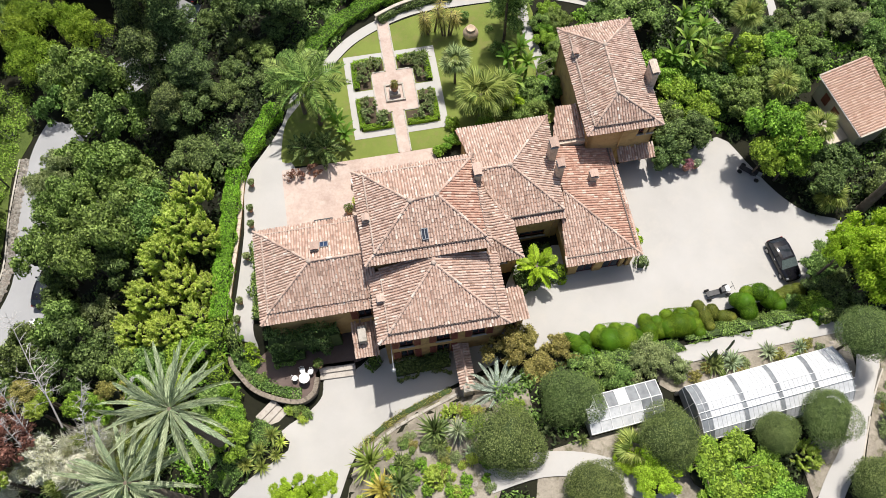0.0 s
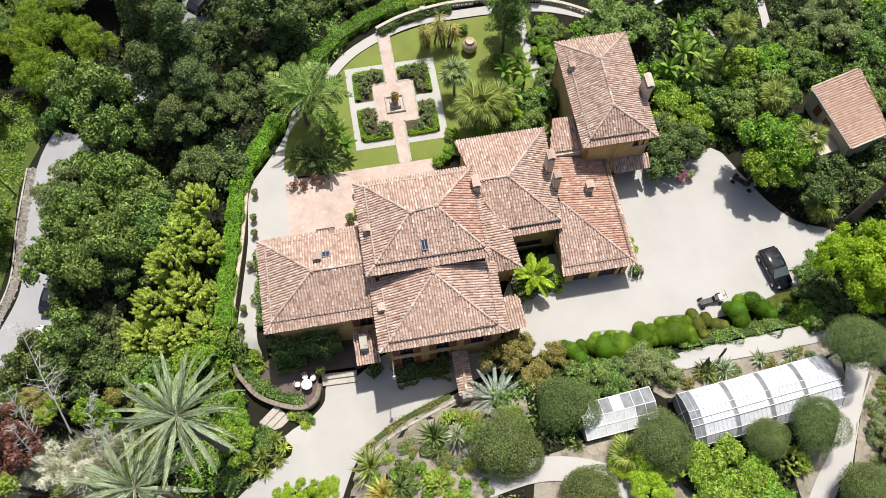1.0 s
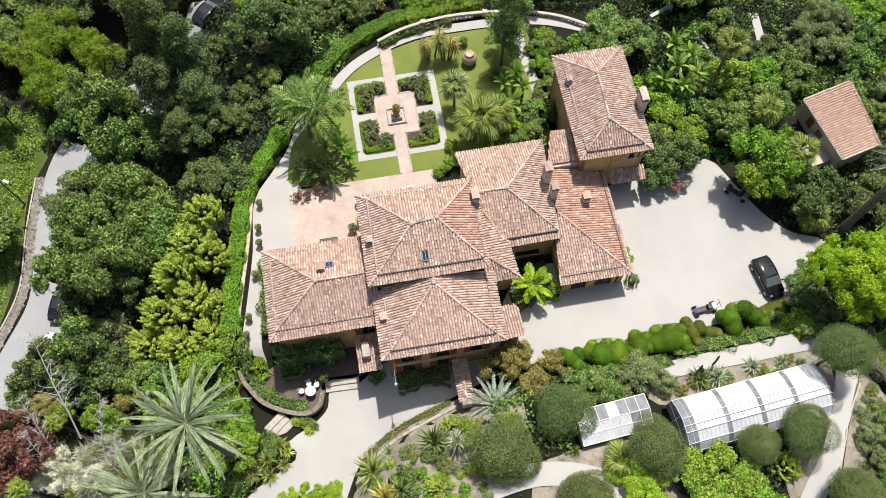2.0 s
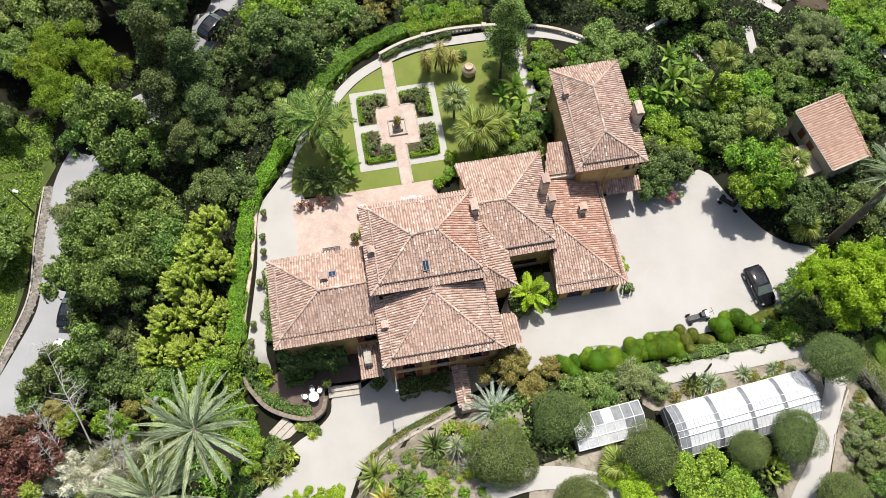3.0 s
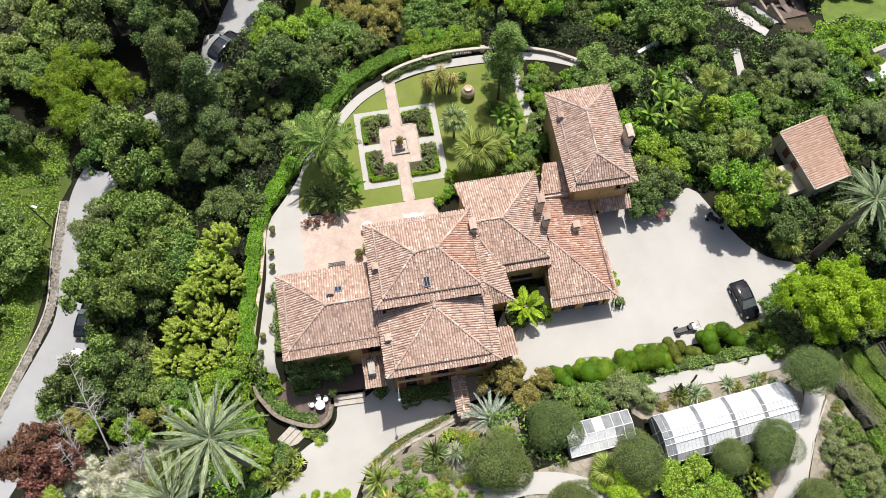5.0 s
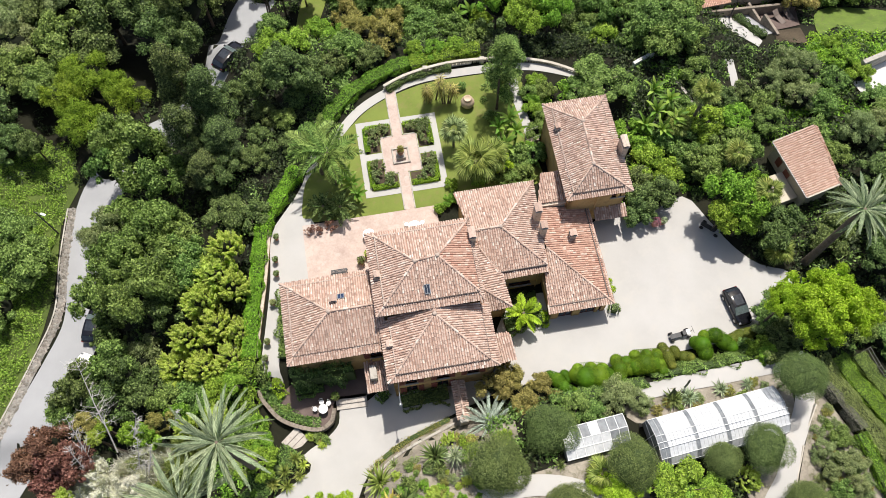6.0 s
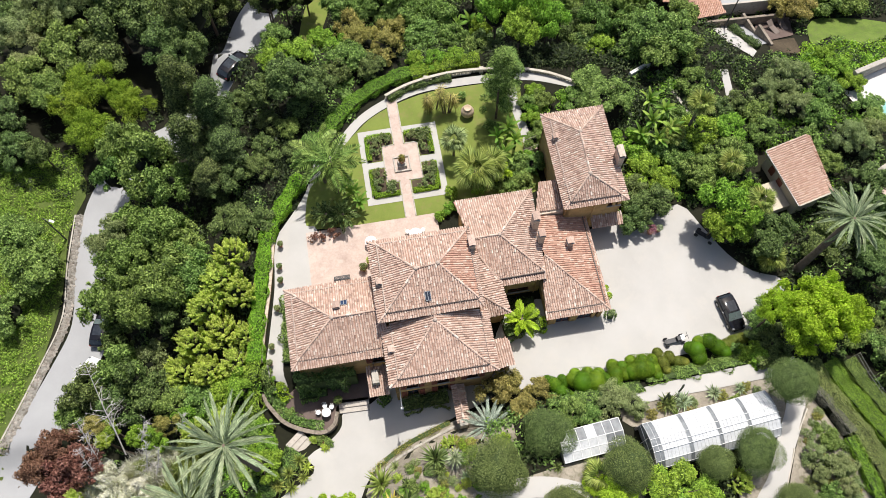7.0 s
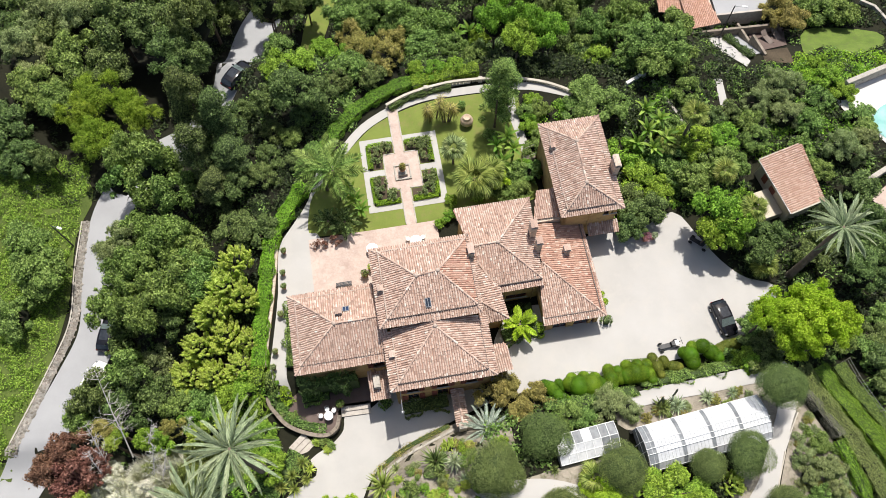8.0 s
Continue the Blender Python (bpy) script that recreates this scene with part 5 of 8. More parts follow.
grove("green", [(38.9, 45.4, 0.0, 1.9), (40.5, 48.2, 0.0, 1.7), (44.9, 63.0, -2.0, 2.3), (47.7, 62.2, -2.0, 2.0)])  # east
grove("bright", [(42.3, 51.1, 0.0, 1.7), (43.8, 49.2, 0.0, 1.5), (41.8, 53.3, -1.0, 1.1)])  # east
grove("lime_tree", [(29.5, 21.6, 10.0, 2.1), (32.0, 22.2, 10.0, 2.1), (33.2, 20.1, 10.0, 1.9), (30.3, 19.3, 9.5, 2.1), (28.1, 21.1, 9.5, 1.7), (31.0, 20.2, 11.0, 2.1)])  # east
grove("green", [(28.6, 21.6, 3.2, 1.3), (29.6, 22.6, 3.0, 1.3)])  # east
grove("clipped", [(28.1, 15.1, 9.0, 2.0)])  # east
grove("green", [(2.7, 37.3, 1.6, 1.0), (6.7, 35.9, 1.8, 1.1), (7.8, 36.9, 1.8, 1.0), (5.5, 39.5, 1.5, 0.9), (4.9, 43.2, 1.3, 0.8), (2.1, 47.0, 1.0, 0.6)])  # garden
grove("bright", [(3.7, 35.9, 1.2, 0.8), (8.5, 39.4, 1.6, 0.9), (9.4, 45.3, 1.6, 1.0), (1.0, 35.8, 1.0, 0.7)])  # garden
grove("clipped", [(4.3, 8.7, 4.5, 2.6), (8.8, 11.6, 5.5, 2.3), (14.8, 8.7, 7.5, 2.3), (21.7, 8.8, 7.0, 1.6), (24.9, 9.6, 8.0, 1.9), (9.7, 5.3, 6.0, 2.3), (27.3, 5.5, 8.0, 2.0)])  # south
grove("leafy", [(18.7, 6.6, 7.0, 2.1), (17.0, 6.5, 6.5, 1.9), (20.4, 6.4, 6.5, 1.8), (21.3, 5.2, 6.0, 1.8), (18.4, 5.1, 6.0, 1.8)])  # south
grove("lime_tree", [(13.6, 6.1, 5.0, 1.7), (12.2, 7.5, 5.0, 1.1)])  # south
grove("olive", [(14.5, 14.3, 4.4, 1.7), (16.4, 13.9, 4.0, 1.2)])  # south
grove("brown_olive", [(4.6, 15.9, 3.0, 1.7), (6.1, 16.4, 2.5, 1.3), (8.3, 15.4, 3.0, 1.5), (7.0, 14.2, 2.5, 1.4)])  # south
grove("bright", [(2.5, 10.0, 1.2, 0.8), (1.9, 10.7, 0.9, 0.6), (4.9, 11.0, 1.6, 0.8), (1.6, 9.7, 0.9, 0.6)])  # south
grove("green", [(11.1, 13.6, 3.5, 1.3), (12.4, 12.8, 3.5, 1.3), (26.5, 19.1, 2.0, 1.0)])  # south
grove("bright", [(27.3, 18.6, 2.6, 1.5), (27.7, 18.1, 2.4, 1.1)])  # south
grove("oak", [(28.6, 19.6, 3.2, 1.6), (29.3, 18.8, 4.0, 1.7), (29.7, 20.7, 2.6, 1.2)])  # south
grove("yellow_acacia", [(23.8, 7.5, 6.0, 1.3), (0.6, 11.1, 1.5, 1.1), (-0.6, 6.6, 1.5, 1.0)])  # south
grove("lime_tree", [(-9.5, 5.8, 2.5, 1.2), (-8.0, 6.3, 2.5, 0.8), (-10.8, 5.6, 2.2, 1.1)])  # south
grove("bright", [(-15.2, 9.6, 1.6, 1.6), (-15.3, 10.9, 0.6, 1.2)])  # south
grove("green", [(9.6, 41.6, 1.6, 1.1), (9.1, 45.9, 1.5, 1.1), (10.1, 43.1, 1.6, 1.0), (10.3, 46.2, 2.0, 1.2)])  # garden
grove("bright", [(9.6, 47.4, 1.6, 1.0)])  # garden
grove("green", [(7.4, 38.3, 2.0, 1.5), (5.7, 36.9, 1.8, 1.3), (9.3, 38.7, 2.2, 1.4), (8.1, 36.6, 1.8, 1.2)])  # garden
grove("bright", [(0.8, 34.1, 1.0, 0.8), (-0.3, 33.2, 0.6, 0.6), (9.2, 44.1, 1.5, 1.1)])  # garden


def tower_crown(seed, height, radius, lobes, n, leaf, mat):
    """A tall crown of ragged tiers, in metres, its foot at the origin."""
    rng = np.random.default_rng(seed)
    z = rng.random(lobes) ** 0.8
    a, q = rng.uniform(0, 6.283, lobes), radius * np.sqrt(np.clip(1.06 - z ** 1.6, 0, 1)) * rng.uniform(0.35, 0.95, lobes)
    c = np.column_stack([q * np.cos(a), q * np.sin(a), 0.14 * height + 0.8 * height * z])
    r = radius * rng.uniform(0.16, 0.36, lobes)
    pos, d = lobed_points(rng, c, r, n)
    return leaves_at(rng, pos, d + np.array([0, 0.1, 0.5]), leaf * 0.85, leaf * 0.42, M[mat], "crown", 0.5)


TOWERS = [tower_crown(900 + i, 14.0, 2.5, 58, 16000, 0.26, "leaf_conifer") for i in range(2)]


def conifer(x, y, top, k):
    z = ground_z(x, y)
    t = thing("cypress", pose(x, y, z, 0, 0, x * 40), "tall dark conifer towering over the slope", "tree", "dark conifers")
    c = part("crown", TOWERS[int(top) % 2], None, t)
    h = (top - z) / 14.0
    c.scale = (k, k, h)
    b = part("trunk", TRUNKS[0], None, t)
    b.scale = (4, 4, (top - z) * 0.9)


for c in ((-24.6, 43.8, 11.5, 1.0), (-22.2, 42.8, 9.5, 0.95), (-24.6, 40.4, 7.0, 0.95), (-21.4, 39.8, 5.5, 0.9), (-22.8, 37.4, 3.5, 0.85)):
    conifer(*c)


def frond_mesh(name, length, droop, reach, pairs, material, width=0.05, rise=0.25, sweep=0.6):
    """A feather leaf from the origin along +x, arching over."""
    rng = np.random.default_rng(int(length * 100 + pairs))
    s = np.linspace(0, 1, 9)
    axis = np.column_stack([length * s * (1 - 0.12 * s ** 2), 0 * s, length * (0.1 * s - droop * s ** 2)])
    v, f = [], []
    for i in range(8):
        w0, w1 = 0.035 * (1 - s[i]) + 0.008, 0.035 * (1 - s[i + 1]) + 0.008
        n = len(v)
        v += [axis[i] + (0, -w0, 0), axis[i] + (0, w0, 0), axis[i + 1] + (0, w1, 0), axis[i + 1] + (0, -w1, 0)]
        f.append((n, n + 1, n + 2, n + 3))
    for k in range(pairs):
        q = 0.12 + 0.88 * k / (pairs - 1)
        p = np.array([np.interp(q, s, axis[:, j]) for j in range(3)])
        ln = reach * (math.sin(math.pi * min(0.97, q ** 0.75)) ** 0.6 + 0.12)
        for side in (-1, 1):
            d = np.array([sweep + 0.25 * q, side * 1.0, rise * (1 - q) - 0.15 + rng.uniform(-0.12, 0.12)])
            d = d / np.linalg.norm(d) * ln * rng.uniform(0.85, 1.1)
            w = np.array([width, -side * width * 0.4, 0.01])
            n = len(v)
            v += [p - w * 0.6, p + d * 0.5 - w + (0, 0, 0.02), p + d + (0, 0, -0.12 * ln), p + d * 0.5 + w]
            f.append((n, n + 1, n + 2, n + 3))
    return quads_mesh(name, np.array(v), np.array(f), material)


def palm_trunk(h, r0, r1, material, lean=(0, 0)):
    g, n = Geo(), max(6, int(h / 0.35))
    pts = [(lean[0] * (i / n) ** 2, lean[1] * (i / n) ** 2, h * i / n) for i in range(n + 1)]
    g.tube(pts, [(r0 + (r1 - r0) * min(1, i / (n * 0.4))) * (1.0 + 0.09 * (i % 2)) for i in range(n + 1)], 10)
    return g.mesh("trunk", material, False)


def feather_palm(x, y, crown_z, length, count, mat, words, seed, droop=0.35, trunk=0.3, reach=0.5, pairs=34, width=0.045, sweep=0.6):
    rnd = random.Random(seed)
    z = ground_z(x, y)
    t = thing("palm_tree", pose(x, y, z), words, "palm tree")
    part("trunk", palm_trunk(crown_z - z, trunk * 1.3, trunk, M["palm_bark"]), None, t)
    kinds = [frond_mesh("frond", length * k, droop * q, reach, pairs, M[mat], width, 0.25, sweep) for k, q in ((1.0, 1.0), (0.92, 1.25), (1.06, 0.75))]
    for i in range(count):
        q = (i + 0.5) / count
        el = 72 - 88 * q ** 0.85 + rnd.uniform(-7, 7)
        o = part("frond", kinds[rnd.randrange(3)], None, t)
        o.matrix_local = pose(0, 0, crown_z - z) @ pose(0, 0, 0, 0, 0, i * 137.5 + rnd.uniform(-10, 10)) @ pose(0.12, 0, 0, rnd.uniform(-38, 38), -el, 0)
        s = 0.62 + 0.4 * min(1, q * 2.2) + rnd.uniform(-0.06, 0.06)
        o.scale = (s, s, s)
    return t


feather_palm(-15.8, 9.3, 12.6, 4.3, 46, "leaf_silver", "large date palm with arching grey-green fronds", 11, 0.38, 0.36, 0.36, 96, 0.02, 1.9)
feather_palm(-18.4, 5.4, 10.8, 4.1, 42, "leaf_silver", "large date palm with arching grey-green fronds", 12, 0.38, 0.34, 0.36, 96, 0.02, 1.9)
feather_palm(33.9, 27.6, 11.6, 3.2, 46, "leaf_silver", "tall date palm with a bare trunk and grey-green crown", 13, 0.36, 0.3, 0.36, 84, 0.02, 1.9)
feather_palm(4.0, 12.6, 1.6, 2.7, 34, "leaf_bluegrey", "silvery blue feather palm beside the drive", 14, 0.28, 0.25, 0.26, 56, 0.018, 1.15)
feather_palm(-10.3, 36.1, 6.2, 3.0, 22, "leaf_mid", "graceful green feather palm on the lawn", 15, 0.55, 0.15, 0.62, 34, 0.04)
feather_palm(-11.7, 37.2, 5.4, 2.8, 20, "leaf_mid", "graceful green feather palm on the lawn", 16, 0.6, 0.14, 0.6, 34, 0.04)
feather_palm(-11.2, 38.6, 4.4, 2.4, 16, "leaf_mid", "graceful green feather palm on the lawn", 22, 0.6, 0.12, 0.55, 30, 0.04)
feather_palm(-9.6, 33.0, 1.3, 1.8, 26, "leaf_dark", "dark green cycad under the palms", 17, 0.3, 0.2, 0.3, 22, 0.035)
feather_palm(-11.3, 33.2, 1.0, 1.5, 22, "leaf_dark", "dark green cycad under the palms", 18, 0.3, 0.2, 0.28, 22, 0.035)
feather_palm(7.2, 22.1, 2.2, 1.9, 11, "leaf_lime", "bright green tree fern in the courtyard recess", 20, 0.22, 0.12, 0.46, 32, 0.055)
feather_palm(5.9, 37.2, 2.0, 1.1, 9, "leaf_lime", "small bright tree fern among shrubs", 21, 0.3, 0.08, 0.3, 18, 0.05)


def fan_leaf(name, size, blades, material):
    """A pleated fan on its stalk, from the origin along +x."""
    v, f = [(0, -0.015, 0), (0, 0.015, 0), (size * 0.8, 0.012, 0.02), (size * 0.8, -0.012, 0.02)], [(0, 1, 2, 3)]
    for k in range(blades):
        a = radians(-125 + 250 * k / (blades - 1))
        d, w = Vector((math.cos(a), math.sin(a), 0)), Vector((-math.sin(a), math.cos(a), 0)) * size * 0.05
        o, ln = Vector((size * 0.8, 0, 0.02)), size * (0.75 + 0.25 * math.cos(a))
        n = len(v)
        v += [tuple(o), tuple(o + d * ln * 0.55 - w + Vector((0, 0, 0.03 * (-1) ** k))), tuple(o + d * ln + Vector((0, 0, -0.34 * size))), tuple(o + d * ln * 0.55 + w)]
        f.append((n, n + 1, n + 2, n + 3))
    return quads_mesh(name, np.array(v), np.array(f), material)


def fan_palm(x, y, crown_z, size, count, mat, words, seed, trunk=0.14):
    rnd = random.Random(seed)
    z = ground_z(x, y)
    t = thing("fan_palm", pose(x, y, z), words, "palm tree", "fan palms")
    part("trunk", palm_trunk(crown_z - z, trunk * 1.2, trunk, M["palm_bark"]), None, t)
    kinds = [fan_leaf("fan_leaf", size * k, 25, M[mat]) for k in (1.0, 0.88)]
    for i in range(count):
        q = (i + 0.5) / count
        o = part("fan_leaf", kinds[i % 2], None, t)
        o.matrix_local = pose(0, 0, crown_z - z) @ pose(0, 0, 0, 0, 0, i * 137.5 + rnd.uniform(-12, 12)) @ pose(0.05, 0, 0, rnd.uniform(-30, 30), -(62 - 85 * q + rnd.uniform(-8, 8)), 0)
    return t


fan_palm(3.2, 36.4, 3.9, 1.35, 26, "leaf_palm", "green fan palm with broad pleated leaves", 31)
fan_palm(4.6, 37.6, 3.0, 1.2, 22, "leaf_palm", "green fan palm with broad pleated leaves", 32)
fan_palm(1.2, 40.2, 3.2, 0.9, 22, "leaf_olive", "greyish fan palm on a slim trunk", 33, 0.1)
fan_palm(24.6, 41.9, 6.8, 0.85, 26, "leaf_palm", "tall fan palm leaning over the path", 36, 0.14)
fan_palm(29.4, 32.4, 5.2, 0.85, 24, "leaf_palm", "tall fan palm at the edge of the court", 37, 0.14)
fan_palm(31.0, 28.2, 1.6, 0.9, 22, "leaf_palm", "low fan palm at the edge of the court", 38, 0.12)
fan_palm(27.5, 36.8, 4.6, 0.8, 22, "leaf_palm", "fan palm among trees beyond the court", 39, 0.14)
fan_palm(22.8, 40.8, 3.0, 0.8, 20, "leaf_palm", "fan palm among banana plants", 40, 0.12)
fan_palm(12.5, 8.0, 4.9, 0.9, 20, "leaf_palm", "small pale fan palm under clipped trees", 41, 0.1)


def rosette(x, y, size, count, mat, words, seed, cat="succulent", h=0.1, width=0.07, low=5):
    """A spiky rosette of stiff tapered blades."""
    rnd, g = random.Random(seed), Geo()
    for i in range(count):
        q = i / count
        a, el, ln = i * 2.39996 + rnd.uniform(-0.2, 0.2), radians(80 - (80 - low) * q + rnd.uniform(-8, 8)), size * (0.6 + 0.4 * q) * rnd.uniform(0.85, 1.1)
        d = Vector((math.cos(a) * math.cos(el), math.sin(a) * math.cos(el), math.sin(el)))
        s = Vector((-math.sin(a), math.cos(a), 0)) * width * size
        o = Vector((0, 0, h))
        g.add([o - s * 0.6, o + s * 0.6, o + d * ln * 0.5 + s, o + d * ln + Vector((0, 0, -0.08 * ln)), o + d * ln * 0.5 - s], [(0, 1, 2, 4), (4, 2, 3)])
    t = thing("yucca" if cat == "yucca" else "agave", pose(x, y, ground_z(x, y) + 0.03), words, cat)
    part("leaves", g, M[mat], t)
    part("stem", Geo().lathe([(0.09 * size, -0.1), (0.11 * size, h), (0.04 * size, h + 0.15 * size)], 8), M["palm_bark"], t)


rosette(1.0, 9.6, 1.15, 120, "leaf_silver", "pale spiky yucca on the rockery", 51, "yucca", 0.9, 0.035)
rosette(-5.3, 8.0, 1.95, 84, "leaf_palm", "broad dark green spiky yucca beside the drive", 67, "yucca", 0.5, 0.042, 0)
rosette(-2.9, 7.5, 1.0, 60, "leaf_clipped", "green spiky yucca on the rockery", 68, "yucca", 0.3, 0.05)
rosette(-4.2, 9.5, 0.8, 50, "leaf_olive", "pale green spiky yucca on the rockery", 69, "yucca", 0.2, 0.05)
rosette(1.9, 8.2, 0.8, 50, "leaf_silver", "grey agave on the rockery", 70, "agave", 0.2, 0.05)
rosette(-0.6, 9.7, 1.7, 80, "leaf_dark", "dark spiky yucca on the rockery", 52, "yucca", 0.6, 0.05)
rosette(-0.3, 8.7, 1.0, 60, "leaf_dark", "dark spiky yucca on the rockery", 53, "yucca", 0.4, 0.05)
rosette(-4.1, 5.8, 1.65, 84, "leaf_golden", "golden-yellow spiky yucca beside the drive", 54, "yucca", 0.4, 0.05)
rosette(-3.0, 6.2, 1.6, 70, "leaf_clipped", "green spiky yucca on the rockery", 55, "yucca", 0.4, 0.05)
rosette(19.2, 14.1, 1.3, 70, "leaf_clipped", "dark green agave in the dry bed", 56, "agave", 0.2, 0.06)
rosette(20.5, 14.3, 1.2, 70, "leaf_silver", "grey-green agave in the dry bed", 57, "agave", 0.2, 0.06)
rosette(23.3, 15.0, 1.0, 60, "leaf_silver", "grey-green agave in the dry bed", 58, "agave", 0.15, 0.06)
rosette(25.6, 15.4, 0.85, 55, "leaf_silver", "grey-green agave in the dry bed", 59, "agave", 0.15, 0.06)
rosette(13.8, 9.0, 1.0, 50, "leaf_palm", "pale green yucca by the cold frame", 60, "yucca", 0.4, 0.05)
rosette(-1.6, 42.9, 0.9, 50, "leaf_clipped", "dark yucca at the corner of a rose bed", 61, "yucca", 0.3, 0.06)
rosette(-6.9, 42.2, 0.5, 30, "leaf_clipped", "small dark agave in a rose bed", 62, "agave", 0.2, 0.07)
rosette(9.4, 8.8, 0.7, 40, "leaf_clipped", "dark agave beside the walk", 63, "agave", 0.2, 0.07)
rosette(-13.2, 7.8, 0.9, 50, "leaf_palm", "spiky agave at the edge of the drive", 64, "agave", 0.2, 0.06)
rosette(-12.2, 8.6, 0.8, 50, "leaf_palm", "spiky agave at the edge of the drive", 65, "agave", 0.2, 0.06)
rosette(-12.6, 10.0, 1.0, 60, "leaf_palm", "spiky agave at the edge of the drive", 71, "agave", 0.5, 0.05)
rosette(-11.9, 9.5, 0.8, 50, "leaf_yellow", "yellow-green agave at the edge of the drive", 72, "agave", 0.3, 0.05)
rosette(-13.4, 8.9, 1.0, 60, "leaf_palm", "spiky agave at the edge of the drive", 73, "agave", 0.5, 0.05)
rosette(-14.3, 7.9, 0.9, 60, "leaf_palm", "spiky agave at the edge of the drive", 74, "agave", 0.5, 0.05)
rosette(3.4, 8.2, 0.7, 44, "leaf_silver", "grey agave on the rockery", 66, "agave", 0.2, 0.06)


def dry_trunks(x, y, seed):
    """Tall cordylines with brown hanging skirts."""
    rnd = random.Random(seed)
    t = thing("cordyline", pose(x, y, 0), "clump of cordylines with dry brown skirts", "palm tree")
    for k in range(4):
        a, b, h = rnd.uniform(-0.9, 0.9), rnd.uniform(-0.6, 0.6), rnd.uniform(2.2, 3.6)
        part("trunk", Geo().tube([(a * 0.4, b * 0.4, -0.1), (a * 0.8, b * 0.8, h * 0.6), (a, b, h)], [0.1, 0.08, 0.06], 8), M["bark"], t)
        g = Geo()
        for i in range(60):
            q, z = i * 2.4, h - (i / 60) * 1.1
            d, s = Vector((math.cos(q), math.sin(q), 0.3 - i / 38)), Vector((-math.sin(q), math.cos(q), 0)) * 0.04
            o = Vector((a, b, z))
            g.add([o, o + d * 0.35 + s, o + d * 0.7 + Vector((0, 0, -0.15)), o + d * 0.35 - s], [(0, 1, 2, 3)])
        part("skirt", g, M["leaf_brown"], t)["kind"] = "stuff"


dry_trunks(-0.9, 45.6, 71)
dry_trunks(0.5, 45.2, 72)


def banana_leaf(length, width, material):
    v, f, n = [], [], 9
    for i in range(n):
        s = i / (n - 1)
        x, z, w = length * s * (1 - 0.1 * s), length * (0.18 * s - 0.42 * s * s), width * (math.sin(math.pi * min(1, 0.12 + 0.86 * s)) ** 0.6) * (0 if s > 0.99 else 1)
        v += [(x, -w, z + 0.25 * w), (x, 0, z), (x, w, z + 0.25 * w)]
    for i in range(n - 1):
        f += [(3 * i, 3 * i + 1, 3 * i + 4, 3 * i + 3), (3 * i + 1, 3 * i + 2, 3 * i + 5, 3 * i + 4)]
    return quads_mesh("banana_leaf", np.array(v), np.array(f), material)


BANANA = [banana_leaf(k, 0.17, M["leaf_banana"]) for k in (1.25, 1.6)]


def banana(x, y, h, seed, count=11):
    rnd = random.Random(seed)
    t = thing("banana_plant", pose(x, y, ground_z(x, y)), "banana plant with long broad green leaves", "banana plant", "banana plants")
    part("stem", Geo().tube([(0, 0, -0.1), (0.03, 0, h * 0.5), (0, 0.02, h)], [0.14, 0.12, 0.08], 8), M["leaf_banana"], t)
    for i in range(count):
        o = part("banana_leaf", BANANA[rnd.randrange(2)], None, t)
        o.matrix_local = pose(0, 0, h) @ pose(0, 0, 0, 0, 0, i * 137.5 + rnd.uniform(-20, 20)) @ pose(0.04, 0, 0, rnd.uniform(-20, 20), -(84 - 58 * i / count + rnd.uniform(-10, 10)), 0)


for i, (x, y, h) in enumerate(((5.6, 40.8, 2.2), (6.6, 41.6, 2.6), (7.3, 40.6, 2.0), (6.2, 39.2, 1.8), (20.8, 42.1, 3.0), (22.1, 43.1, 3.4), (21.3, 40.2, 2.6), (20.8, 44.5, 3.0), (22.6, 41.4, 2.8), (19.7, 41.0, 2.4), (3.3, 61, 5.0), (1.8, 60.2, 4.6), (-8.6, 35.2, 1.6), (-8.0, 34.2, 1.4), (-9.2, 36.0, 1.8))):
    banana(x, y, h, 80 + i)


SLIM = tower_crown(77, 10.0, 1.5, 70, 10000, 0.19, "leaf_mid")


def slim_tree(x, y, top):
    """The tall narrow tree in the garden: tiers of bright shoots."""
    z = ground_z(x, y)
    t = thing("slim_tree", pose(x, y, z, 0, 0, y * 50), "tall narrow green tree rising from the lawn", "tree")
    part("crown", SLIM, None, t).scale = (1.15, 1.15, (top - z) / 10.0)
    part("trunk", TRUNKS[1], None, t).scale = (2.2, 2.2, (top - z) * 0.85)


slim_tree(5.6, 44.4, 12.0)
slim_tree(6.4, 46.2, 9.5)


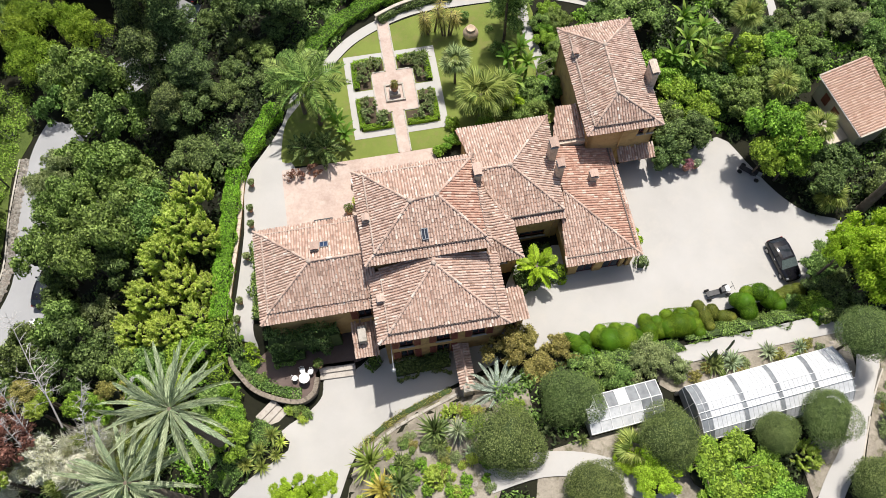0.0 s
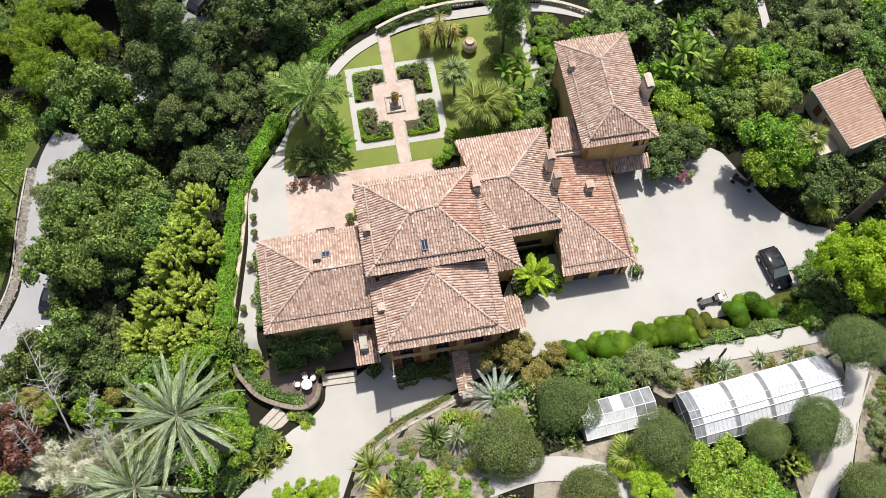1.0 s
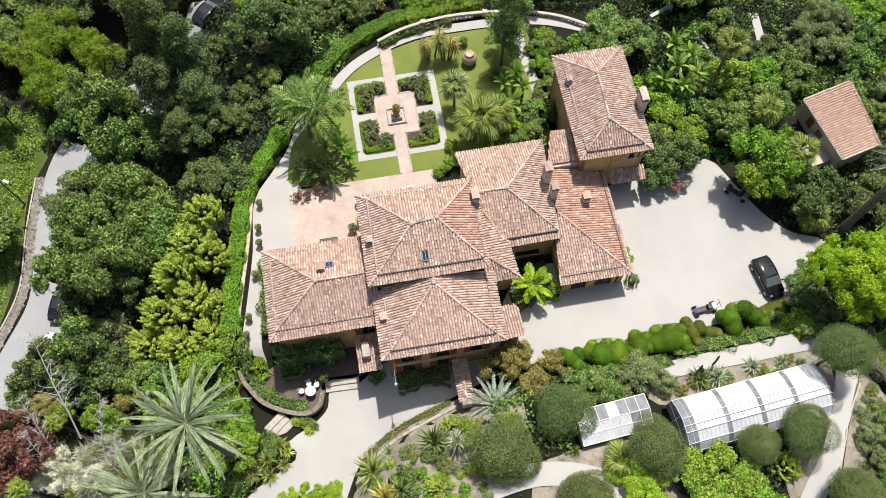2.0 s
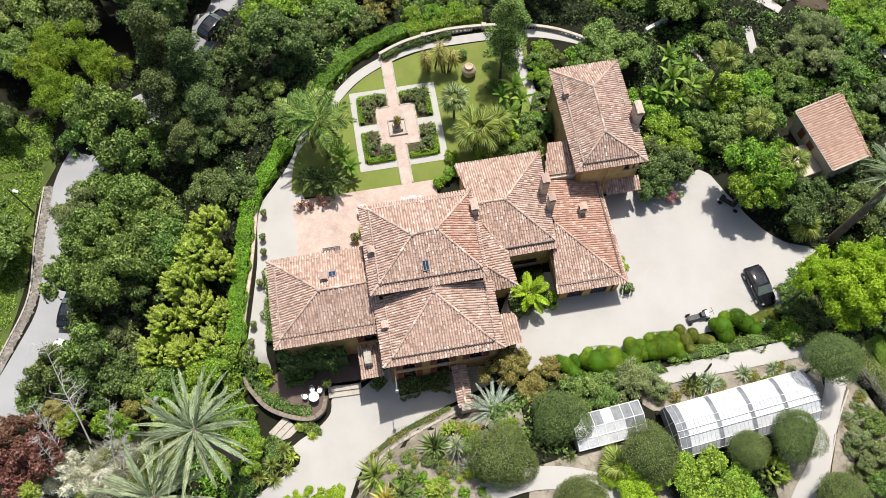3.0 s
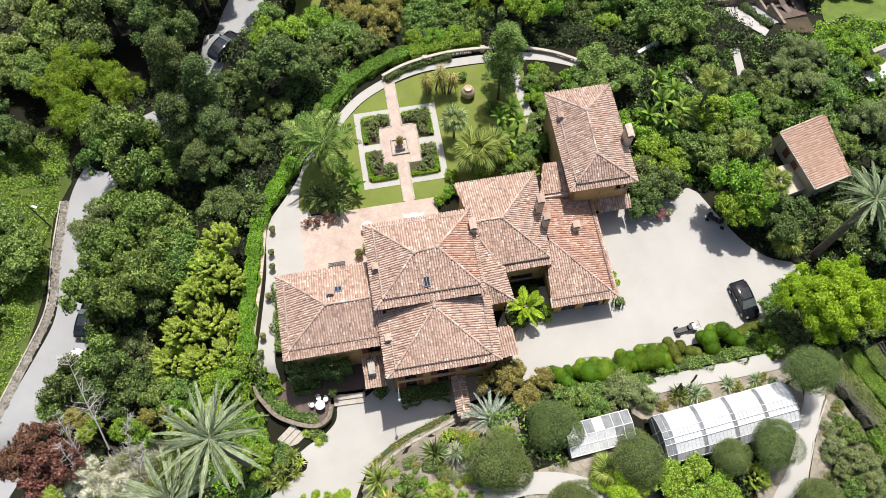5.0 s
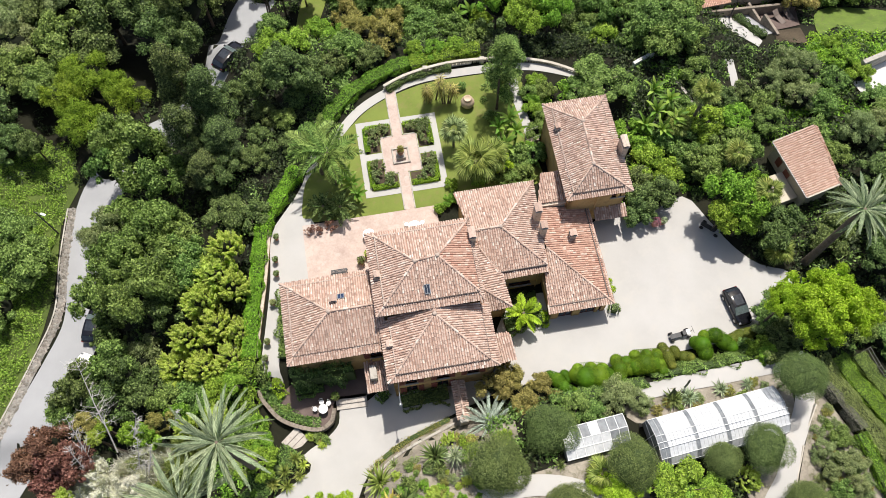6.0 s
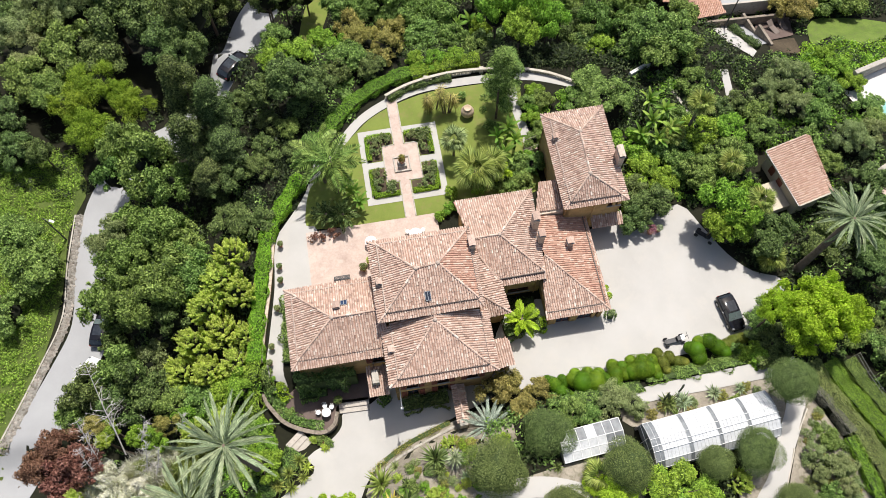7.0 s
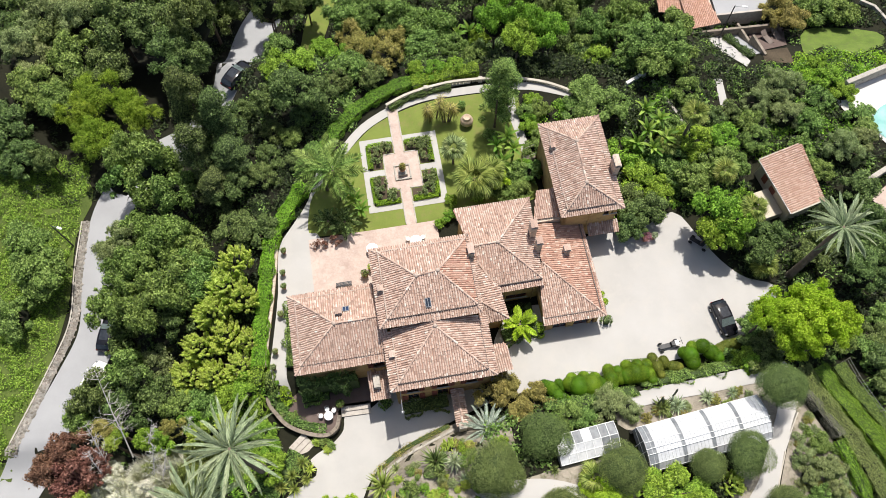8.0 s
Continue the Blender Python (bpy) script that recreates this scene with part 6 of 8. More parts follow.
def dead_tree(base, tip, seed):
    """A bare leaning pole with short swept-up branches and twigs."""
    rnd, g = random.Random(seed), Geo()
    way = Vector(tip) - Vector(base)

    def branch(p, d, ln, r, depth):
        pts, q = [p], d
        for i in range(4):
            q = (q + Vector([rnd.gauss(0, 0.03 if depth == 2 else 0.16) for _ in range(3)])).normalized()
            pts.append(pts[-1] + q * ln / 4)
        g.tube(pts, [r, r * 0.8, r * 0.62, r * 0.45, r * 0.25], 5 if depth == 2 else 3, False)
        if depth:
            for k in range(26 if depth == 2 else 7):
                f = rnd.uniform(0.2, 0.97) * 4
                b = pts[int(f)].lerp(pts[int(f) + 1], f - int(f))
                out = Vector([rnd.gauss(0, 1) for _ in range(3)])
                out = (out - out.dot(d) * d).normalized()
                branch(b, (d * 0.55 + out).normalized(), ln * rnd.uniform(0.1, 0.2) * (1.3 - f / 5) if depth == 2 else ln * rnd.uniform(0.25, 0.5), r * 0.36, depth - 1)

    z = ground_z(base[0], base[1])
    foot = Vector(base) - way.normalized() * 0.3
    g.tube([(base[0] + 0.2, base[1] - 0.3, z - 0.2), tuple((foot + Vector((base[0] + 0.2, base[1] - 0.3, z))) / 2), tuple(foot + way.normalized() * 0.4)], [0.08, 0.07, 0.06], 6, False)
    branch(foot, way.normalized(), way.length, 0.07, 2)
    at = Vector((base[0], base[1], z))
    g.v = [tuple(Vector(p) - at) for p in g.v]
    t = thing("dead_tree", pose(*at), "bare dead tree with pale grey branches", "tree", "dead trees")
    part("branch_frame", g, M["dead_wood"], t)


for i, (base, tip) in enumerate((((-27.4, 10.59, 1.0), (-28.5, 16.93, 9.0)), ((-29.09, 9.29, 1.0), (-29.79, 12.14, 7.5)), ((-29.34, 8.35, 0.5), (-29.59, 10.13, 5.5)), ((-26.11, 11.32, 1), (-24.5, 12.96, 5.5)), ((-25.09, 8.65, 1), (-24.74, 11.4, 5)), ((-24.42, 8.41, 1), (-23.21, 10.77, 4.5)), ((-23.14, 12.47, 0), (-21.83, 13.57, 3.5)))):
    dead_tree(base, tip, 120 + i)


def dry_spray(x, y, top, r, mat, count, words, seed):
    """A shrub of fine upright bare shoots."""
    rng = np.random.default_rng(seed)
    z = ground_z(x, y)
    h = top - z
    a, q = rng.uniform(0, 6.283, count), rng.random(count) ** 0.6
    foot = np.column_stack([0.8 * r * q * np.cos(a), 0.8 * r * q * np.sin(a), h * (0.85 - 0.45 * q) * rng.uniform(0.55, 1.05, count)])
    d = unit(np.column_stack([0.75 * q * np.cos(a), 0.75 * q * np.sin(a), np.full(count, 1.0)]) + 0.35 * rng.normal(size=(count, 3)))
    ln = (r * rng.uniform(0.18, 0.5, count))[:, None]
    side = unit(np.cross(d, rng.normal(size=(count, 3)))) * 0.03
    v = np.stack([foot - side, foot + side, foot + d * ln + side * 0.3, foot + d * ln - side * 0.3], 1).reshape(-1, 3)
    t = thing("dry_shrub", pose(x, y, z), words, "shrub", "dry pale shrubs")
    part("foliage", quads_mesh("foliage", v, np.arange(4 * count).reshape(count, 4), M[mat]), None, t)
    part("stem", Geo().tube([(0, 0, -0.1), (0.05, 0, h * 0.4), (0, 0.05, h * 0.7)], [0.09, 0.07, 0.05], 6), M["bark"], t)


for i, (x, y, top, r) in enumerate(((-26.6, 9.2, 4.2, 2.1), (-25.0, 10.2, 4.0, 1.7), (-28.0, 8.0, 4.0, 2.1), (-24.6, 8.4, 4.0, 1.8), (-26.2, 7.0, 4.0, 2.0), (-23.6, 9.6, 3.6, 1.5))):
    dry_spray(x, y, top, r, "leaf_straw", 3600, "dry pale shrub of fine bare shoots", 140 + i)
for i, (x, y, top, r) in enumerate(((-23.2, 7.2, 3.6, 1.7), (-21.6, 8.4, 3.0, 1.5), (-27.4, 6.4, 3.4, 1.6), (-25.6, 9.4, 4.5, 1.6), (-22.6, 9.2, 3.4, 1.4), (-22.4, 11.2, 2.6, 1.3), (-20.2, 11.6, 2.0, 1.2))):
    dry_spray(x, y, top, r, "leaf_golden_green", 3600, "feathery yellow-green shrub of fine shoots", 150 + i)


# ---- hedges and low planting ----
def hedge(points, width, height, mat, words, name="hedge", cat="hedge", density=190, leaf=0.16, lumps=0.12, base=None):
    """A hedge along points: a solid core under a skin of leaves."""
    rng = np.random.default_rng(int(abs(points[0][0]) * 50 + abs(points[-1][1]) * 70))
    pts = [np.array(p, float) for p in points]
    seg = [np.linalg.norm(b - a) for a, b in zip(pts, pts[1:])]
    total, acc = sum(seg), np.concatenate([[0], np.cumsum(seg)])
    n = int(total * (width + 2 * height) * density)
    s = rng.uniform(0, total, n)
    x, y = np.interp(s, acc, [p[0] for p in pts]), np.interp(s, acc, [p[1] for p in pts])
    k = np.clip(np.searchsorted(acc, s) - 1, 0, len(seg) - 1)
    dirs = np.array([(b - a) / max(1e-6, l) for a, b, l in zip(pts, pts[1:], seg)])[k]
    side = np.column_stack([-dirs[:, 1], dirs[:, 0]])
    w = rng.uniform(-(width / 2 + height), width / 2 + height, n)
    top = np.abs(w) < width / 2
    off = np.where(top, w, np.sign(w) * width / 2)
    up = np.where(top, height, height - (np.abs(w) - width / 2))
    wave = lumps * (np.sin(s * 2.1) + np.sin(s * 4.7 + 1) * 0.6) + rng.normal(0, leaf * 0.3, n)
    off = off + np.where(top, 0, np.sign(w) * wave)
    up = up + np.where(top, wave, 0)
    gz = np.array([ground_z(a, b) for a, b in zip(x + side[:, 0] * off, y + side[:, 1] * off)]) if base is None else base
    pos = np.column_stack([x + side[:, 0] * off, y + side[:, 1] * off, gz + up])
    nrm = np.column_stack([side[:, 0] * np.where(top, 0, np.sign(w)), side[:, 1] * np.where(top, 0, np.sign(w)), np.where(top, 1.0, 0.3)])
    h = thing(name, pose(0, 0, 0), words, cat)
    part("leaves", leaves_at(rng, pos, nrm, leaf, leaf * 0.6, M[mat], "leaves"), None, h)
    fine = [p for a, b in zip(points, points[1:]) for p in [(a[0] + (b[0] - a[0]) * i / 4, a[1] + (b[1] - a[1]) * i / 4) for i in range(4)]] + [points[-1]]
    out = ribbon(fine, width * 0.76)
    m = len(out) // 2
    vs, fs = [], []
    for i in range(m):
        for p, top in ((out[i], 0), (out[i], 1), (out[2 * m - 1 - i], 1), (out[2 * m - 1 - i], 0)):
            vs.append((p[0], p[1], (ground_z(*p) if base is None else base) + (height * 0.7 if top else -0.1)))
    for i in range(m - 1):
        fs += [(4 * i + k, 4 * i + (k + 1) % 4, 4 * i + 4 + (k + 1) % 4, 4 * i + 4 + k) for k in range(4)]
    g = Geo().add(vs, fs + [(3, 2, 1, 0), (4 * m - 4, 4 * m - 3, 4 * m - 2, 4 * m - 1)])
    # dense hedges take the near-black core that paints shade between leaves
    part("twig_core", g, M["clipped_core"] if density < 500 else M["gap_shade"], h)
    return h


hedge(smooth_line([(-16.9, 18.5), (-17.1, 23), (-17.0, 27), (-16.9, 31), (-15.6, 34.2), (-14.0, 37.5)], 3), 1.25, 1.2, "leaf_creeper", "bright green creeper hedge along the west wall", density=260, leaf=0.14)
hedge(smooth_line([(-13.0, 40.4), (-11.3, 43.5), (-9.0, 46.5), (-5.6, 49.0), (-1.8, 50.6)], 3), 1.3, 0.9, "leaf_hedge", "clipped green hedge around the lawn", density=230, leaf=0.14)
hedge(smooth_line([(-3.2, 49.6), (0.5, 50.8), (4.0, 51.4)], 3), 1.2, 1.0, "leaf_bright", "bright green hedge outside the balustrade")
hedge([(31.7, 17.6), (34.8, 9.9), (38.0, 2.0)], 1.5, 1.1, "leaf_hedge_pale", "tall clipped grey-green hedge down the slope", density=520, leaf=0.09)
hedge([(33.3, 17.6), (36.5, 11.0), (40.5, 2.8)], 1.4, 1.0, "leaf_hedge", "clipped bright green hedge down the slope", density=480, leaf=0.095)
hedge([(35.1, 17.8), (37.5, 12.5), (41.4, 4.0)], 1.2, 0.9, "leaf_mid", "loosely clipped green hedge down the slope", density=480, leaf=0.095)
hedge([(31.5, 15.2), (32.2, 14.3), (33.4, 11.3)], 0.65, 1.2, "leaf_dry_hedge", "narrow grey dried-out clipped hedge beside the bed", density=520, leaf=0.08)
hedge([(33.3, 11.0), (33.9, 9.0), (34.8, 5.6)], 0.9, 0.9, "leaf_bright", "bright green hedge along a bed", density=320, leaf=0.11)
hedge(smooth_line([(17.0, 16.9), (21, 17.7), (25.5, 18.4), (29, 18.8)], 3), 0.6, 0.45, "leaf_mid", "trailing green plants along the bank wall", lumps=0.1)
hedge([(27.2, 17.6), (29.3, 18.0)], 0.9, 1.1, "leaf_clipped", "short clipped hedge beside the walk")
hedge(smooth_line([(-6.4, 9.0), (-3.9, 11.1), (0.6, 13.4)], 3), 0.55, 0.16, "leaf_brown", "low mossy olive edging plants along the drive", leaf=0.1, density=260)
hedge(smooth_line([(-15.7, 16.6), (-15.3, 15.3), (-14.1, 14.2), (-12.5, 13.5), (-10.7, 13.2)], 3), 0.85, 0.45, "leaf_mid", "low flowering planting inside the terrace wall", lumps=0.12)
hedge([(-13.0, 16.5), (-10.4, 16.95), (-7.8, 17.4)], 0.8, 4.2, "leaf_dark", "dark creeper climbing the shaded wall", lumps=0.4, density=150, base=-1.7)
hedge([(-13.0, 15.9), (-10.6, 16.3)], 0.9, 1.0, "leaf_mid", "shaded green plants at the wall foot", lumps=0.3, base=-1.6)
hedge([(-3.6, 14.9), (0.5, 15.6)], 1.3, 1.0, "leaf_dark", "dark shrubs against the front wall", lumps=0.3)
hedge(smooth_line([(-16.9, 18.7), (-17.3, 16.4), (-17.0, 14.4), (-15.8, 12.6)], 3), 1.2, 0.9, "leaf_bright", "loose green planting below the terrace wall", lumps=0.3)
hedge([(-12.9, 10.9), (-13.7, 9.6), (-15.0, 8.0), (-16.4, 6.4)], 2.0, 0.4, "leaf_mid", "low green planting beside the drive", lumps=0.25)
hedge([(-16.1, 18.0), (-15.7, 16.2)], 0.6, 0.7, "leaf_mid", "green shrubs along the terrace wall", lumps=0.25)
hedge([(-14.9, 16.4), (-14.2, 15.4)], 0.8, 0.6, "leaf_lime", "yellow-green shrubs at the end of the walk", lumps=0.25)
hedge([(-14.6, 24.9), (-14.1, 18.6)], 0.7, 0.9, "leaf_mid", "green shrubs along the west wall", lumps=0.3)
hedge([(5.7, 21.4), (7.6, 22.0), (9.0, 22.3)], 1.5, 1.0, "leaf_dark", "dark green shrubs in the courtyard recess", lumps=0.3)
hedge([(8.9, 21.9), (9.5, 22.0)], 0.9, 1.0, "leaf_lime", "yellow-green shrub in the courtyard recess", lumps=0.25)
# planting added in shade-dark leaves so the recess floor reads as deep shade
hedge([(6.2, 23.5), (8.6, 24.1)], 1.6, 0.5, "leaf_in_shade", "plants coloured dark for the shade at the back of the recess", lumps=0.2)
hedge([(15.5, 22.6), (15.6, 23.3)], 0.6, 0.9, "leaf_olive", "pale grey shrub at the wing corner", lumps=0.2)
hedge([(-5.6, 15.9), (-5.0, 15.2)], 0.8, 0.9, "leaf_mid", "green shrub beside the steps", lumps=0.2)


def topiary(strokes, words, mat="leaf_topiary"):
    """Clipped bushes grown together: smooth rolls along strokes of (x, y, height, radius)."""
    rng = np.random.default_rng(int(strokes[0][0][0] * 100))
    t = thing("topiary", pose(0, 0, 0), words, "hedge", "topiary bushes")
    c, r = [], []
    for stroke in strokes:
        line = [(x, y, ground_z(x, y) + h, q) for x, y, h, q in stroke]
        for p, q in zip(line, line[1:] or line):
            for k in range(5):
                c.append([p[j] + (q[j] - p[j]) * k / 5 for j in range(3)]), r.append(p[3] + (q[3] - p[3]) * k / 5)
        c.append(line[-1][:3]), r.append(line[-1][3])
        for p in line:
            q = p[3] * 0.95
            part("bush", Geo().lathe([(max(0.02, q * math.sin(math.pi * i / 9)), -q * math.cos(math.pi * i / 9)) for i in range(10)], 14, p[:3]), M[mat], t, smooth=True)
    c, r = np.array(c), np.array(r)
    pos, d = lobed_points(rng, c, r, 9000 * len(strokes), 0.012)
    far = np.ones(len(pos), bool)
    for p, q in zip(c, r):
        far &= np.linalg.norm(pos - p, axis=1) > q * 0.9
    part("leaves", leaves_at(rng, pos[far], d[far], 0.075, 0.034, M[mat], "leaves", 0.3), None, t)


word = "rounded clipped topiary bushes in velvety green"
topiary([[(9.3, 16.7, 0.8, 0.5), (9.9, 16.3, 0.9, 0.65), (10.4, 15.5, 0.8, 0.55), (11.3, 15.3, 0.5, 0.22)], [(10.6, 16.8, 0.8, 0.45), (10.9, 16.5, 0.6, 0.5)]], word)
topiary([[(11.6, 16.7, 0.9, 0.75), (12.4, 16.4, 1.1, 1.0), (13.5, 16.5, 1.1, 1.05), (14.3, 16.6, 0.8, 0.8)], [(11.8, 17.2, 0.9, 0.6), (12.9, 17.2, 1.0, 0.7), (13.9, 17.2, 0.9, 0.65)]], word)
topiary([[(15.2, 18.0, 0.9, 0.6), (15.4, 17.2, 1.0, 0.75), (15.4, 16.4, 0.7, 0.55)], [(16.0, 17.8, 1.0, 0.6), (16.2, 17.2, 0.9, 0.65)]], word)
topiary([[(16.8, 17.4, 1.0, 0.8), (17.6, 17.6, 1.1, 0.95), (18.3, 17.6, 1.0, 0.85)], [(18.6, 18.3, 1.1, 0.5), (18.9, 17.6, 1.1, 0.55), (19.1, 16.9, 0.7, 0.45)], [(16.9, 18.4, 0.8, 0.6), (17.9, 18.4, 0.9, 0.65), (18.8, 18.5, 0.9, 0.6)]], word)
topiary([[(19.3, 19.1, 1.0, 0.5), (19.7, 18.3, 1.0, 0.52), (20.0, 17.5, 0.7, 0.4)], [(20.4, 18.9, 0.7, 0.5), (20.5, 18.6, 0.6, 0.5)]], "clipped topiary bushes with browned sides", "leaf_topiary_brown")
topiary([[(22.3, 19.6, 0.9, 0.6), (22.8, 19.3, 1.2, 0.8), (23.0, 18.5, 0.9, 0.7)], [(23.1, 20.1, 1.1, 0.6), (24.0, 20.1, 1.3, 0.75), (24.8, 19.6, 1.0, 0.75), (25.4, 19.1, 0.7, 0.6)]], word)
topiary([[(25.7, 19.9, 0.7, 0.6), (26.4, 20.2, 0.7, 0.65), (27.3, 20.5, 0.6, 0.6)], [(21.2, 18.4, 0.5, 0.55), (21.8, 18.3, 0.4, 0.5)]], "clipped topiary bushes with browned sides", "leaf_topiary_brown")
hedge(smooth_line([(9, 14.6), (13, 15.0), (17.5, 16.0)], 3), 1.4, 0.5, "leaf_mid", "green bank planting under the topiary", lumps=0.3)
hedge(smooth_line([(18, 16.9), (22.5, 17.4), (28, 18.6)], 3), 1.3, 0.5, "leaf_mid", "green bank planting under the topiary", lumps=0.3)


# ---- formal garden ----
def bed_at(name, u0, u1, v0, v1, material, lift, label, cat):
    return drape(name, local_rect(u0, u1, v0, v1), material, lift, label, cat, spacing=1.2)


bed_at("garden_walk", -1.5, 6.6, 35.2, 35.85, M["gravel"], 0.05, "pale gravel walk round the rose beds", "path")
bed_at("garden_walk", -1.5, 6.6, 43.05, 43.7, M["gravel"], 0.05, "pale gravel walk round the rose beds", "path")
bed_at("garden_walk", -1.5, -0.85, 35.85, 43.05, M["gravel"], 0.05, "pale gravel walk round the rose beds", "path")
bed_at("garden_walk", 5.95, 6.6, 35.85, 43.05, M["gravel"], 0.05, "pale gravel walk round the rose beds", "path")
bed_at("garden_walk", -0.85, 0.8, 39.25, 39.95, M["gravel"], 0.05, "pale gravel walk between the rose beds", "path")
bed_at("garden_walk", 4.3, 5.95, 39.25, 39.95, M["gravel"], 0.05, "pale gravel walk between the rose beds", "path")
bed_at("brick_walk", 2.05, 2.95, 33.35, 37.5, M["paving"], 0.07, "pink brick garden walk with pale edging", "path")
bed_at("brick_walk", 2.05, 2.95, 41.6, 47.2, M["paving"], 0.07, "pink brick garden walk with pale edging", "path")
bed_at("brick_square", 0.8, 4.3, 37.5, 41.6, M["paving"], 0.075, "square of worn pink brick round the fountain", "paving")


def edging(u0, u1, v0, v1):
    e = thing("stone_edging", pose(0, 0, 0, 0, 0, TURN), "pale stone edging of a garden walk", "edging", "walk edgings")
    n = max(1, int(max(u1 - u0, v1 - v0) / 0.6))
    for i in range(n):
        if u1 - u0 > v1 - v0:
            g = Geo().box(u0 + (u1 - u0) * i / n + 0.006, u0 + (u1 - u0) * (i + 1) / n - 0.006, v0, v1, 0, 0.11, 0.012)
        else:
            g = Geo().box(u0, u1, v0 + (v1 - v0) * i / n + 0.006, v0 + (v1 - v0) * (i + 1) / n - 0.006, 0, 0.11, 0.012)
        part("stone", g, M["stone"], e)


M["cactus"] = surface("cactus_skin", (0.03, 0.05, 0.025), (0.075, 0.105, 0.055), 20, 3, 0.6, 0.01)
M["stone_light"] = surface("light_stone", (0.36, 0.325, 0.27), (0.55, 0.51, 0.44), 12, 1.5, 0.9, 0.01)
for uu in (1.93, 2.95):
    edging(uu, uu + 0.12, 33.4, 37.4), edging(uu, uu + 0.12, 41.7, 47.1)
for a in ((0.68, 0.8, 37.5, 41.6), (4.3, 4.42, 37.5, 41.6)):
    edging(*a)
for a in ((0.8, 1.93, 37.38, 37.5), (3.07, 4.3, 37.38, 37.5), (0.8, 1.93, 41.6, 41.72), (3.07, 4.3, 41.6, 41.72)):
    edging(*a)

BEDS = {"sw": ([(-0.8, 35.95), (1.85, 35.95), (1.85, 37.3), (0.6, 37.3), (0.6, 39.15), (-0.8, 39.15)], [(-0.68, 39.05), (-0.68, 36.1), (1.8, 36.1)]),
        "se": ([(3.15, 35.95), (5.85, 35.95), (5.85, 39.15), (4.5, 39.15), (4.5, 37.3), (3.15, 37.3)], [(3.2, 36.1), (5.72, 36.1), (5.72, 39.05)]),
        "ne": ([(4.5, 40.05), (5.85, 40.05), (5.85, 42.95), (3.15, 42.95), (3.15, 41.8), (4.5, 41.8)], [(5.72, 40.1), (5.72, 42.8), (3.2, 42.8)]),
        "nw": ([(-0.8, 40.05), (0.6, 40.05), (0.6, 41.8), (1.85, 41.8), (1.85, 42.95), (-0.8, 42.95)], [(-0.68, 40.1), (-0.68, 42.8), (1.8, 42.8)])}
rose = random.Random(5)
for q, (outline, line) in BEDS.items():
    drape("rose_bed", [placed(*p) for p in outline], M["soil"], 0.045, "dark soil bed planted with roses", "flower bed", spacing=0.7)
    hedge([placed(*p) for p in line], 0.46, 0.4, "leaf_creeper", "low clipped box edging of a rose bed", "box_edging", "hedge", 900, 0.07, 0.02)
    us, vs = [p[0] for p in outline], [p[1] for p in outline]
    n = 0
    while n < 22:
        u, v = rose.uniform(min(us) + 0.35, max(us) - 0.3), rose.uniform(min(vs) + 0.35, max(vs) - 0.3)
        if inside(outline, u, v):
            x, y = placed(u, v)
            r = rose.uniform(0.26, 0.42)
            grove("rose_bush" if "rose_bush" in SPECIES else "green", [(x, y, 0.3 + r * 1.3, r)])
            n += 1

fountain = thing("fountain", pose(*placed(2.5, 39.35), 0.07, 0, 0, TURN), "square stone fountain basin with a planted urn", "fountain")
for a in ((-0.85, 0.85, -0.95, -0.8), (-0.85, 0.85, 0.65, 0.8), (-0.85, -0.7, -0.8, 0.65), (0.7, 0.85, -0.8, 0.65)):
    part("rim", Geo().box(*a, 0, 0.2, 0.02), M["stone"], fountain)
part("basin_floor", Geo().box(-0.7, 0.7, -0.8, 0.65, 0, 0.03), M["paving"], fountain)
part("pedestal", Geo().box(-0.45, 0.45, -0.55, 0.35, 0.03, 0.4, 0.03), M["stone"], fountain)
part("urn", Geo().lathe([(0.16, 0.4), (0.12, 0.5), (0.3, 0.72), (0.36, 0.95), (0.33, 0.97), (0.3, 0.9)], 16, (0, -0.1, 0)), M["terracotta"], fountain)
rng = np.random.default_rng(9)
pp, dd = lobed_points(rng, np.array([[0, -0.1, 1.15], [0.1, 0, 1.35], [-0.08, -0.1, 1.6]]), np.array([0.3, 0.25, 0.2]), 500)
part("plant", leaves_at(rng, pp, dd, 0.16, 0.05, M["leaf_brown"], "plant"), None, fountain)

# balustrade along the curved walk
bal = tagged(new("balustrade"), "pale stone balustrade closing the garden", "balustrade", kind="structure")
line = smooth_line([(-5.9, 46.9), (-3.9, 48.15), (-1.7, 49.05), (1, 49.8), (4.2, 50.2), (7, 50.3), (9.4, 50.1), (11.6, 49.6), (14.0, 48.6)], 8)
BAL = Geo().lathe([(0.07, 0.18), (0.05, 0.24), (0.095, 0.4), (0.05, 0.6), (0.07, 0.68)], 8).mesh("baluster", M["stone_light"], True)
for (ax, ay), (bx, by) in zip(line, line[1:]):
    d = math.hypot(bx - ax, by - ay)
    ang = math.degrees(math.atan2(by - ay, bx - ax))
    m = pose(ax, ay, 0, 0, 0, ang)
    p = part("plinth", Geo().box(0, d, -0.14, 0.14, -0.4, 0.18), M["stone_light"], bal)
    p.matrix_local = m
    p = part("hand_rail", Geo().box(0, d + 0.01, -0.15, 0.15, 0.68, 0.82, 0.02), M["stone_light"], bal)
    p.matrix_local = m
    k = 0.12
    while k < d:
        b = part("baluster", BAL, None, bal)
        b.matrix_local = m @ pose(k, 0, 0)
        k += 0.24
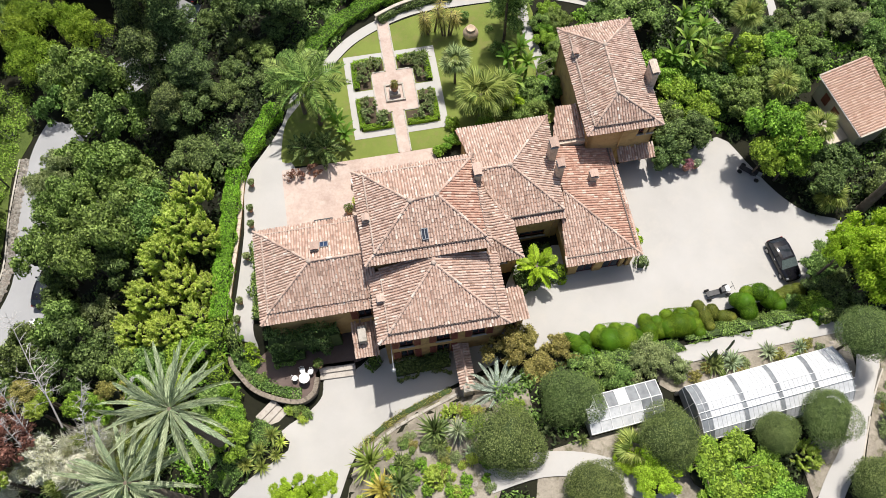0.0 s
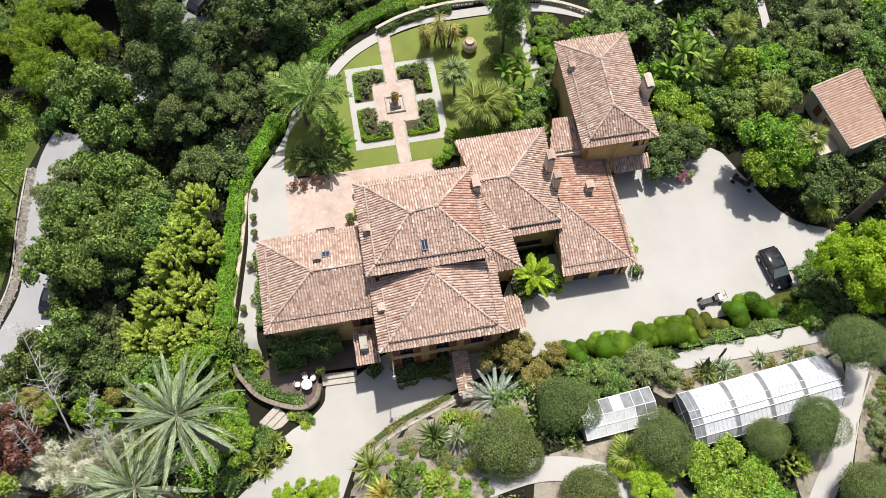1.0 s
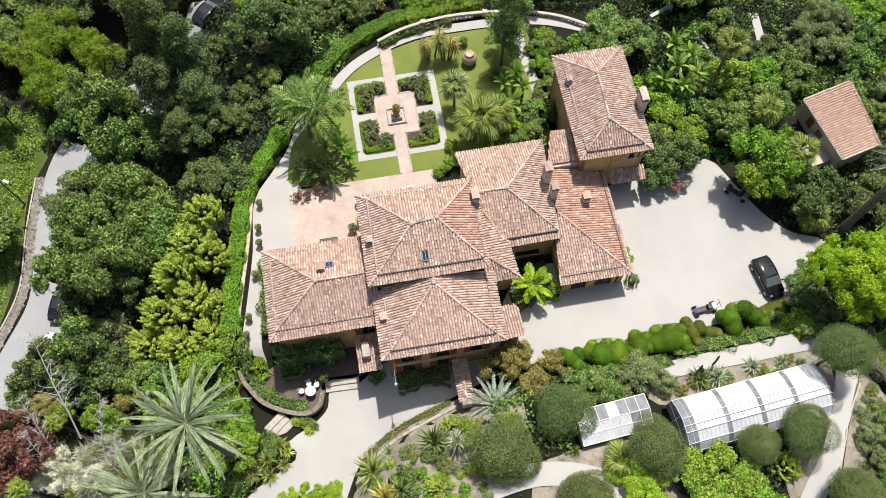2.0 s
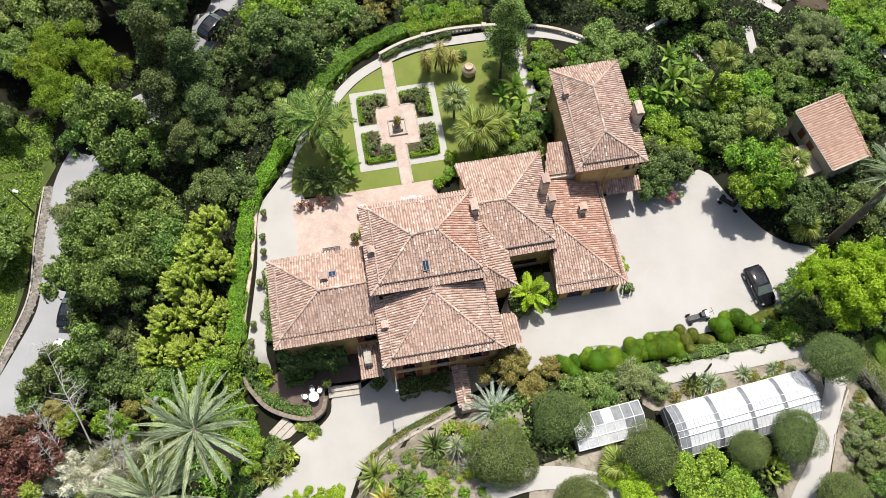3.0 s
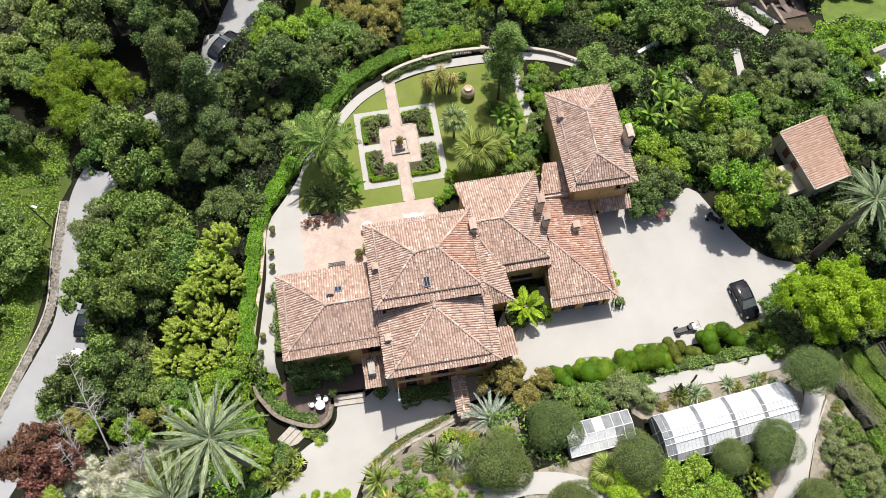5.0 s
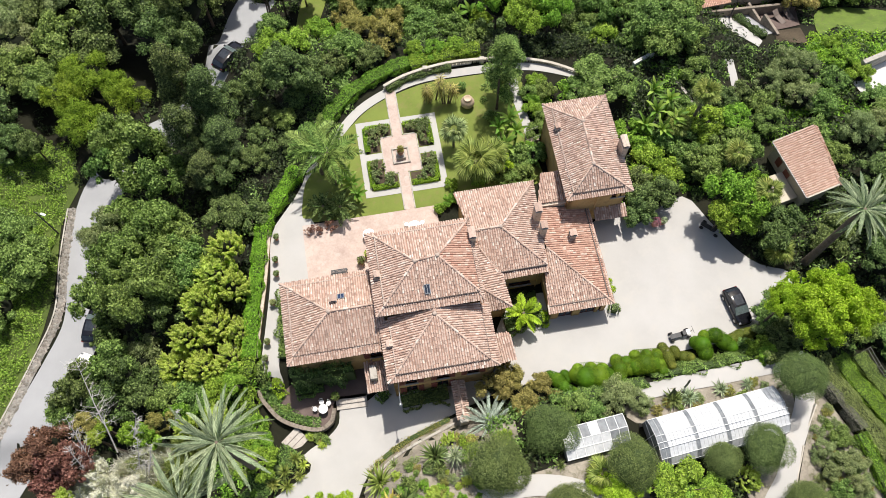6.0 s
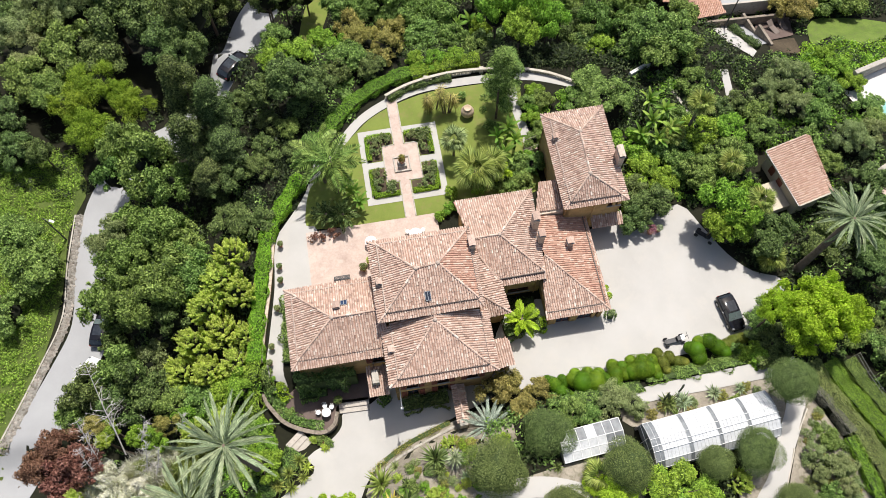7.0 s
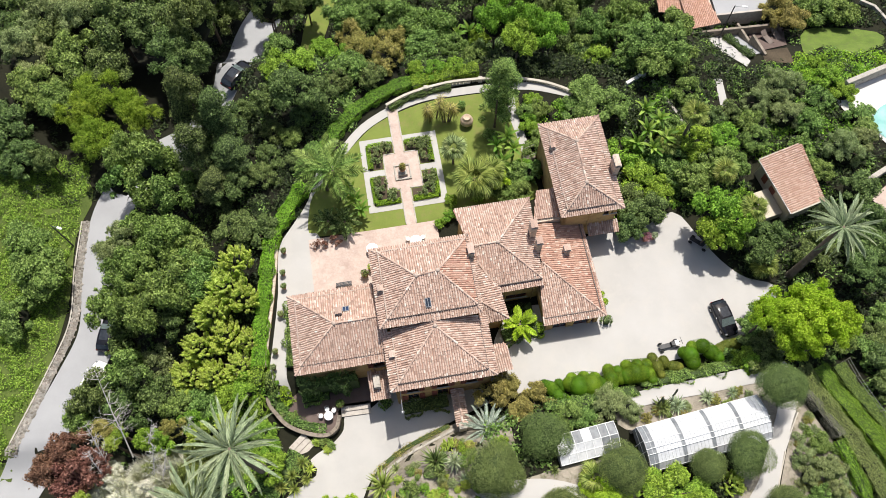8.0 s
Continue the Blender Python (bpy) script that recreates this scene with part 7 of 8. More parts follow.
for x, y in (line[16], line[32], line[-1]):
    part("pier", Geo().box(x - 0.22, x + 0.22, y - 0.22, y + 0.22, -0.4, 0.95, 0.03), M["stone_light"], bal)

grove("olive", [(30.2, 9.8, ground_z(30.2, 9.8) + 1.5, 0.95), (31.9, 8.8, ground_z(31.9, 8.8) + 1.8, 1.25)])
grove("green", [(31.6, 10.7, ground_z(31.6, 10.7) + 1.4, 0.85), (30.9, 6.6, ground_z(30.9, 6.6) + 1.4, 1.0)])
grove("silver_olive", [(30.2, 8.1, ground_z(30.2, 8.1) + 1.5, 1.05), (32.2, 7.0, ground_z(32.2, 7.0) + 1.5, 1.0)])

hedge(smooth_line([(-5.6, 46.75), (-3.8, 47.9), (-1.7, 48.75), (1, 49.45)], 3), 0.5, 0.55, "leaf_dark", "dark low planting along the foot of the balustrade", lumps=0.15)
grove("maroon_shrub", [(-11.9, 31.0, 1.0, 0.8), (-10.5, 31.4, 1.0, 0.8), (-12.6, 30.9, 0.8, 0.5)])

# ---- walls and steps ----
def low_wall(points, thick, z_top, z_bottom, material, label, cap=None, name="garden_wall", follow=False):
    w = tagged(new(name), label, "wall", kind="structure")
    for i, ((ax, ay), (bx, by)) in enumerate(zip(points, points[1:])):
        d, ang = math.hypot(bx - ax, by - ay), math.degrees(math.atan2(by - ay, bx - ax))
        g0 = ground_z((ax + bx) / 2, (ay + by) / 2) if follow else 0
        part("wall_course", Geo().box(-0.02, d + 0.02, -thick / 2, thick / 2, z_bottom + g0, z_top + g0, 0.02), material, w).matrix_local = pose(ax, ay, 0.001 * (i % 3), 0, 0, ang)
        if cap:
            n = max(1, int(d / 0.5))
            for k in range(n):
                part("coping_stone", Geo().box(d * k / n + 0.008, d * (k + 1) / n - 0.008, -thick / 2 - 0.05, thick / 2 + 0.05, z_top + g0, z_top + g0 + 0.07, 0.015), cap, w).matrix_local = pose(ax, ay, 0.001 * (i % 3), 0, 0, ang)
    return w


M["step_stone"] = surface("step_stone", (0.36, 0.32, 0.28), (0.5, 0.46, 0.41), 12, 1.2, 0.9, 0.015, stain=(0.3, 0.27, 0.23))
low_wall(smooth_line([(-16.35, 31), (-16.3, 26), (-16.45, 21.5), (-16.5, 18.6)], 5), 0.24, 0.4, -1.2, M["ochre"], "low ochre wall with worn coping along the walk", M["plaster"])
low_wall(smooth_line([(-16.5, 18.6), (-16.55, 17.0), (-16.15, 15.5), (-15.45, 14.6), (-14.3, 13.5), (-12.6, 12.8), (-10.8, 12.55), (-9.8, 13.2), (-9.6, 13.95), (-9.55, 14.4)], 5), 0.26, -1.1, -3.4, M["old_stone"], "curved stone retaining wall of the front terrace", M["old_stone"])
low_wall([(31.0, 14.6), (30.6, 13.5), (28.75, 10.1), (27.9, 7.9), (26.9, 5.0)], 0.12, 0.15, -0.5, M["stone_light"], "pale stone kerb of the walk", None, follow=True)
low_wall(smooth_line([(-6.0, 8.6), (-3.5, 10.6), (1.1, 13.0)], 5), 0.22, 0.25, -0.8, M["stone"], "low stone edge of the rockery", None, follow=True)
low_wall([(19.9, 49.5), (22.1, 50.9)], 0.35, 0.9, -2, M["white_wall"], "white garden wall", None)
low_wall([(22.9, 50.2), (25.2, 45.8), (26.4, 42.6)], 0.3, 0.4, -2.5, M["stone"], "mossy grey stone wall", None)
low_wall([(34.9, 60.6), (35.9, 58), (36.9, 55.3)], 0.3, 1.0, -1.5, M["old_stone"], "tall dark wall beside the neighbour's ramp", None, follow=True)
low_wall([(50.8, 64.9), (52.3, 64.0), (53.4, 61.9), (54.5, 58)], 0.35, 0.5, -1.0, M["stone"], "pale curved garden wall", None, follow=True)
low_wall([(43.1, 37.6), (46.3, 39.6), (52, 43)], 0.5, 0.2, -3, M["stone"], "grey stone terrace wall below the pool", None)
low_wall([(43.9, 49.8), (48.8, 52), (54, 54)], 0.5, 0.5, -3, M["stone"], "grey stone wall beside the pool deck", None)

steps = thing("terrace_steps", pose(-9.45, 14.75, -1.85, 0, 0, 187.5), "two broad pale stone steps up to the terrace", "steps")
for i in range(2):
    part("step", Geo().box(-2.75, 0, -0.75, 0.4 - 0.45 * i, 0.15 * i, 0.15 * (i + 1), 0.015), M["step_stone"], steps)
steps = thing("garden_steps", pose(-13.5, 12.2, -1.95, 0, 0, -42), "pale stone steps down into the garden", "steps")
for i in range(6):
    part("step", Geo().box(0.5 * i, 0.5 * i + 0.52, -0.9, 0.9, -0.7, 0.45 - 0.13 * i, 0.015), M["step_stone"], steps)

# ---- greenhouse ----
def frame_bar(g, a, b, r=0.03):
    return g.tube([a, b], r, 4)


M["bar_metal"] = surface("glazing_bar_metal", (0.36, 0.365, 0.37), (0.5, 0.505, 0.51), 30, 2, 0.5, 0.002, 0.3)
GH_L, GH_W = 10.85, 3.75
gx, gy, gz = 17.15, 8.35, 3.35
gh = thing("greenhouse", pose(gx, gy, gz, 0, 0, 14.6), "long barrel-roofed greenhouse with whitewashed glass", "greenhouse")
prof = [(0.0, 0.6), (0.05, 1.75), (0.55, 2.45), (1.35, 2.85), (2.3, 2.95), (3.15, 2.65), (GH_W, 2.2), (GH_W, 0.6)]
part("plinth_wall", Geo().box(0, GH_L, -0.1, 0.1, -0.8, 0.6).box(0, GH_L, GH_W - 0.1, GH_W + 0.1, -0.8, 0.6), M["stone"], gh)
bands = [0.62, 3.15, 5.72, 8.28, GH_L + 0.1]


def glass_strip(x0, x1, count, mat):
    """Panes side by side between x0 and x1, over the whole barrel."""
    for (ya, za), (yb, zb) in zip(prof, prof[1:]):
        n = Vector((0, -(zb - za), yb - ya)).normalized() * 0.012
        for k in range(count):
            p, q = x0 + (x1 - x0) * k / count + 0.012, x0 + (x1 - x0) * (k + 1) / count - 0.012
            v = [Vector((p, ya, za)), Vector((q, ya, za)), Vector((q, yb, zb)), Vector((p, yb, zb))]
            part("pane", Geo().add([a + n for a in v] + [a - n for a in v], [(0, 1, 2, 3), (7, 6, 5, 4), (0, 4, 5, 1), (1, 5, 6, 2), (2, 6, 7, 3), (3, 7, 4, 0)]), M[mat], gh)


glass_strip(0.04, 0.45, 1, "clear_pane")
for a, b in zip(bands, bands[1:]):
    glass_strip(a - 0.17, a + 0.17, 1, "clear_pane")
    glass_strip(a + 0.17, b - 0.17, 7, "shade_glass")
    for k in range(1, 7):
        x = a + 0.17 + (b - a - 0.34) * k / 7
        part("glazing_bar", Geo().tube([(x, y, z + 0.012) for y, z in prof[1:7]], 0.018, 4), M["bar_metal"], gh)
    for x in (a - 0.17, a + 0.17):
        part("rib", Geo().tube([(x, y, z + 0.01) for y, z in prof], 0.03, 5), M["bar_metal"], gh)
for x in (0.03, GH_L - 0.03):
    part("rib", Geo().tube([(x, y, z) for y, z in prof], 0.04, 5), M["bar_metal"], gh)
for y, z in (prof[1], prof[2], prof[4], prof[6]):
    part("purlin", frame_bar(Geo(), (0, y, z + 0.035), (GH_L, y, z + 0.035), 0.02), M["white_paint"], gh)
for x in (0.0, GH_L):
    part("gable", Geo().add([(x, y, z) for y, z in prof], [tuple(range(8))]), M["clear_pane"], gh)
    g = Geo()
    for y in (0.8, 1.65, 2.5):
        frame_bar(g, (x, y, 0), (x, y, 2.75))
    frame_bar(g, (x, 0, 1.7), (x, GH_W, 1.7))
    part("gable_frame", g, M["white_paint"], gh)
for y, z in ((1.3, 2.9), (1.75, 2.97)):
    part("ridge_rail", Geo().box(-0.05, GH_L + 0.05, y - 0.02, y + 0.02, z + 0.01, z + 0.05), M["white_paint"], gh)
part("bench_inside", Geo().box(0.4, GH_L - 0.4, 0.4, 1.2, -0.1, 0.75), M["stone"], gh)
part("bench_inside", Geo().box(0.4, GH_L - 0.4, 2.1, 2.9, -0.1, 0.75), M["stone"], gh)

cf = thing("cold_frame", pose(10.0, 9.05, 3.3, 0, 0, 14.0), "small low greenhouse with white and clear roof panes", "greenhouse")
part("plinth_wall", Geo().box(0, 5.3, 0, 0.12, -0.9, 0.9).box(0, 5.3, 2.35, 2.47, -0.9, 1.3).box(5.18, 5.3, 0.12, 2.35, -0.9, 0.9).box(0, 0.12, 0.12, 2.35, -0.9, 0.9), M["stone"], cf)
for i in range(7):
    for j, ((ya, za), (yb, zb)) in enumerate((((0, 0.95), (1.35, 1.6)), ((1.35, 1.6), (2.45, 1.35)))):
        x0, x1 = i * 0.755 + 0.02, (i + 1) * 0.755 - 0.02
        white = i < 5 if j == 0 else i in (0, 3)
        part("pane", Geo().slab([(x0, ya + 0.02, za), (x1, ya + 0.02, za), (x1, yb - 0.02, zb), (x0, yb - 0.02, zb)], 0.02), M["shade_glass"] if white else M["clear_pane"], cf)
for i in range(8):
    x = i * 0.755
    part("glazing_bar", Geo().tube([(x, 0, 0.97), (x, 1.35, 1.62), (x, 2.45, 1.37)], 0.028, 4), M["white_paint"], cf)
for y, z in ((0, 0.97), (0.68, 1.3), (1.35, 1.62), (2.45, 1.37)):
    part("purlin", frame_bar(Geo(), (0, y, z), (5.3, y, z), 0.035), M["white_paint"], cf)

# ---- neighbours ----
stair = thing("tower_steps", pose(*placed(14.7, 38.3), 0.02, 0, 0, TURN), "short flight of pink stone steps beside the tower", "steps")
for i in range(5):
    part("step", Geo().box(0.3 * i, 0.3 * i + 0.32, 0, 1.0, 0, 0.17 * (i + 1), 0.012), M["paving"], stair)
for y in (0.0, 0.98):
    part("handrail", Geo().tube([(0.05, y, 0.95), (1.5, y, 1.75)], 0.022, 6), M["stone_light"], stair)
    for x in (0.08, 0.8, 1.45):
        part("rail_post", Geo().tube([(x, y, 0.1), (x, y, 0.97 + 0.55 * x)], 0.016, 6), M["stone_light"], stair)
hut = thing("garden_hut", pose(32.45, 39.75, 0, 0, 0, -70), "cream garden hut with a plain terracotta roof", "hut")
HL, HW = 6.5, 4.2
HE = 3.15
part("wall", Geo().slab([(0.3, 0.3, 1.25), (HL - 0.3, 0.3, 1.25), (HL - 0.3, HE - 0.3, 1.25), (0.3, HW - 0.3, 1.25)], 4.25), M["cream"], hut)
roof_hut = new("roof")
roof_hut.parent = hut
roof_face(roof_hut, [(0, 0, 1.4), (HL, 0, 1.4), (HL, HE, 1.95), (0, HW, 2.05)], 700, M["new_tile"], 300, M["new_tile"], 0.23, 0.36)
roof_face(roof_hut, [(HL, HE + 0.55, 1.5), (0, HW + 0.55, 1.6), (0, HW + 0.02, 2.05), (HL, HE + 0.02, 1.95)], 701, M["tile_red"], 0, M["new_tile"], 0.23, 0.36)
for vx, ve in ((-0.08, HW), (HL - 0.06, HE)):
    part("verge", Geo().slab([(vx, -0.05, 1.5), (vx + 0.14, -0.05, 1.5), (vx + 0.14, ve, 2.12), (vx, ve, 2.12)], 0.14), M["stone_light"], roof_hut)
# metal gutter under the hut's low eave
part("eave_tube", Geo().tube([(0, -0.08, 1.38), (HL, -0.08, 1.38)], 0.06, 6), M["grey_metal"], roof_hut)
part("shutter", Geo().box(1.3, 2.0, 0.24, 0.3, -0.6, 0.5), M["shutter"], hut)
part("door", Geo().box(2.7, 3.5, 0.24, 0.3, -1.6, 0.4), M["shutter"], hut)
part("annexe", Geo().box(2.6, 5.6, -1.6, 0.28, -3, -0.35, 0.03), M["cream"], hut, "low flat-roofed annexe")

nh = thing("neighbour_house", pose(26.3, 63.0, -2.6, 0, 0, 7), "neighbour's low house with an orange tile roof", "house")
part("wall", Geo().box(0.3, 5.6, -3.2, 4, -4, -0.2), M["cream"], nh)
nr = new("roof")
nr.parent = nh
roof_face(nr, [(2.2, -4.0, 0.0), (5.9, -3.6, 0.0), (4.6, 0.6, 0.9), (1.6, 0.6, 0.9)], 720, M["orange_tile"], 0, M["orange_tile"])
roof_face(nr, [(-0.9, -1.2, 0.1), (2.4, -1.8, 0.1), (1.9, 2.2, 1.0), (-0.9, 2.2, 1.0)], 721, M["orange_tile"], 0, M["orange_tile"])
roof_face(nr, [(0.8, 0.8, 0.6), (6.0, 0.8, 0.6), (6.0, 4.6, 1.4), (0.8, 4.6, 1.4)], 722, M["orange_tile"], 0, M["orange_tile"])
part("flat_roof", Geo().box(5.9, 12.4, -2.2, 3.2, -3, -0.25, 0.03), M["asphalt"], nh, "grey flat roof terrace")
part("parapet", Geo().box(5.7, 12.6, -2.45, -2.2, -3, -0.05, 0.02), M["step_stone"], nh)
part("retaining_wall", Geo().box(2.4, 13, -4.3, -4.0, -4.5, -0.5, 0.03), M["old_stone"], nh, "tall dark stone retaining wall")
drape("neighbour_drive", [(31.1, 58.6), (33.0, 59.7), (34.9, 54.2), (34.2, 53.2), (32.1, 56.0)], M["gravel"], 0.1, "pale concrete drive below a wall", "drive")
drape("neighbour_ramp", [(33.6, 59.8), (34.8, 60.4), (36.6, 55.8), (35.4, 55.3)], M["asphalt"], 0.12, "grey concrete ramp", "ramp")
drape("pool_deck", [(43.0, 48.6), (44.4, 50.0), (49.5, 52), (56, 52), (56, 41), (48.6, 41.5), (46.4, 44.6), (44.2, 46.5)], M["white_wall"], 0.12, "white paved pool deck", "terrace")
drape("pool", smooth_line([(46.2, 45.6), (47.6, 47.5), (50, 48.4), (54, 48), (54, 43), (50, 42.4), (47.6, 43.6), (46.2, 45.6)], 3)[:-1], M["water"], 0.17, "pale turquoise swimming pool", "swimming pool")
drape("neighbour_lawn", smooth_line([(42.4, 59.4), (44.5, 61.0), (51.7, 60.2), (51.2, 57.3), (46.3, 55.4), (44.1, 57.1), (41.5, 55.4), (42.4, 59.4)], 3)[:-1], surface("rough_lawn", (0.07, 0.115, 0.018), (0.15, 0.21, 0.04), 8, 0.7, 0.92, 0.05, stain=(0.1, 0.12, 0.04)), 0.1, "bright green neighbour's lawn", "lawn")
# the patio's tree shade is put into its paving colour
drape("neighbour_patio", [(36.6, 61.3), (40.9, 61.2), (40.2, 57.6), (37.0, 56.4), (36.1, 57.0)], M["shaded_paving"], 0.1, "paved patio coloured dark for the shade of trees", "patio")
drape("neighbour_bed", [(36.8, 56.2), (40.0, 57.0), (39.7, 53.7), (36.4, 53.9)], M["soil"], 0.1, "brown stony bed below the patio", "flower bed")
hedge([(33.5, 59.2), (34.4, 57), (35.2, 54.8)], 0.8, 0.6, "leaf_conifer", "dark clipped planting between drive and ramp", lumps=0.2)
drape("neighbour_terrace", [(44.4, 36.6), (47, 38.6), (52, 40), (52, 36), (46, 34.5)], M["paving"], 0.1, "pinkish paved terrace", "terrace")
drape("north_lawn", smooth_line([(-16.5, 72), (-17.6, 66), (-18.0, 62.6), (-19.4, 60.4), (-17.6, 59.4), (-15.8, 61.5), (-14.6, 66), (-13.5, 72), (-16.5, 72)], 3)[:-1], M["lawn"], 0.1, "strip of sunlit grass below the garden", "lawn")
drape("wood_path", ribbon([(30.4, 51), (30.6, 48.4), (30.6, 46.5), (29.8, 44)], 1.0), M["gravel"], 0.08, "patchy pale path under trees", "path")

# ---- pots, furniture, cars ----
def pot_plant(x, y, z, r=0.28, ball=0.36, mat="leaf_clipped", words="terracotta pot with a small clipped ball"):
    t = thing("potted_plant", pose(x, y, z), words, "potted plant", "pots on the walk")
    part("pot", Geo().lathe([(r * 0.65, 0), (r * 0.95, 0.42), (r * 1.08, 0.43), (r * 1.08, 0.5), (r * 0.9, 0.5), (r * 0.85, 0.42)], 16), M["terracotta"], t)
    rng = np.random.default_rng(int(abs(x * 31 + y * 17)))
    p, d = lobed_points(rng, np.array([[0, 0, 0.5 + ball * 0.7], [0.1, 0.05, 0.5 + ball]]), np.array([ball, ball * 0.75]), 420, 0.08)
    part("foliage", leaves_at(rng, p, d, 0.13, 0.07, M[mat], "foliage"), None, t)


for x, y in ((-15.6, 30.2), (-15.5, 27.9), (-15.3, 26.5), (-15.4, 23.7), (-15.6, 20.0), (-15.65, 18.5)):
    pot_plant(x, y, 0.03, 0.22, 0.27, "leaf_olive", "terracotta pot with a small grey-green succulent")
pot_plant(-7.5, 27.7, 0.06, 0.3, 0.4)
pot_plant(-6.9, 28.4, 0.06, 0.3, 0.35, "leaf_yellow", "terracotta pot with a yellow-green shrub")
pot_plant(20.1, 31.3, 0.33, 0.3, 0.5, "leaf_pink", "pot with a purple-leaved spiky plant")
pot_plant(20.9, 31.5, 0.33, 0.25, 0.35, "leaf_silver", "pot with a small grey plant")
pot_plant(-9.5, 15.4, -1.56, 0.3, 0.4, "leaf_mid", "terracotta pot with a green shrub")
for x, y in ((15.35, 24.6), (15.1, 25.3)):
    pot_plant(x, y, 0.33, 0.2, 0.4, "leaf_lime", "pot with a yellow-green plant by the wing")


def round_table(x, y, z, r, words):
    t = thing("round_table", pose(x, y, z), words, "table", "white garden tables")
    part("tabletop", Geo().lathe([(r - 0.02, 0.7), (r, 0.715), (r, 0.735), (r - 0.02, 0.75)], 28), M["white_paint"], t)
    part("pedestal", Geo().lathe([(0.06, 0.04), (0.045, 0.3), (0.05, 0.7)], 10), M["white_paint"], t)
    for k in range(3):
        part("foot", Geo().tube([(0, 0, 0.12), (0.3 * math.cos(2.1 * k), 0.3 * math.sin(2.1 * k), 0.03)], 0.025, 6), M["white_paint"], t)


def chair(x, y, z, turn):
    t = thing("garden_chair", pose(x, y, z, 0, 0, turn), "white metal garden chair with a round seat", "chair", "white garden chairs")
    part("seat", Geo().lathe([(0.2, 0.43), (0.215, 0.44), (0.215, 0.46), (0.2, 0.47)], 18), M["white_paint"], t)
    for k in range(4):
        a = math.pi / 4 + k * math.pi / 2
        part("leg", Geo().tube([(0.15 * math.cos(a), 0.15 * math.sin(a), 0.43), (0.2 * math.cos(a), 0.2 * math.sin(a), 0)], 0.013, 6), M["white_paint"], t)
    part("backrest", Geo().tube([(-0.17, 0.14, 0.45), (-0.18, 0.2, 0.75), (0, 0.24, 0.86), (0.18, 0.2, 0.75), (0.17, 0.14, 0.45)], 0.014, 6), M["white_paint"], t)


round_table(-10.5, 14.3, -1.54, 0.42, "round white garden table on the front terrace")
for x, y, a in ((-11.25, 14.35, 90), (-10.72, 14.95, 20), (-10.1, 14.85, -30)):
    chair(x, y, -1.54, a)
round_table(-6.85, 30.35, 0.065, 0.58, "round white garden table on the brick terrace")
round_table(-2.55, 31.15, 0.065, 0.62, "round white garden table on the brick terrace")
for x, y, a in ((-3.35, 31.5, 90), (-1.85, 31.7, -90)):
    chair(x, y, 0.065, a)

bench = thing("garden_bench", pose(-9.5, 26.75, 0.065, 0, 0, 189.5), "dark iron garden bench with a curved back", "bench")
for i in range(4):
    part("seat_slat", Geo().box(-0.75, 0.75, -0.22 + i * 0.12, -0.12 + i * 0.12, 0.42, 0.45, 0.008), M["dark_metal"], bench)
part("back_rail", Geo().tube([(-0.78, 0.25, 0.45), (-0.75, 0.3, 0.78), (-0.35, 0.33, 0.86), (0, 0.34, 0.95), (0.35, 0.33, 0.86), (0.75, 0.3, 0.78), (0.78, 0.25, 0.45)], 0.03, 6), M["dark_metal"], bench)
for i in range(9):
    part("back_bar", Geo().tube([(-0.6 + i * 0.15, 0.25, 0.45), (-0.6 + i * 0.15, 0.32, 0.82)], 0.012, 5), M["dark_metal"], bench)
for sx in (-0.72, 0.72):
    for sy in (-0.2, 0.22):
        part("leg", Geo().tube([(sx, sy, 0.43), (sx * 1.03, sy * 1.1, 0)], 0.022, 6), M["dark_metal"], bench)

jar = thing("oil_jar", pose(2.65, 44.9, 0.03), "big pale clay oil jar on the lawn", "jar")
part("body", Geo().lathe([(0.3, 0), (0.5, 0.25), (0.68, 0.6), (0.7, 0.85), (0.55, 1.2), (0.35, 1.38), (0.4, 1.46), (0.36, 1.48), (0.28, 1.36)], 24), M["urn"], jar, smooth=True)


def loft(g, sections, closed=True):
    n = len(sections[0])
    vs = [p for s in sections for p in s]
    fs = [(i * n + k, i * n + (k + 1) % n, (i + 1) * n + (k + 1) % n, (i + 1) * n + k) for i in range(len(sections) - 1) for k in range(n)]
    if closed:
        fs += [tuple(range(n))[::-1], tuple((len(sections) - 1) * n + k for k in range(n))]
    return g.add(vs, fs)


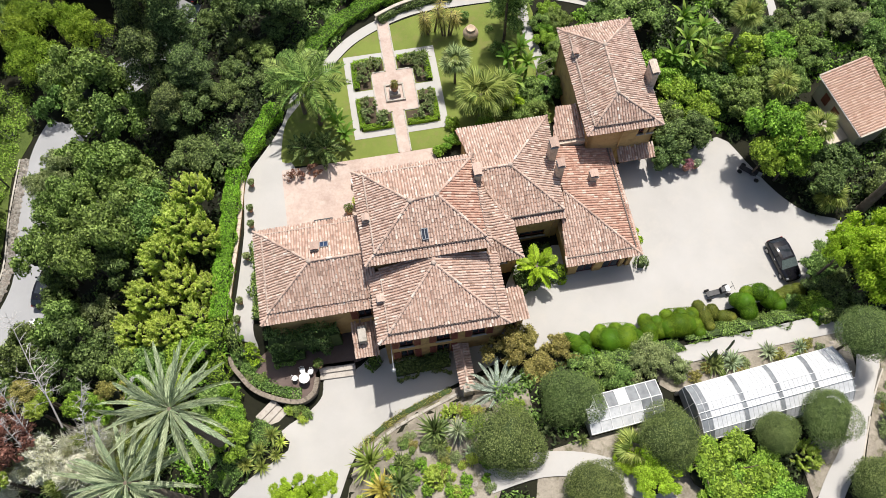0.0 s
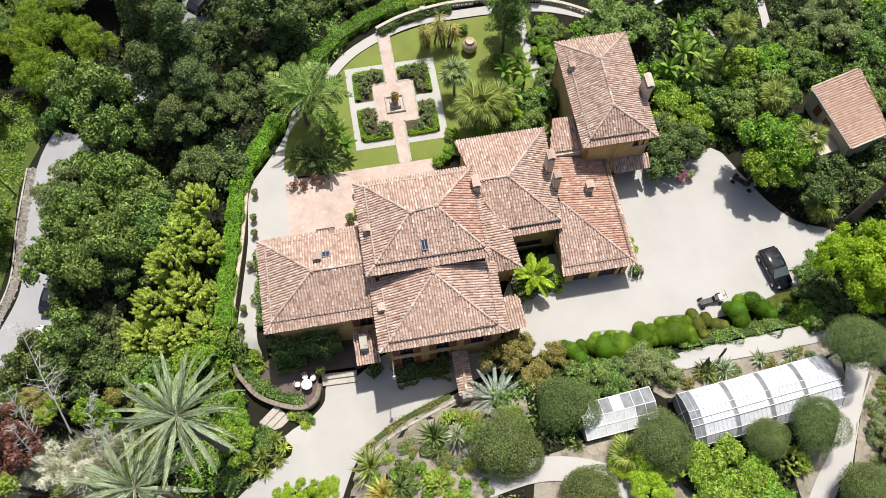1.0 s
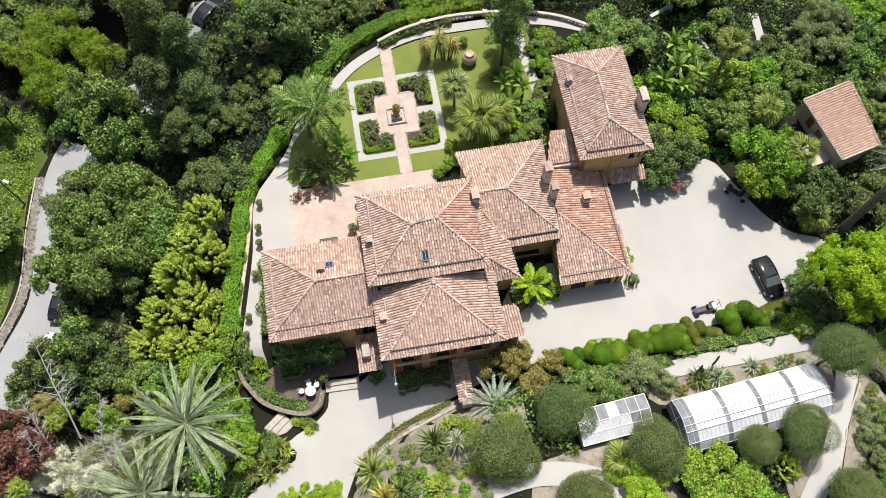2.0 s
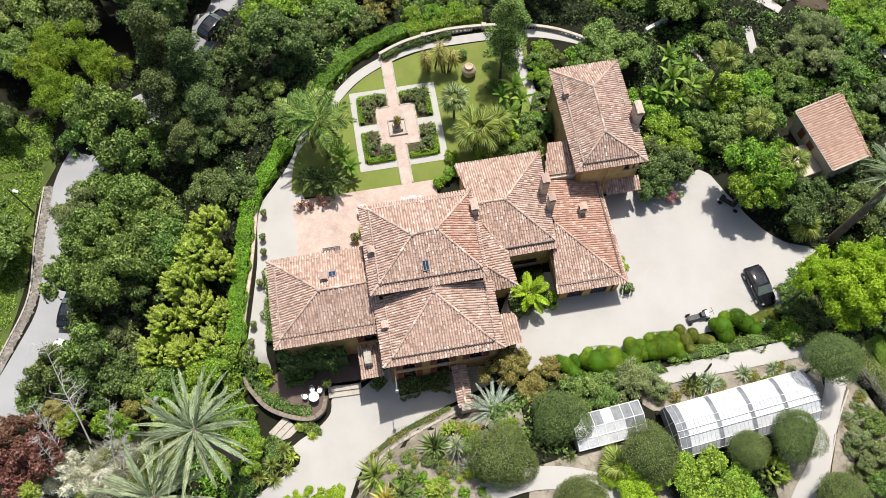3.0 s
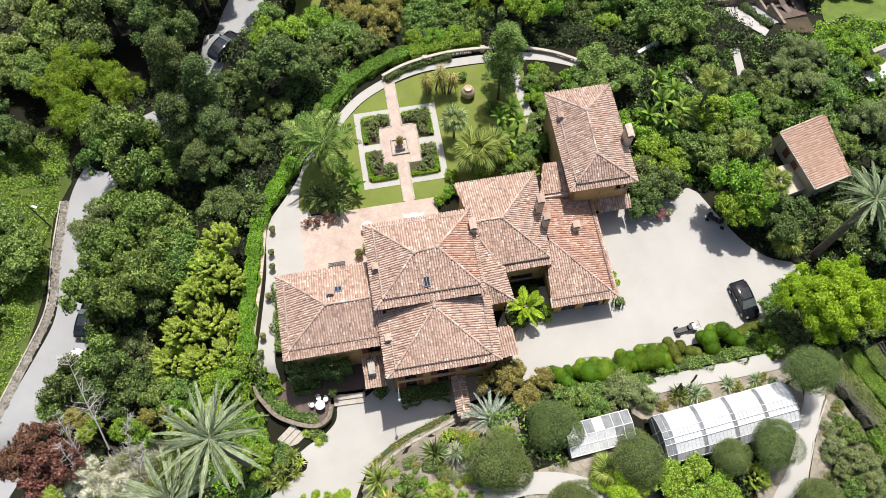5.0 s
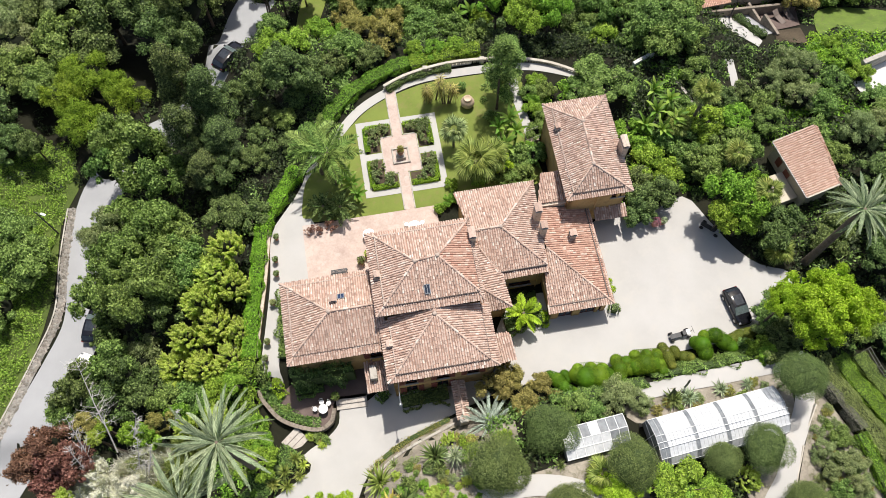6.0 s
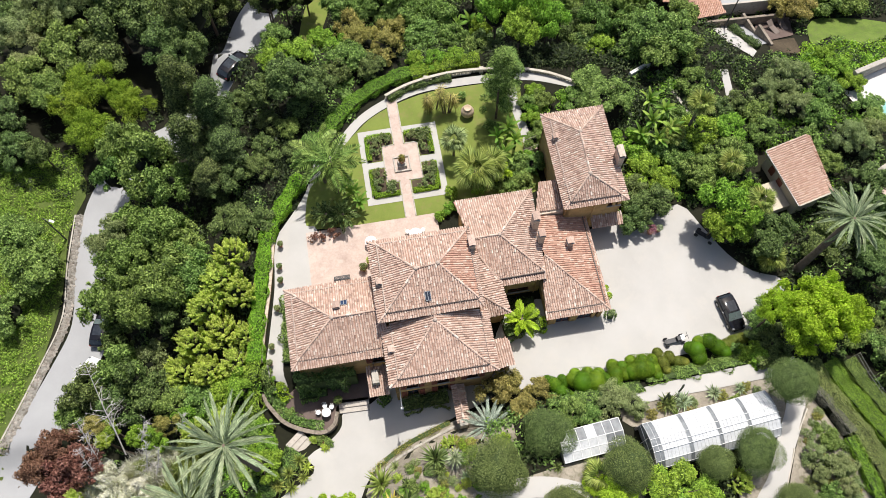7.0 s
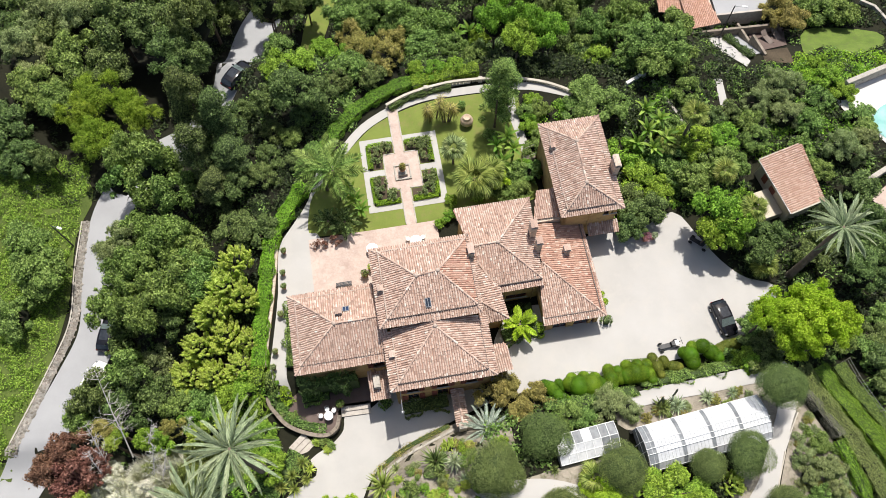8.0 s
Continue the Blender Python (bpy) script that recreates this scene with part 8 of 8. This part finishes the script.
def car(x, y, z, turn, paint, words, scale=1.0):
    """A hatchback, its nose along +x."""
    t = thing("car", pose(x, y, z, 0, 0, turn), words, "car")
    secs = []
    for px, w, zb, zt in ((-2.0, 0.62, 0.45, 0.72), (-1.93, 0.8, 0.3, 0.92), (-1.5, 0.86, 0.22, 0.98), (-0.6, 0.88, 0.2, 0.96), (0.4, 0.88, 0.2, 0.93), (1.1, 0.86, 0.2, 0.9), (1.6, 0.82, 0.24, 0.8), (1.93, 0.7, 0.32, 0.66), (2.02, 0.5, 0.42, 0.56)):
        secs.append([(px, -w * 0.9, zb), (px, -w, zb + 0.12), (px, -w, zt - 0.2), (px, -w * 0.9, zt - 0.03), (px, -w * 0.5, zt), (px, w * 0.5, zt), (px, w * 0.9, zt - 0.03), (px, w, zt - 0.2), (px, w, zb + 0.12), (px, w * 0.9, zb)])
    body = part("body", loft(Geo(), secs), M[paint], t, smooth=True)
    top = []
    for px, w, zt in ((-1.78, 0.6, 0.98), (-1.45, 0.64, 1.36), (-0.9, 0.66, 1.46), (-0.2, 0.66, 1.47), (0.25, 0.64, 1.42)):
        top.append([(px, -w - 0.01, zt - 0.05), (px, -w * 0.7, zt), (px, w * 0.7, zt), (px, w + 0.01, zt - 0.05)])
    part("roof", Geo().add([p for s in top[1:] for p in s], [(i * 4 + k, i * 4 + k + 4, i * 4 + k + 5, i * 4 + k + 1) for i in range(3) for k in range(3)]), M[paint], t, smooth=True)
    part("sunroof", Geo().add([(-0.95, -0.45, 1.478), (0.1, -0.45, 1.475), (0.1, 0.45, 1.475), (-0.95, 0.45, 1.478)], [(0, 1, 2, 3)]), M["car_glass"], t)
    part("windscreen", Geo().add([(0.25, -0.64, 1.38), (0.25, 0.64, 1.38), (0.95, 0.76, 0.9), (0.95, -0.76, 0.9)], [(0, 3, 2, 1)]), M["windscreen"], t)
    part("rear_window", Geo().add([(-1.45, -0.62, 1.33), (-1.45, 0.62, 1.33), (-1.82, 0.7, 0.95), (-1.82, -0.7, 0.95)], [(0, 1, 2, 3)]), M["car_glass"], t)
    for s in (-1, 1):
        part("side_window", Geo().add([(-1.45, s * 0.655, 1.33), (0.25, s * 0.655, 1.38), (0.95, s * 0.79, 0.91), (-1.8, s * 0.77, 0.95)], [(0, 1, 2, 3)] if s < 0 else [(3, 2, 1, 0)]), M["car_glass"], t)
        for px in (-0.35,):
            part("door_pillar", Geo().add([(px, s * 0.665, 1.4), (px + 0.08, s * 0.665, 1.4), (px + 0.1, s * 0.79, 0.92), (px - 0.02, s * 0.79, 0.92)], [(0, 1, 2, 3), (3, 2, 1, 0)]), M[paint], t)
        part("wing_mirror", Geo().box(0.62, 0.78, s * 0.93 - 0.09, s * 0.93 + 0.09, 0.92, 1.05, 0.03), M[paint], t)
        part("tail_light", Geo().box(-1.97, -1.82, s * 0.62 - 0.12, s * 0.62 + 0.12, 0.72, 0.9, 0.03), M["tail_lamp"], t)
        part("headlight", Geo().box(1.66, 1.88, s * 0.6 - 0.12, s * 0.6 + 0.12, 0.6, 0.74, 0.03), M["head_lamp"], t)
        part("door_handle", Geo().box(-0.25, -0.08, s * 0.885 - 0.015, s * 0.885 + 0.015, 0.78, 0.81), M["grey_metal"], t)
        for px in (-1.25, 1.28):
            w = part("wheel", Geo().tube([(px, s * 0.7, 0.31), (px, s * 0.9, 0.31)], 0.31, 20), M["tyre"], t)
            part("rim", Geo().tube([(px, s * 0.85, 0.31), (px, s * 0.912, 0.31)], 0.2, 12), M["alloy"], w)
    part("windscreen_wiper", Geo().tube([(0.96, -0.3, 0.94), (0.6, 0.1, 1.18)], 0.012, 4), M["dark_metal"], t)
    t.scale = (scale, scale, scale)


car(26.65, 23.05, 0.33, -72.5, "black_paint", "black hatchback parked on the gravel court", 0.89)
car(-23.2, 53.2, ground_z(-23.2, 53.2) + 0.14, 58, "black_paint", "dark car parked on the lane", 1.0)
car(-35.5, 24.6, ground_z(-35.5, 24.6) + 0.06, 85, "black_paint", "dark car parked under trees on the lane", 1.0)
car(-36.2, 19.6, ground_z(-36.2, 19.6) + 0.06, 70, "white_paint", "white car parked under trees on the lane", 1.0)


def cart(x, y, z, turn, words):
    t = thing("garden_cart", pose(x, y, z, 0, 0, turn), words, "cart", "garden carts")
    part("bed", Geo().box(-0.9, 0.5, -0.22, 0.22, 0.32, 0.4, 0.02), M["dark_metal"], t)
    part("seat", Geo().box(0.55, 0.95, -0.25, 0.25, 0.55, 0.65, 0.03), M["grey_metal"], t)
    part("frame", Geo().tube([(-0.95, 0, 0.36), (0.6, 0, 0.36), (1.0, 0, 0.6), (1.1, 0, 1.0)], 0.03, 6).tube([(1.1, -0.35, 1.0), (1.1, 0.35, 1.0)], 0.02, 6), M["dark_metal"], t)
    part("engine_box", Geo().box(0.2, 0.6, -0.22, 0.22, 0.4, 0.7, 0.04), M["dark_metal"], t)
    for px in (-0.7, 0.8):
        for s in (-0.36, 0.36):
            part("wheel", Geo().tube([(px, s - 0.05, 0.2), (px, s + 0.05, 0.2)], 0.2, 14), M["tyre"], t)


cart(21.15, 20.45, 0.33, 15, "grey motor cart parked by the topiary hedge")
cart(25.3, 30.9, 0.33, -35, "grey garden cart under the trees by the court")


def street_lamp(x, y, h, turn):
    t = thing("street_lamp", pose(x, y, ground_z(x, y), 0, 0, turn), "street lamp on a dark pole with a white head", "street lamp", "street lamps")
    part("pole", Geo().tube([(0, 0, -0.2), (0, 0, h)], [0.09, 0.06], 8), M["dark_metal"], t)
    part("arm", Geo().tube([(0, 0, h - 0.2), (0.5, 0, h), (0.9, 0, h + 0.05)], 0.03, 6), M["grey_metal"], t)
    part("head", Geo().box(0.75, 1.35, -0.12, 0.12, h + 0.0, h + 0.12, 0.04), M["white_paint"], t)


street_lamp(-41.3, 35.0, 5.6, -20)
street_lamp(32.7, 59.1, 5.8, -10)
street_lamp(-30.5, 55.6, 6.5, -30)

# stones on the rockery, the lane's rubble edge
ROCKS = []
for i in range(4):
    rng = np.random.default_rng(300 + i)
    g = Geo().lathe([(0.3, -0.5), (0.85, -0.25), (1.0, 0.1), (0.75, 0.45), (0.3, 0.6)], 8)
    g.v = [tuple(np.array(p) * (1 + 0.22 * rng.normal(size=3))) for p in g.v]
    ROCKS.append(g.mesh("rock", M["rubble"]))
rk = random.Random(8)
for area, count in ((((-6, 3), (-5.4, 8.4), (-2.5, 10.2), (1.5, 12.4), (4, 11), (3, 5), (-2, 2)), 150), (((16, 12.6), (16.5, 13.6), (28, 16), (28, 15.2)), 40), (((31.2, 13.6), (32.9, 10.2), (33.4, 6), (29.4, 6), (29.4, 10)), 60)):
    n = 0
    xs, ys = [p[0] for p in area], [p[1] for p in area]
    while n < count:
        x, y = rk.uniform(min(xs), max(xs)), rk.uniform(min(ys), max(ys))
        if inside(area, x, y):
            s = rk.uniform(0.06, 0.2)
            o = tagged(new("rock", ROCKS[rk.randrange(4)]), "rough pale stone lying on dry soil", "rock", "rockery stones")
            o.matrix_world = pose(x, y, ground_z(x, y) + 0.03, rk.uniform(-20, 20), rk.uniform(-20, 20), rk.uniform(0, 360)) @ Matrix.Diagonal((s * 1.3, s, s * 0.8, 1))
            n += 1
edge = tagged(new("rubble_edge"), "strip of rough rubble stones along the lane", "wall", kind="structure")
lane = smooth_line([(-43.6, 12), (-41.0, 20.5), (-39.6, 26), (-40.1, 32), (-40.3, 38)], 12)
for (ax, ay), (bx, by) in zip(lane, lane[1:]):
    for k in range(11):
        x, y = ax + (bx - ax) * rk.random() + rk.uniform(-0.4, 0.4), ay + (by - ay) * rk.random()
        s = rk.uniform(0.06, 0.15)
        o = part("stone", ROCKS[rk.randrange(4)], None, edge)
        o.matrix_local = pose(x, y, ground_z(x, y) + 0.05, 0, 0, rk.uniform(0, 360)) @ Matrix.Diagonal((s * 1.3, s, s, 1))
M["verge"] = surface("verge_rubble", (0.13, 0.122, 0.108), (0.34, 0.32, 0.285), 5, 1.2, 0.95, 0.06, stain=(0.09, 0.085, 0.07))
drape("lane_verge", ribbon([(p[0], p[1]) for p in lane], 0.8), M["verge"], 0.07, "strip of dark rubble beside the lane", "verge")
drape("lane_kerb", ribbon([(p[0] - 0.55, p[1]) for p in lane], 0.16), M["stone"], 0.1, "pale broken kerb of the lane", "kerb")

def cactus(x, y, h, lean, seed):
    """A ribbed columnar cactus."""
    rnd, g, n = random.Random(seed), Geo(), 14
    z = ground_z(x, y)
    vs, rows = [], 9
    for i in range(rows):
        k = i / (rows - 1)
        r = 0.085 * (0.85 + 0.3 * k) * (1 if k < 0.8 else math.sqrt(max(0.02, 1 - ((k - 0.8) / 0.2) ** 2)))
        for j in range(n):
            q = r * (1.0 if j % 2 else 0.72)
            vs.append((q * math.cos(2 * math.pi * j / n) + lean[0] * k * k, q * math.sin(2 * math.pi * j / n) + lean[1] * k * k, h * k - 0.05))
    g.add(vs, [(i * n + j, i * n + (j + 1) % n, (i + 1) * n + (j + 1) % n, (i + 1) * n + j) for i in range(rows - 1) for j in range(n)] + [tuple((rows - 1) * n + j for j in range(n))])
    t = thing("cactus", pose(x, y, z, 0, 0, rnd.uniform(0, 90)), "dark green columnar cactus in the dry bed", "cactus", "columnar cacti")
    part("column", g, M["cactus"], t)


for i, (x, y, h) in enumerate(((18.85, 14.41, 2.6), (19.22, 14.49, 1.5), (20.33, 15.20, 2.3))):
    cactus(x, y, h, (0.1, 0.15), 610 + i)

# wire fence beyond the clipped hedges
fence = thing("fence", pose(0, 0, 0), "pale wire fence on thin posts beside the hedge", "fence")
run_of = [(35.9, 18.2), (36.4, 16.6), (36.9, 15.0), (37.4, 13.4), (37.9, 11.8), (38.4, 10.2)]
for x, y in run_of:
    part("post", Geo().tube([(x, y, ground_z(x, y) - 0.2), (x, y, ground_z(x, y) + 1.5)], 0.035, 6), M["stone_light"], fence)
for h in (0.5, 1.0, 1.45):
    part("wire", Geo().tube([(x, y, ground_z(x, y) + h) for x, y in run_of], 0.015, 4), M["grey_metal"], fence)

# small shrubs on the dry beds
sh = random.Random(12)
for area, count, kinds in ((((-6, 4), (-5.4, 8.4), (-2.5, 10.2), (1.5, 12.4), (4, 11), (3, 5), (-2, 2)), 96, ("brown_olive", "olive", "yellow_acacia", "bright", "green", "silver_olive")),
                           (((16, 12.4), (16.5, 13.9), (28, 16.2), (28, 15.0)), 14, ("olive", "brown_olive", "green")),
                           (((31.3, 13.8), (32.9, 10.4), (33.6, 6), (32, 3), (28.6, 6), (29.6, 10.4)), 56, ("olive", "green", "silver_olive", "olive", "brown_olive")),
                           (((-15.8, 17.6), (-15.2, 14.8), (-13.6, 13.4), (-14.6, 17.6)), 7, ("bright", "olive", "green")),
                           (((-11.9, 12.3), (-10.7, 11.2), (-9.9, 11.8), (-10.4, 12.3)), 6, ("green", "yellow_acacia", "red_plum")),
                           (((-18.6, 13), (-16.6, 12), (-13.5, 8.5), (-16, 7), (-20, 10)), 16, ("bright", "yellow_acacia", "green", "olive"))):
    xs, ys, n = [p[0] for p in area], [p[1] for p in area], 0
    while n < count:
        x, y = sh.uniform(min(xs), max(xs)), sh.uniform(min(ys), max(ys))
        if inside(area, x, y):
            r = sh.uniform(0.28, 0.62)
            grove(kinds[sh.randrange(len(kinds))], [(x, y, ground_z(x, y) + r * 1.25, r)])
            n += 1

for x, y, turn in ((38.1, 58.7, 30), (39.4, 59.5, 20)):
    sl = thing("sun_lounger", pose(x, y, ground_z(x, y) + 0.1, 0, 0, turn), "grey sun lounger on the neighbour's patio", "lounger", "grey sun loungers")
    part("mattress", Geo().box(-0.35, 0.35, -0.9, 0.35, 0.3, 0.4, 0.03), M["dark_brown"], sl)
    part("backrest", Geo().slab([(-0.35, 0.35, 0.4), (0.35, 0.35, 0.4), (0.35, 0.95, 0.75), (-0.35, 0.95, 0.75)], 0.08), M["dark_brown"], sl)
    for lx in (-0.3, 0.3):
        for ly in (-0.8, 0.3):
            part("leg", Geo().tube([(lx, ly, 0), (lx, ly, 0.3)], 0.025, 6), M["grey_metal"], sl)

# undergrowth that covers the hillside between the trees
CLEAR += [[(16, 8.5), (28.5, 11.3), (27.5, 15.5), (15.5, 12.5)], [(9.5, 8.5), (16, 10), (15.5, 13), (9.5, 11.5)], [(31.5, 40.5), (37, 42), (38, 36), (34, 33)]]


def scatter_growth(name, words, mat, areas, per, leaf, seed, size=(0.4, 0.9)):
    rng = np.random.default_rng(seed)
    pos, nrm = [], []
    for x0, x1, y0, y1, count in areas:
        made, tries = 0, 0
        while made < count and tries < count * 8:
            tries += 1
            x, y = rng.uniform(x0, x1), rng.uniform(y0, y1)
            if any(inside(o, x + dx, y + dy) for o in CLEAR for dx, dy in ((0, 0), (0.6, 0), (-0.6, 0), (0, 0.6), (0, -0.6))):
                continue
            r = rng.uniform(*size)
            d = unit(rng.normal(size=(per, 3)))
            d[:, 2] = np.abs(d[:, 2])
            z = ground_z(x, y)
            pos.append(np.array([x, y, z]) + d * r * rng.uniform(0.6, 1.1, (per, 1)) * np.array([1, 1, 0.75]))
            nrm.append(d + np.array([0, 0, 0.5]))
            made += 1
    me = leaves_at(rng, np.vstack(pos), np.vstack(nrm), leaf, leaf * 0.6, M[mat], name)
    tagged(new(name, me), words, "undergrowth", kind="stuff")


# this growth carries the shade of the wood in its leaf colour
scatter_growth("undergrowth", "tangled undergrowth coloured dark for the shade under the trees", "leaf_in_shade", [(-18.8, -12.4, 33, 51, 150), (6, 19, 51, 57, 150), (-36, -18, -5, 52, 620), (-30, 22, 51, 75, 760), (18, 50, 34, 66, 760), (4, 30, -4, 14, 160), (28, 50, 18, 34, 320), (-70, -40, 40, 80, 300), (50, 64, 42, 72, 160)], 46, 0.32, 501, (0.5, 1.2))
scatter_growth("undergrowth", "green shrubby undergrowth catching the sun", "leaf_mid", [(-36, -18, -5, 50, 240), (-24, 4, 51, 72, 200), (18, 50, 34, 66, 360), (4, 16, 0, 15, 120), (28, 48, 18, 34, 140), (36, 50, 0, 18, 160), (-14, -9, 40, 52, 60)], 46, 0.3, 502, (0.5, 1.1))
scatter_growth("bank_growth", "leafy creepers covering the lane bank", "leaf_bank", [(-60, -41.2, 5, 46, 2600)], 40, 0.21, 503, (0.3, 0.9))
scatter_growth("bank_growth", "bright yellow-green vines sprawling below the lawn", "leaf_creeper", [(39.8, 50.5, 50.2, 55.8, 190)], 46, 0.24, 505, (0.4, 0.9))
scatter_growth("bank_growth", "bright leafy shrubs around the court edge", "leaf_bright", [(17.5, 24, 33, 42, 90), (36, 48, 44, 54, 150), (-20, -16.8, 6, 18, 70), (22, 40, 36, 50, 120), (8.8, 15, 42.6, 48, 40)], 46, 0.28, 504, (0.4, 0.9))
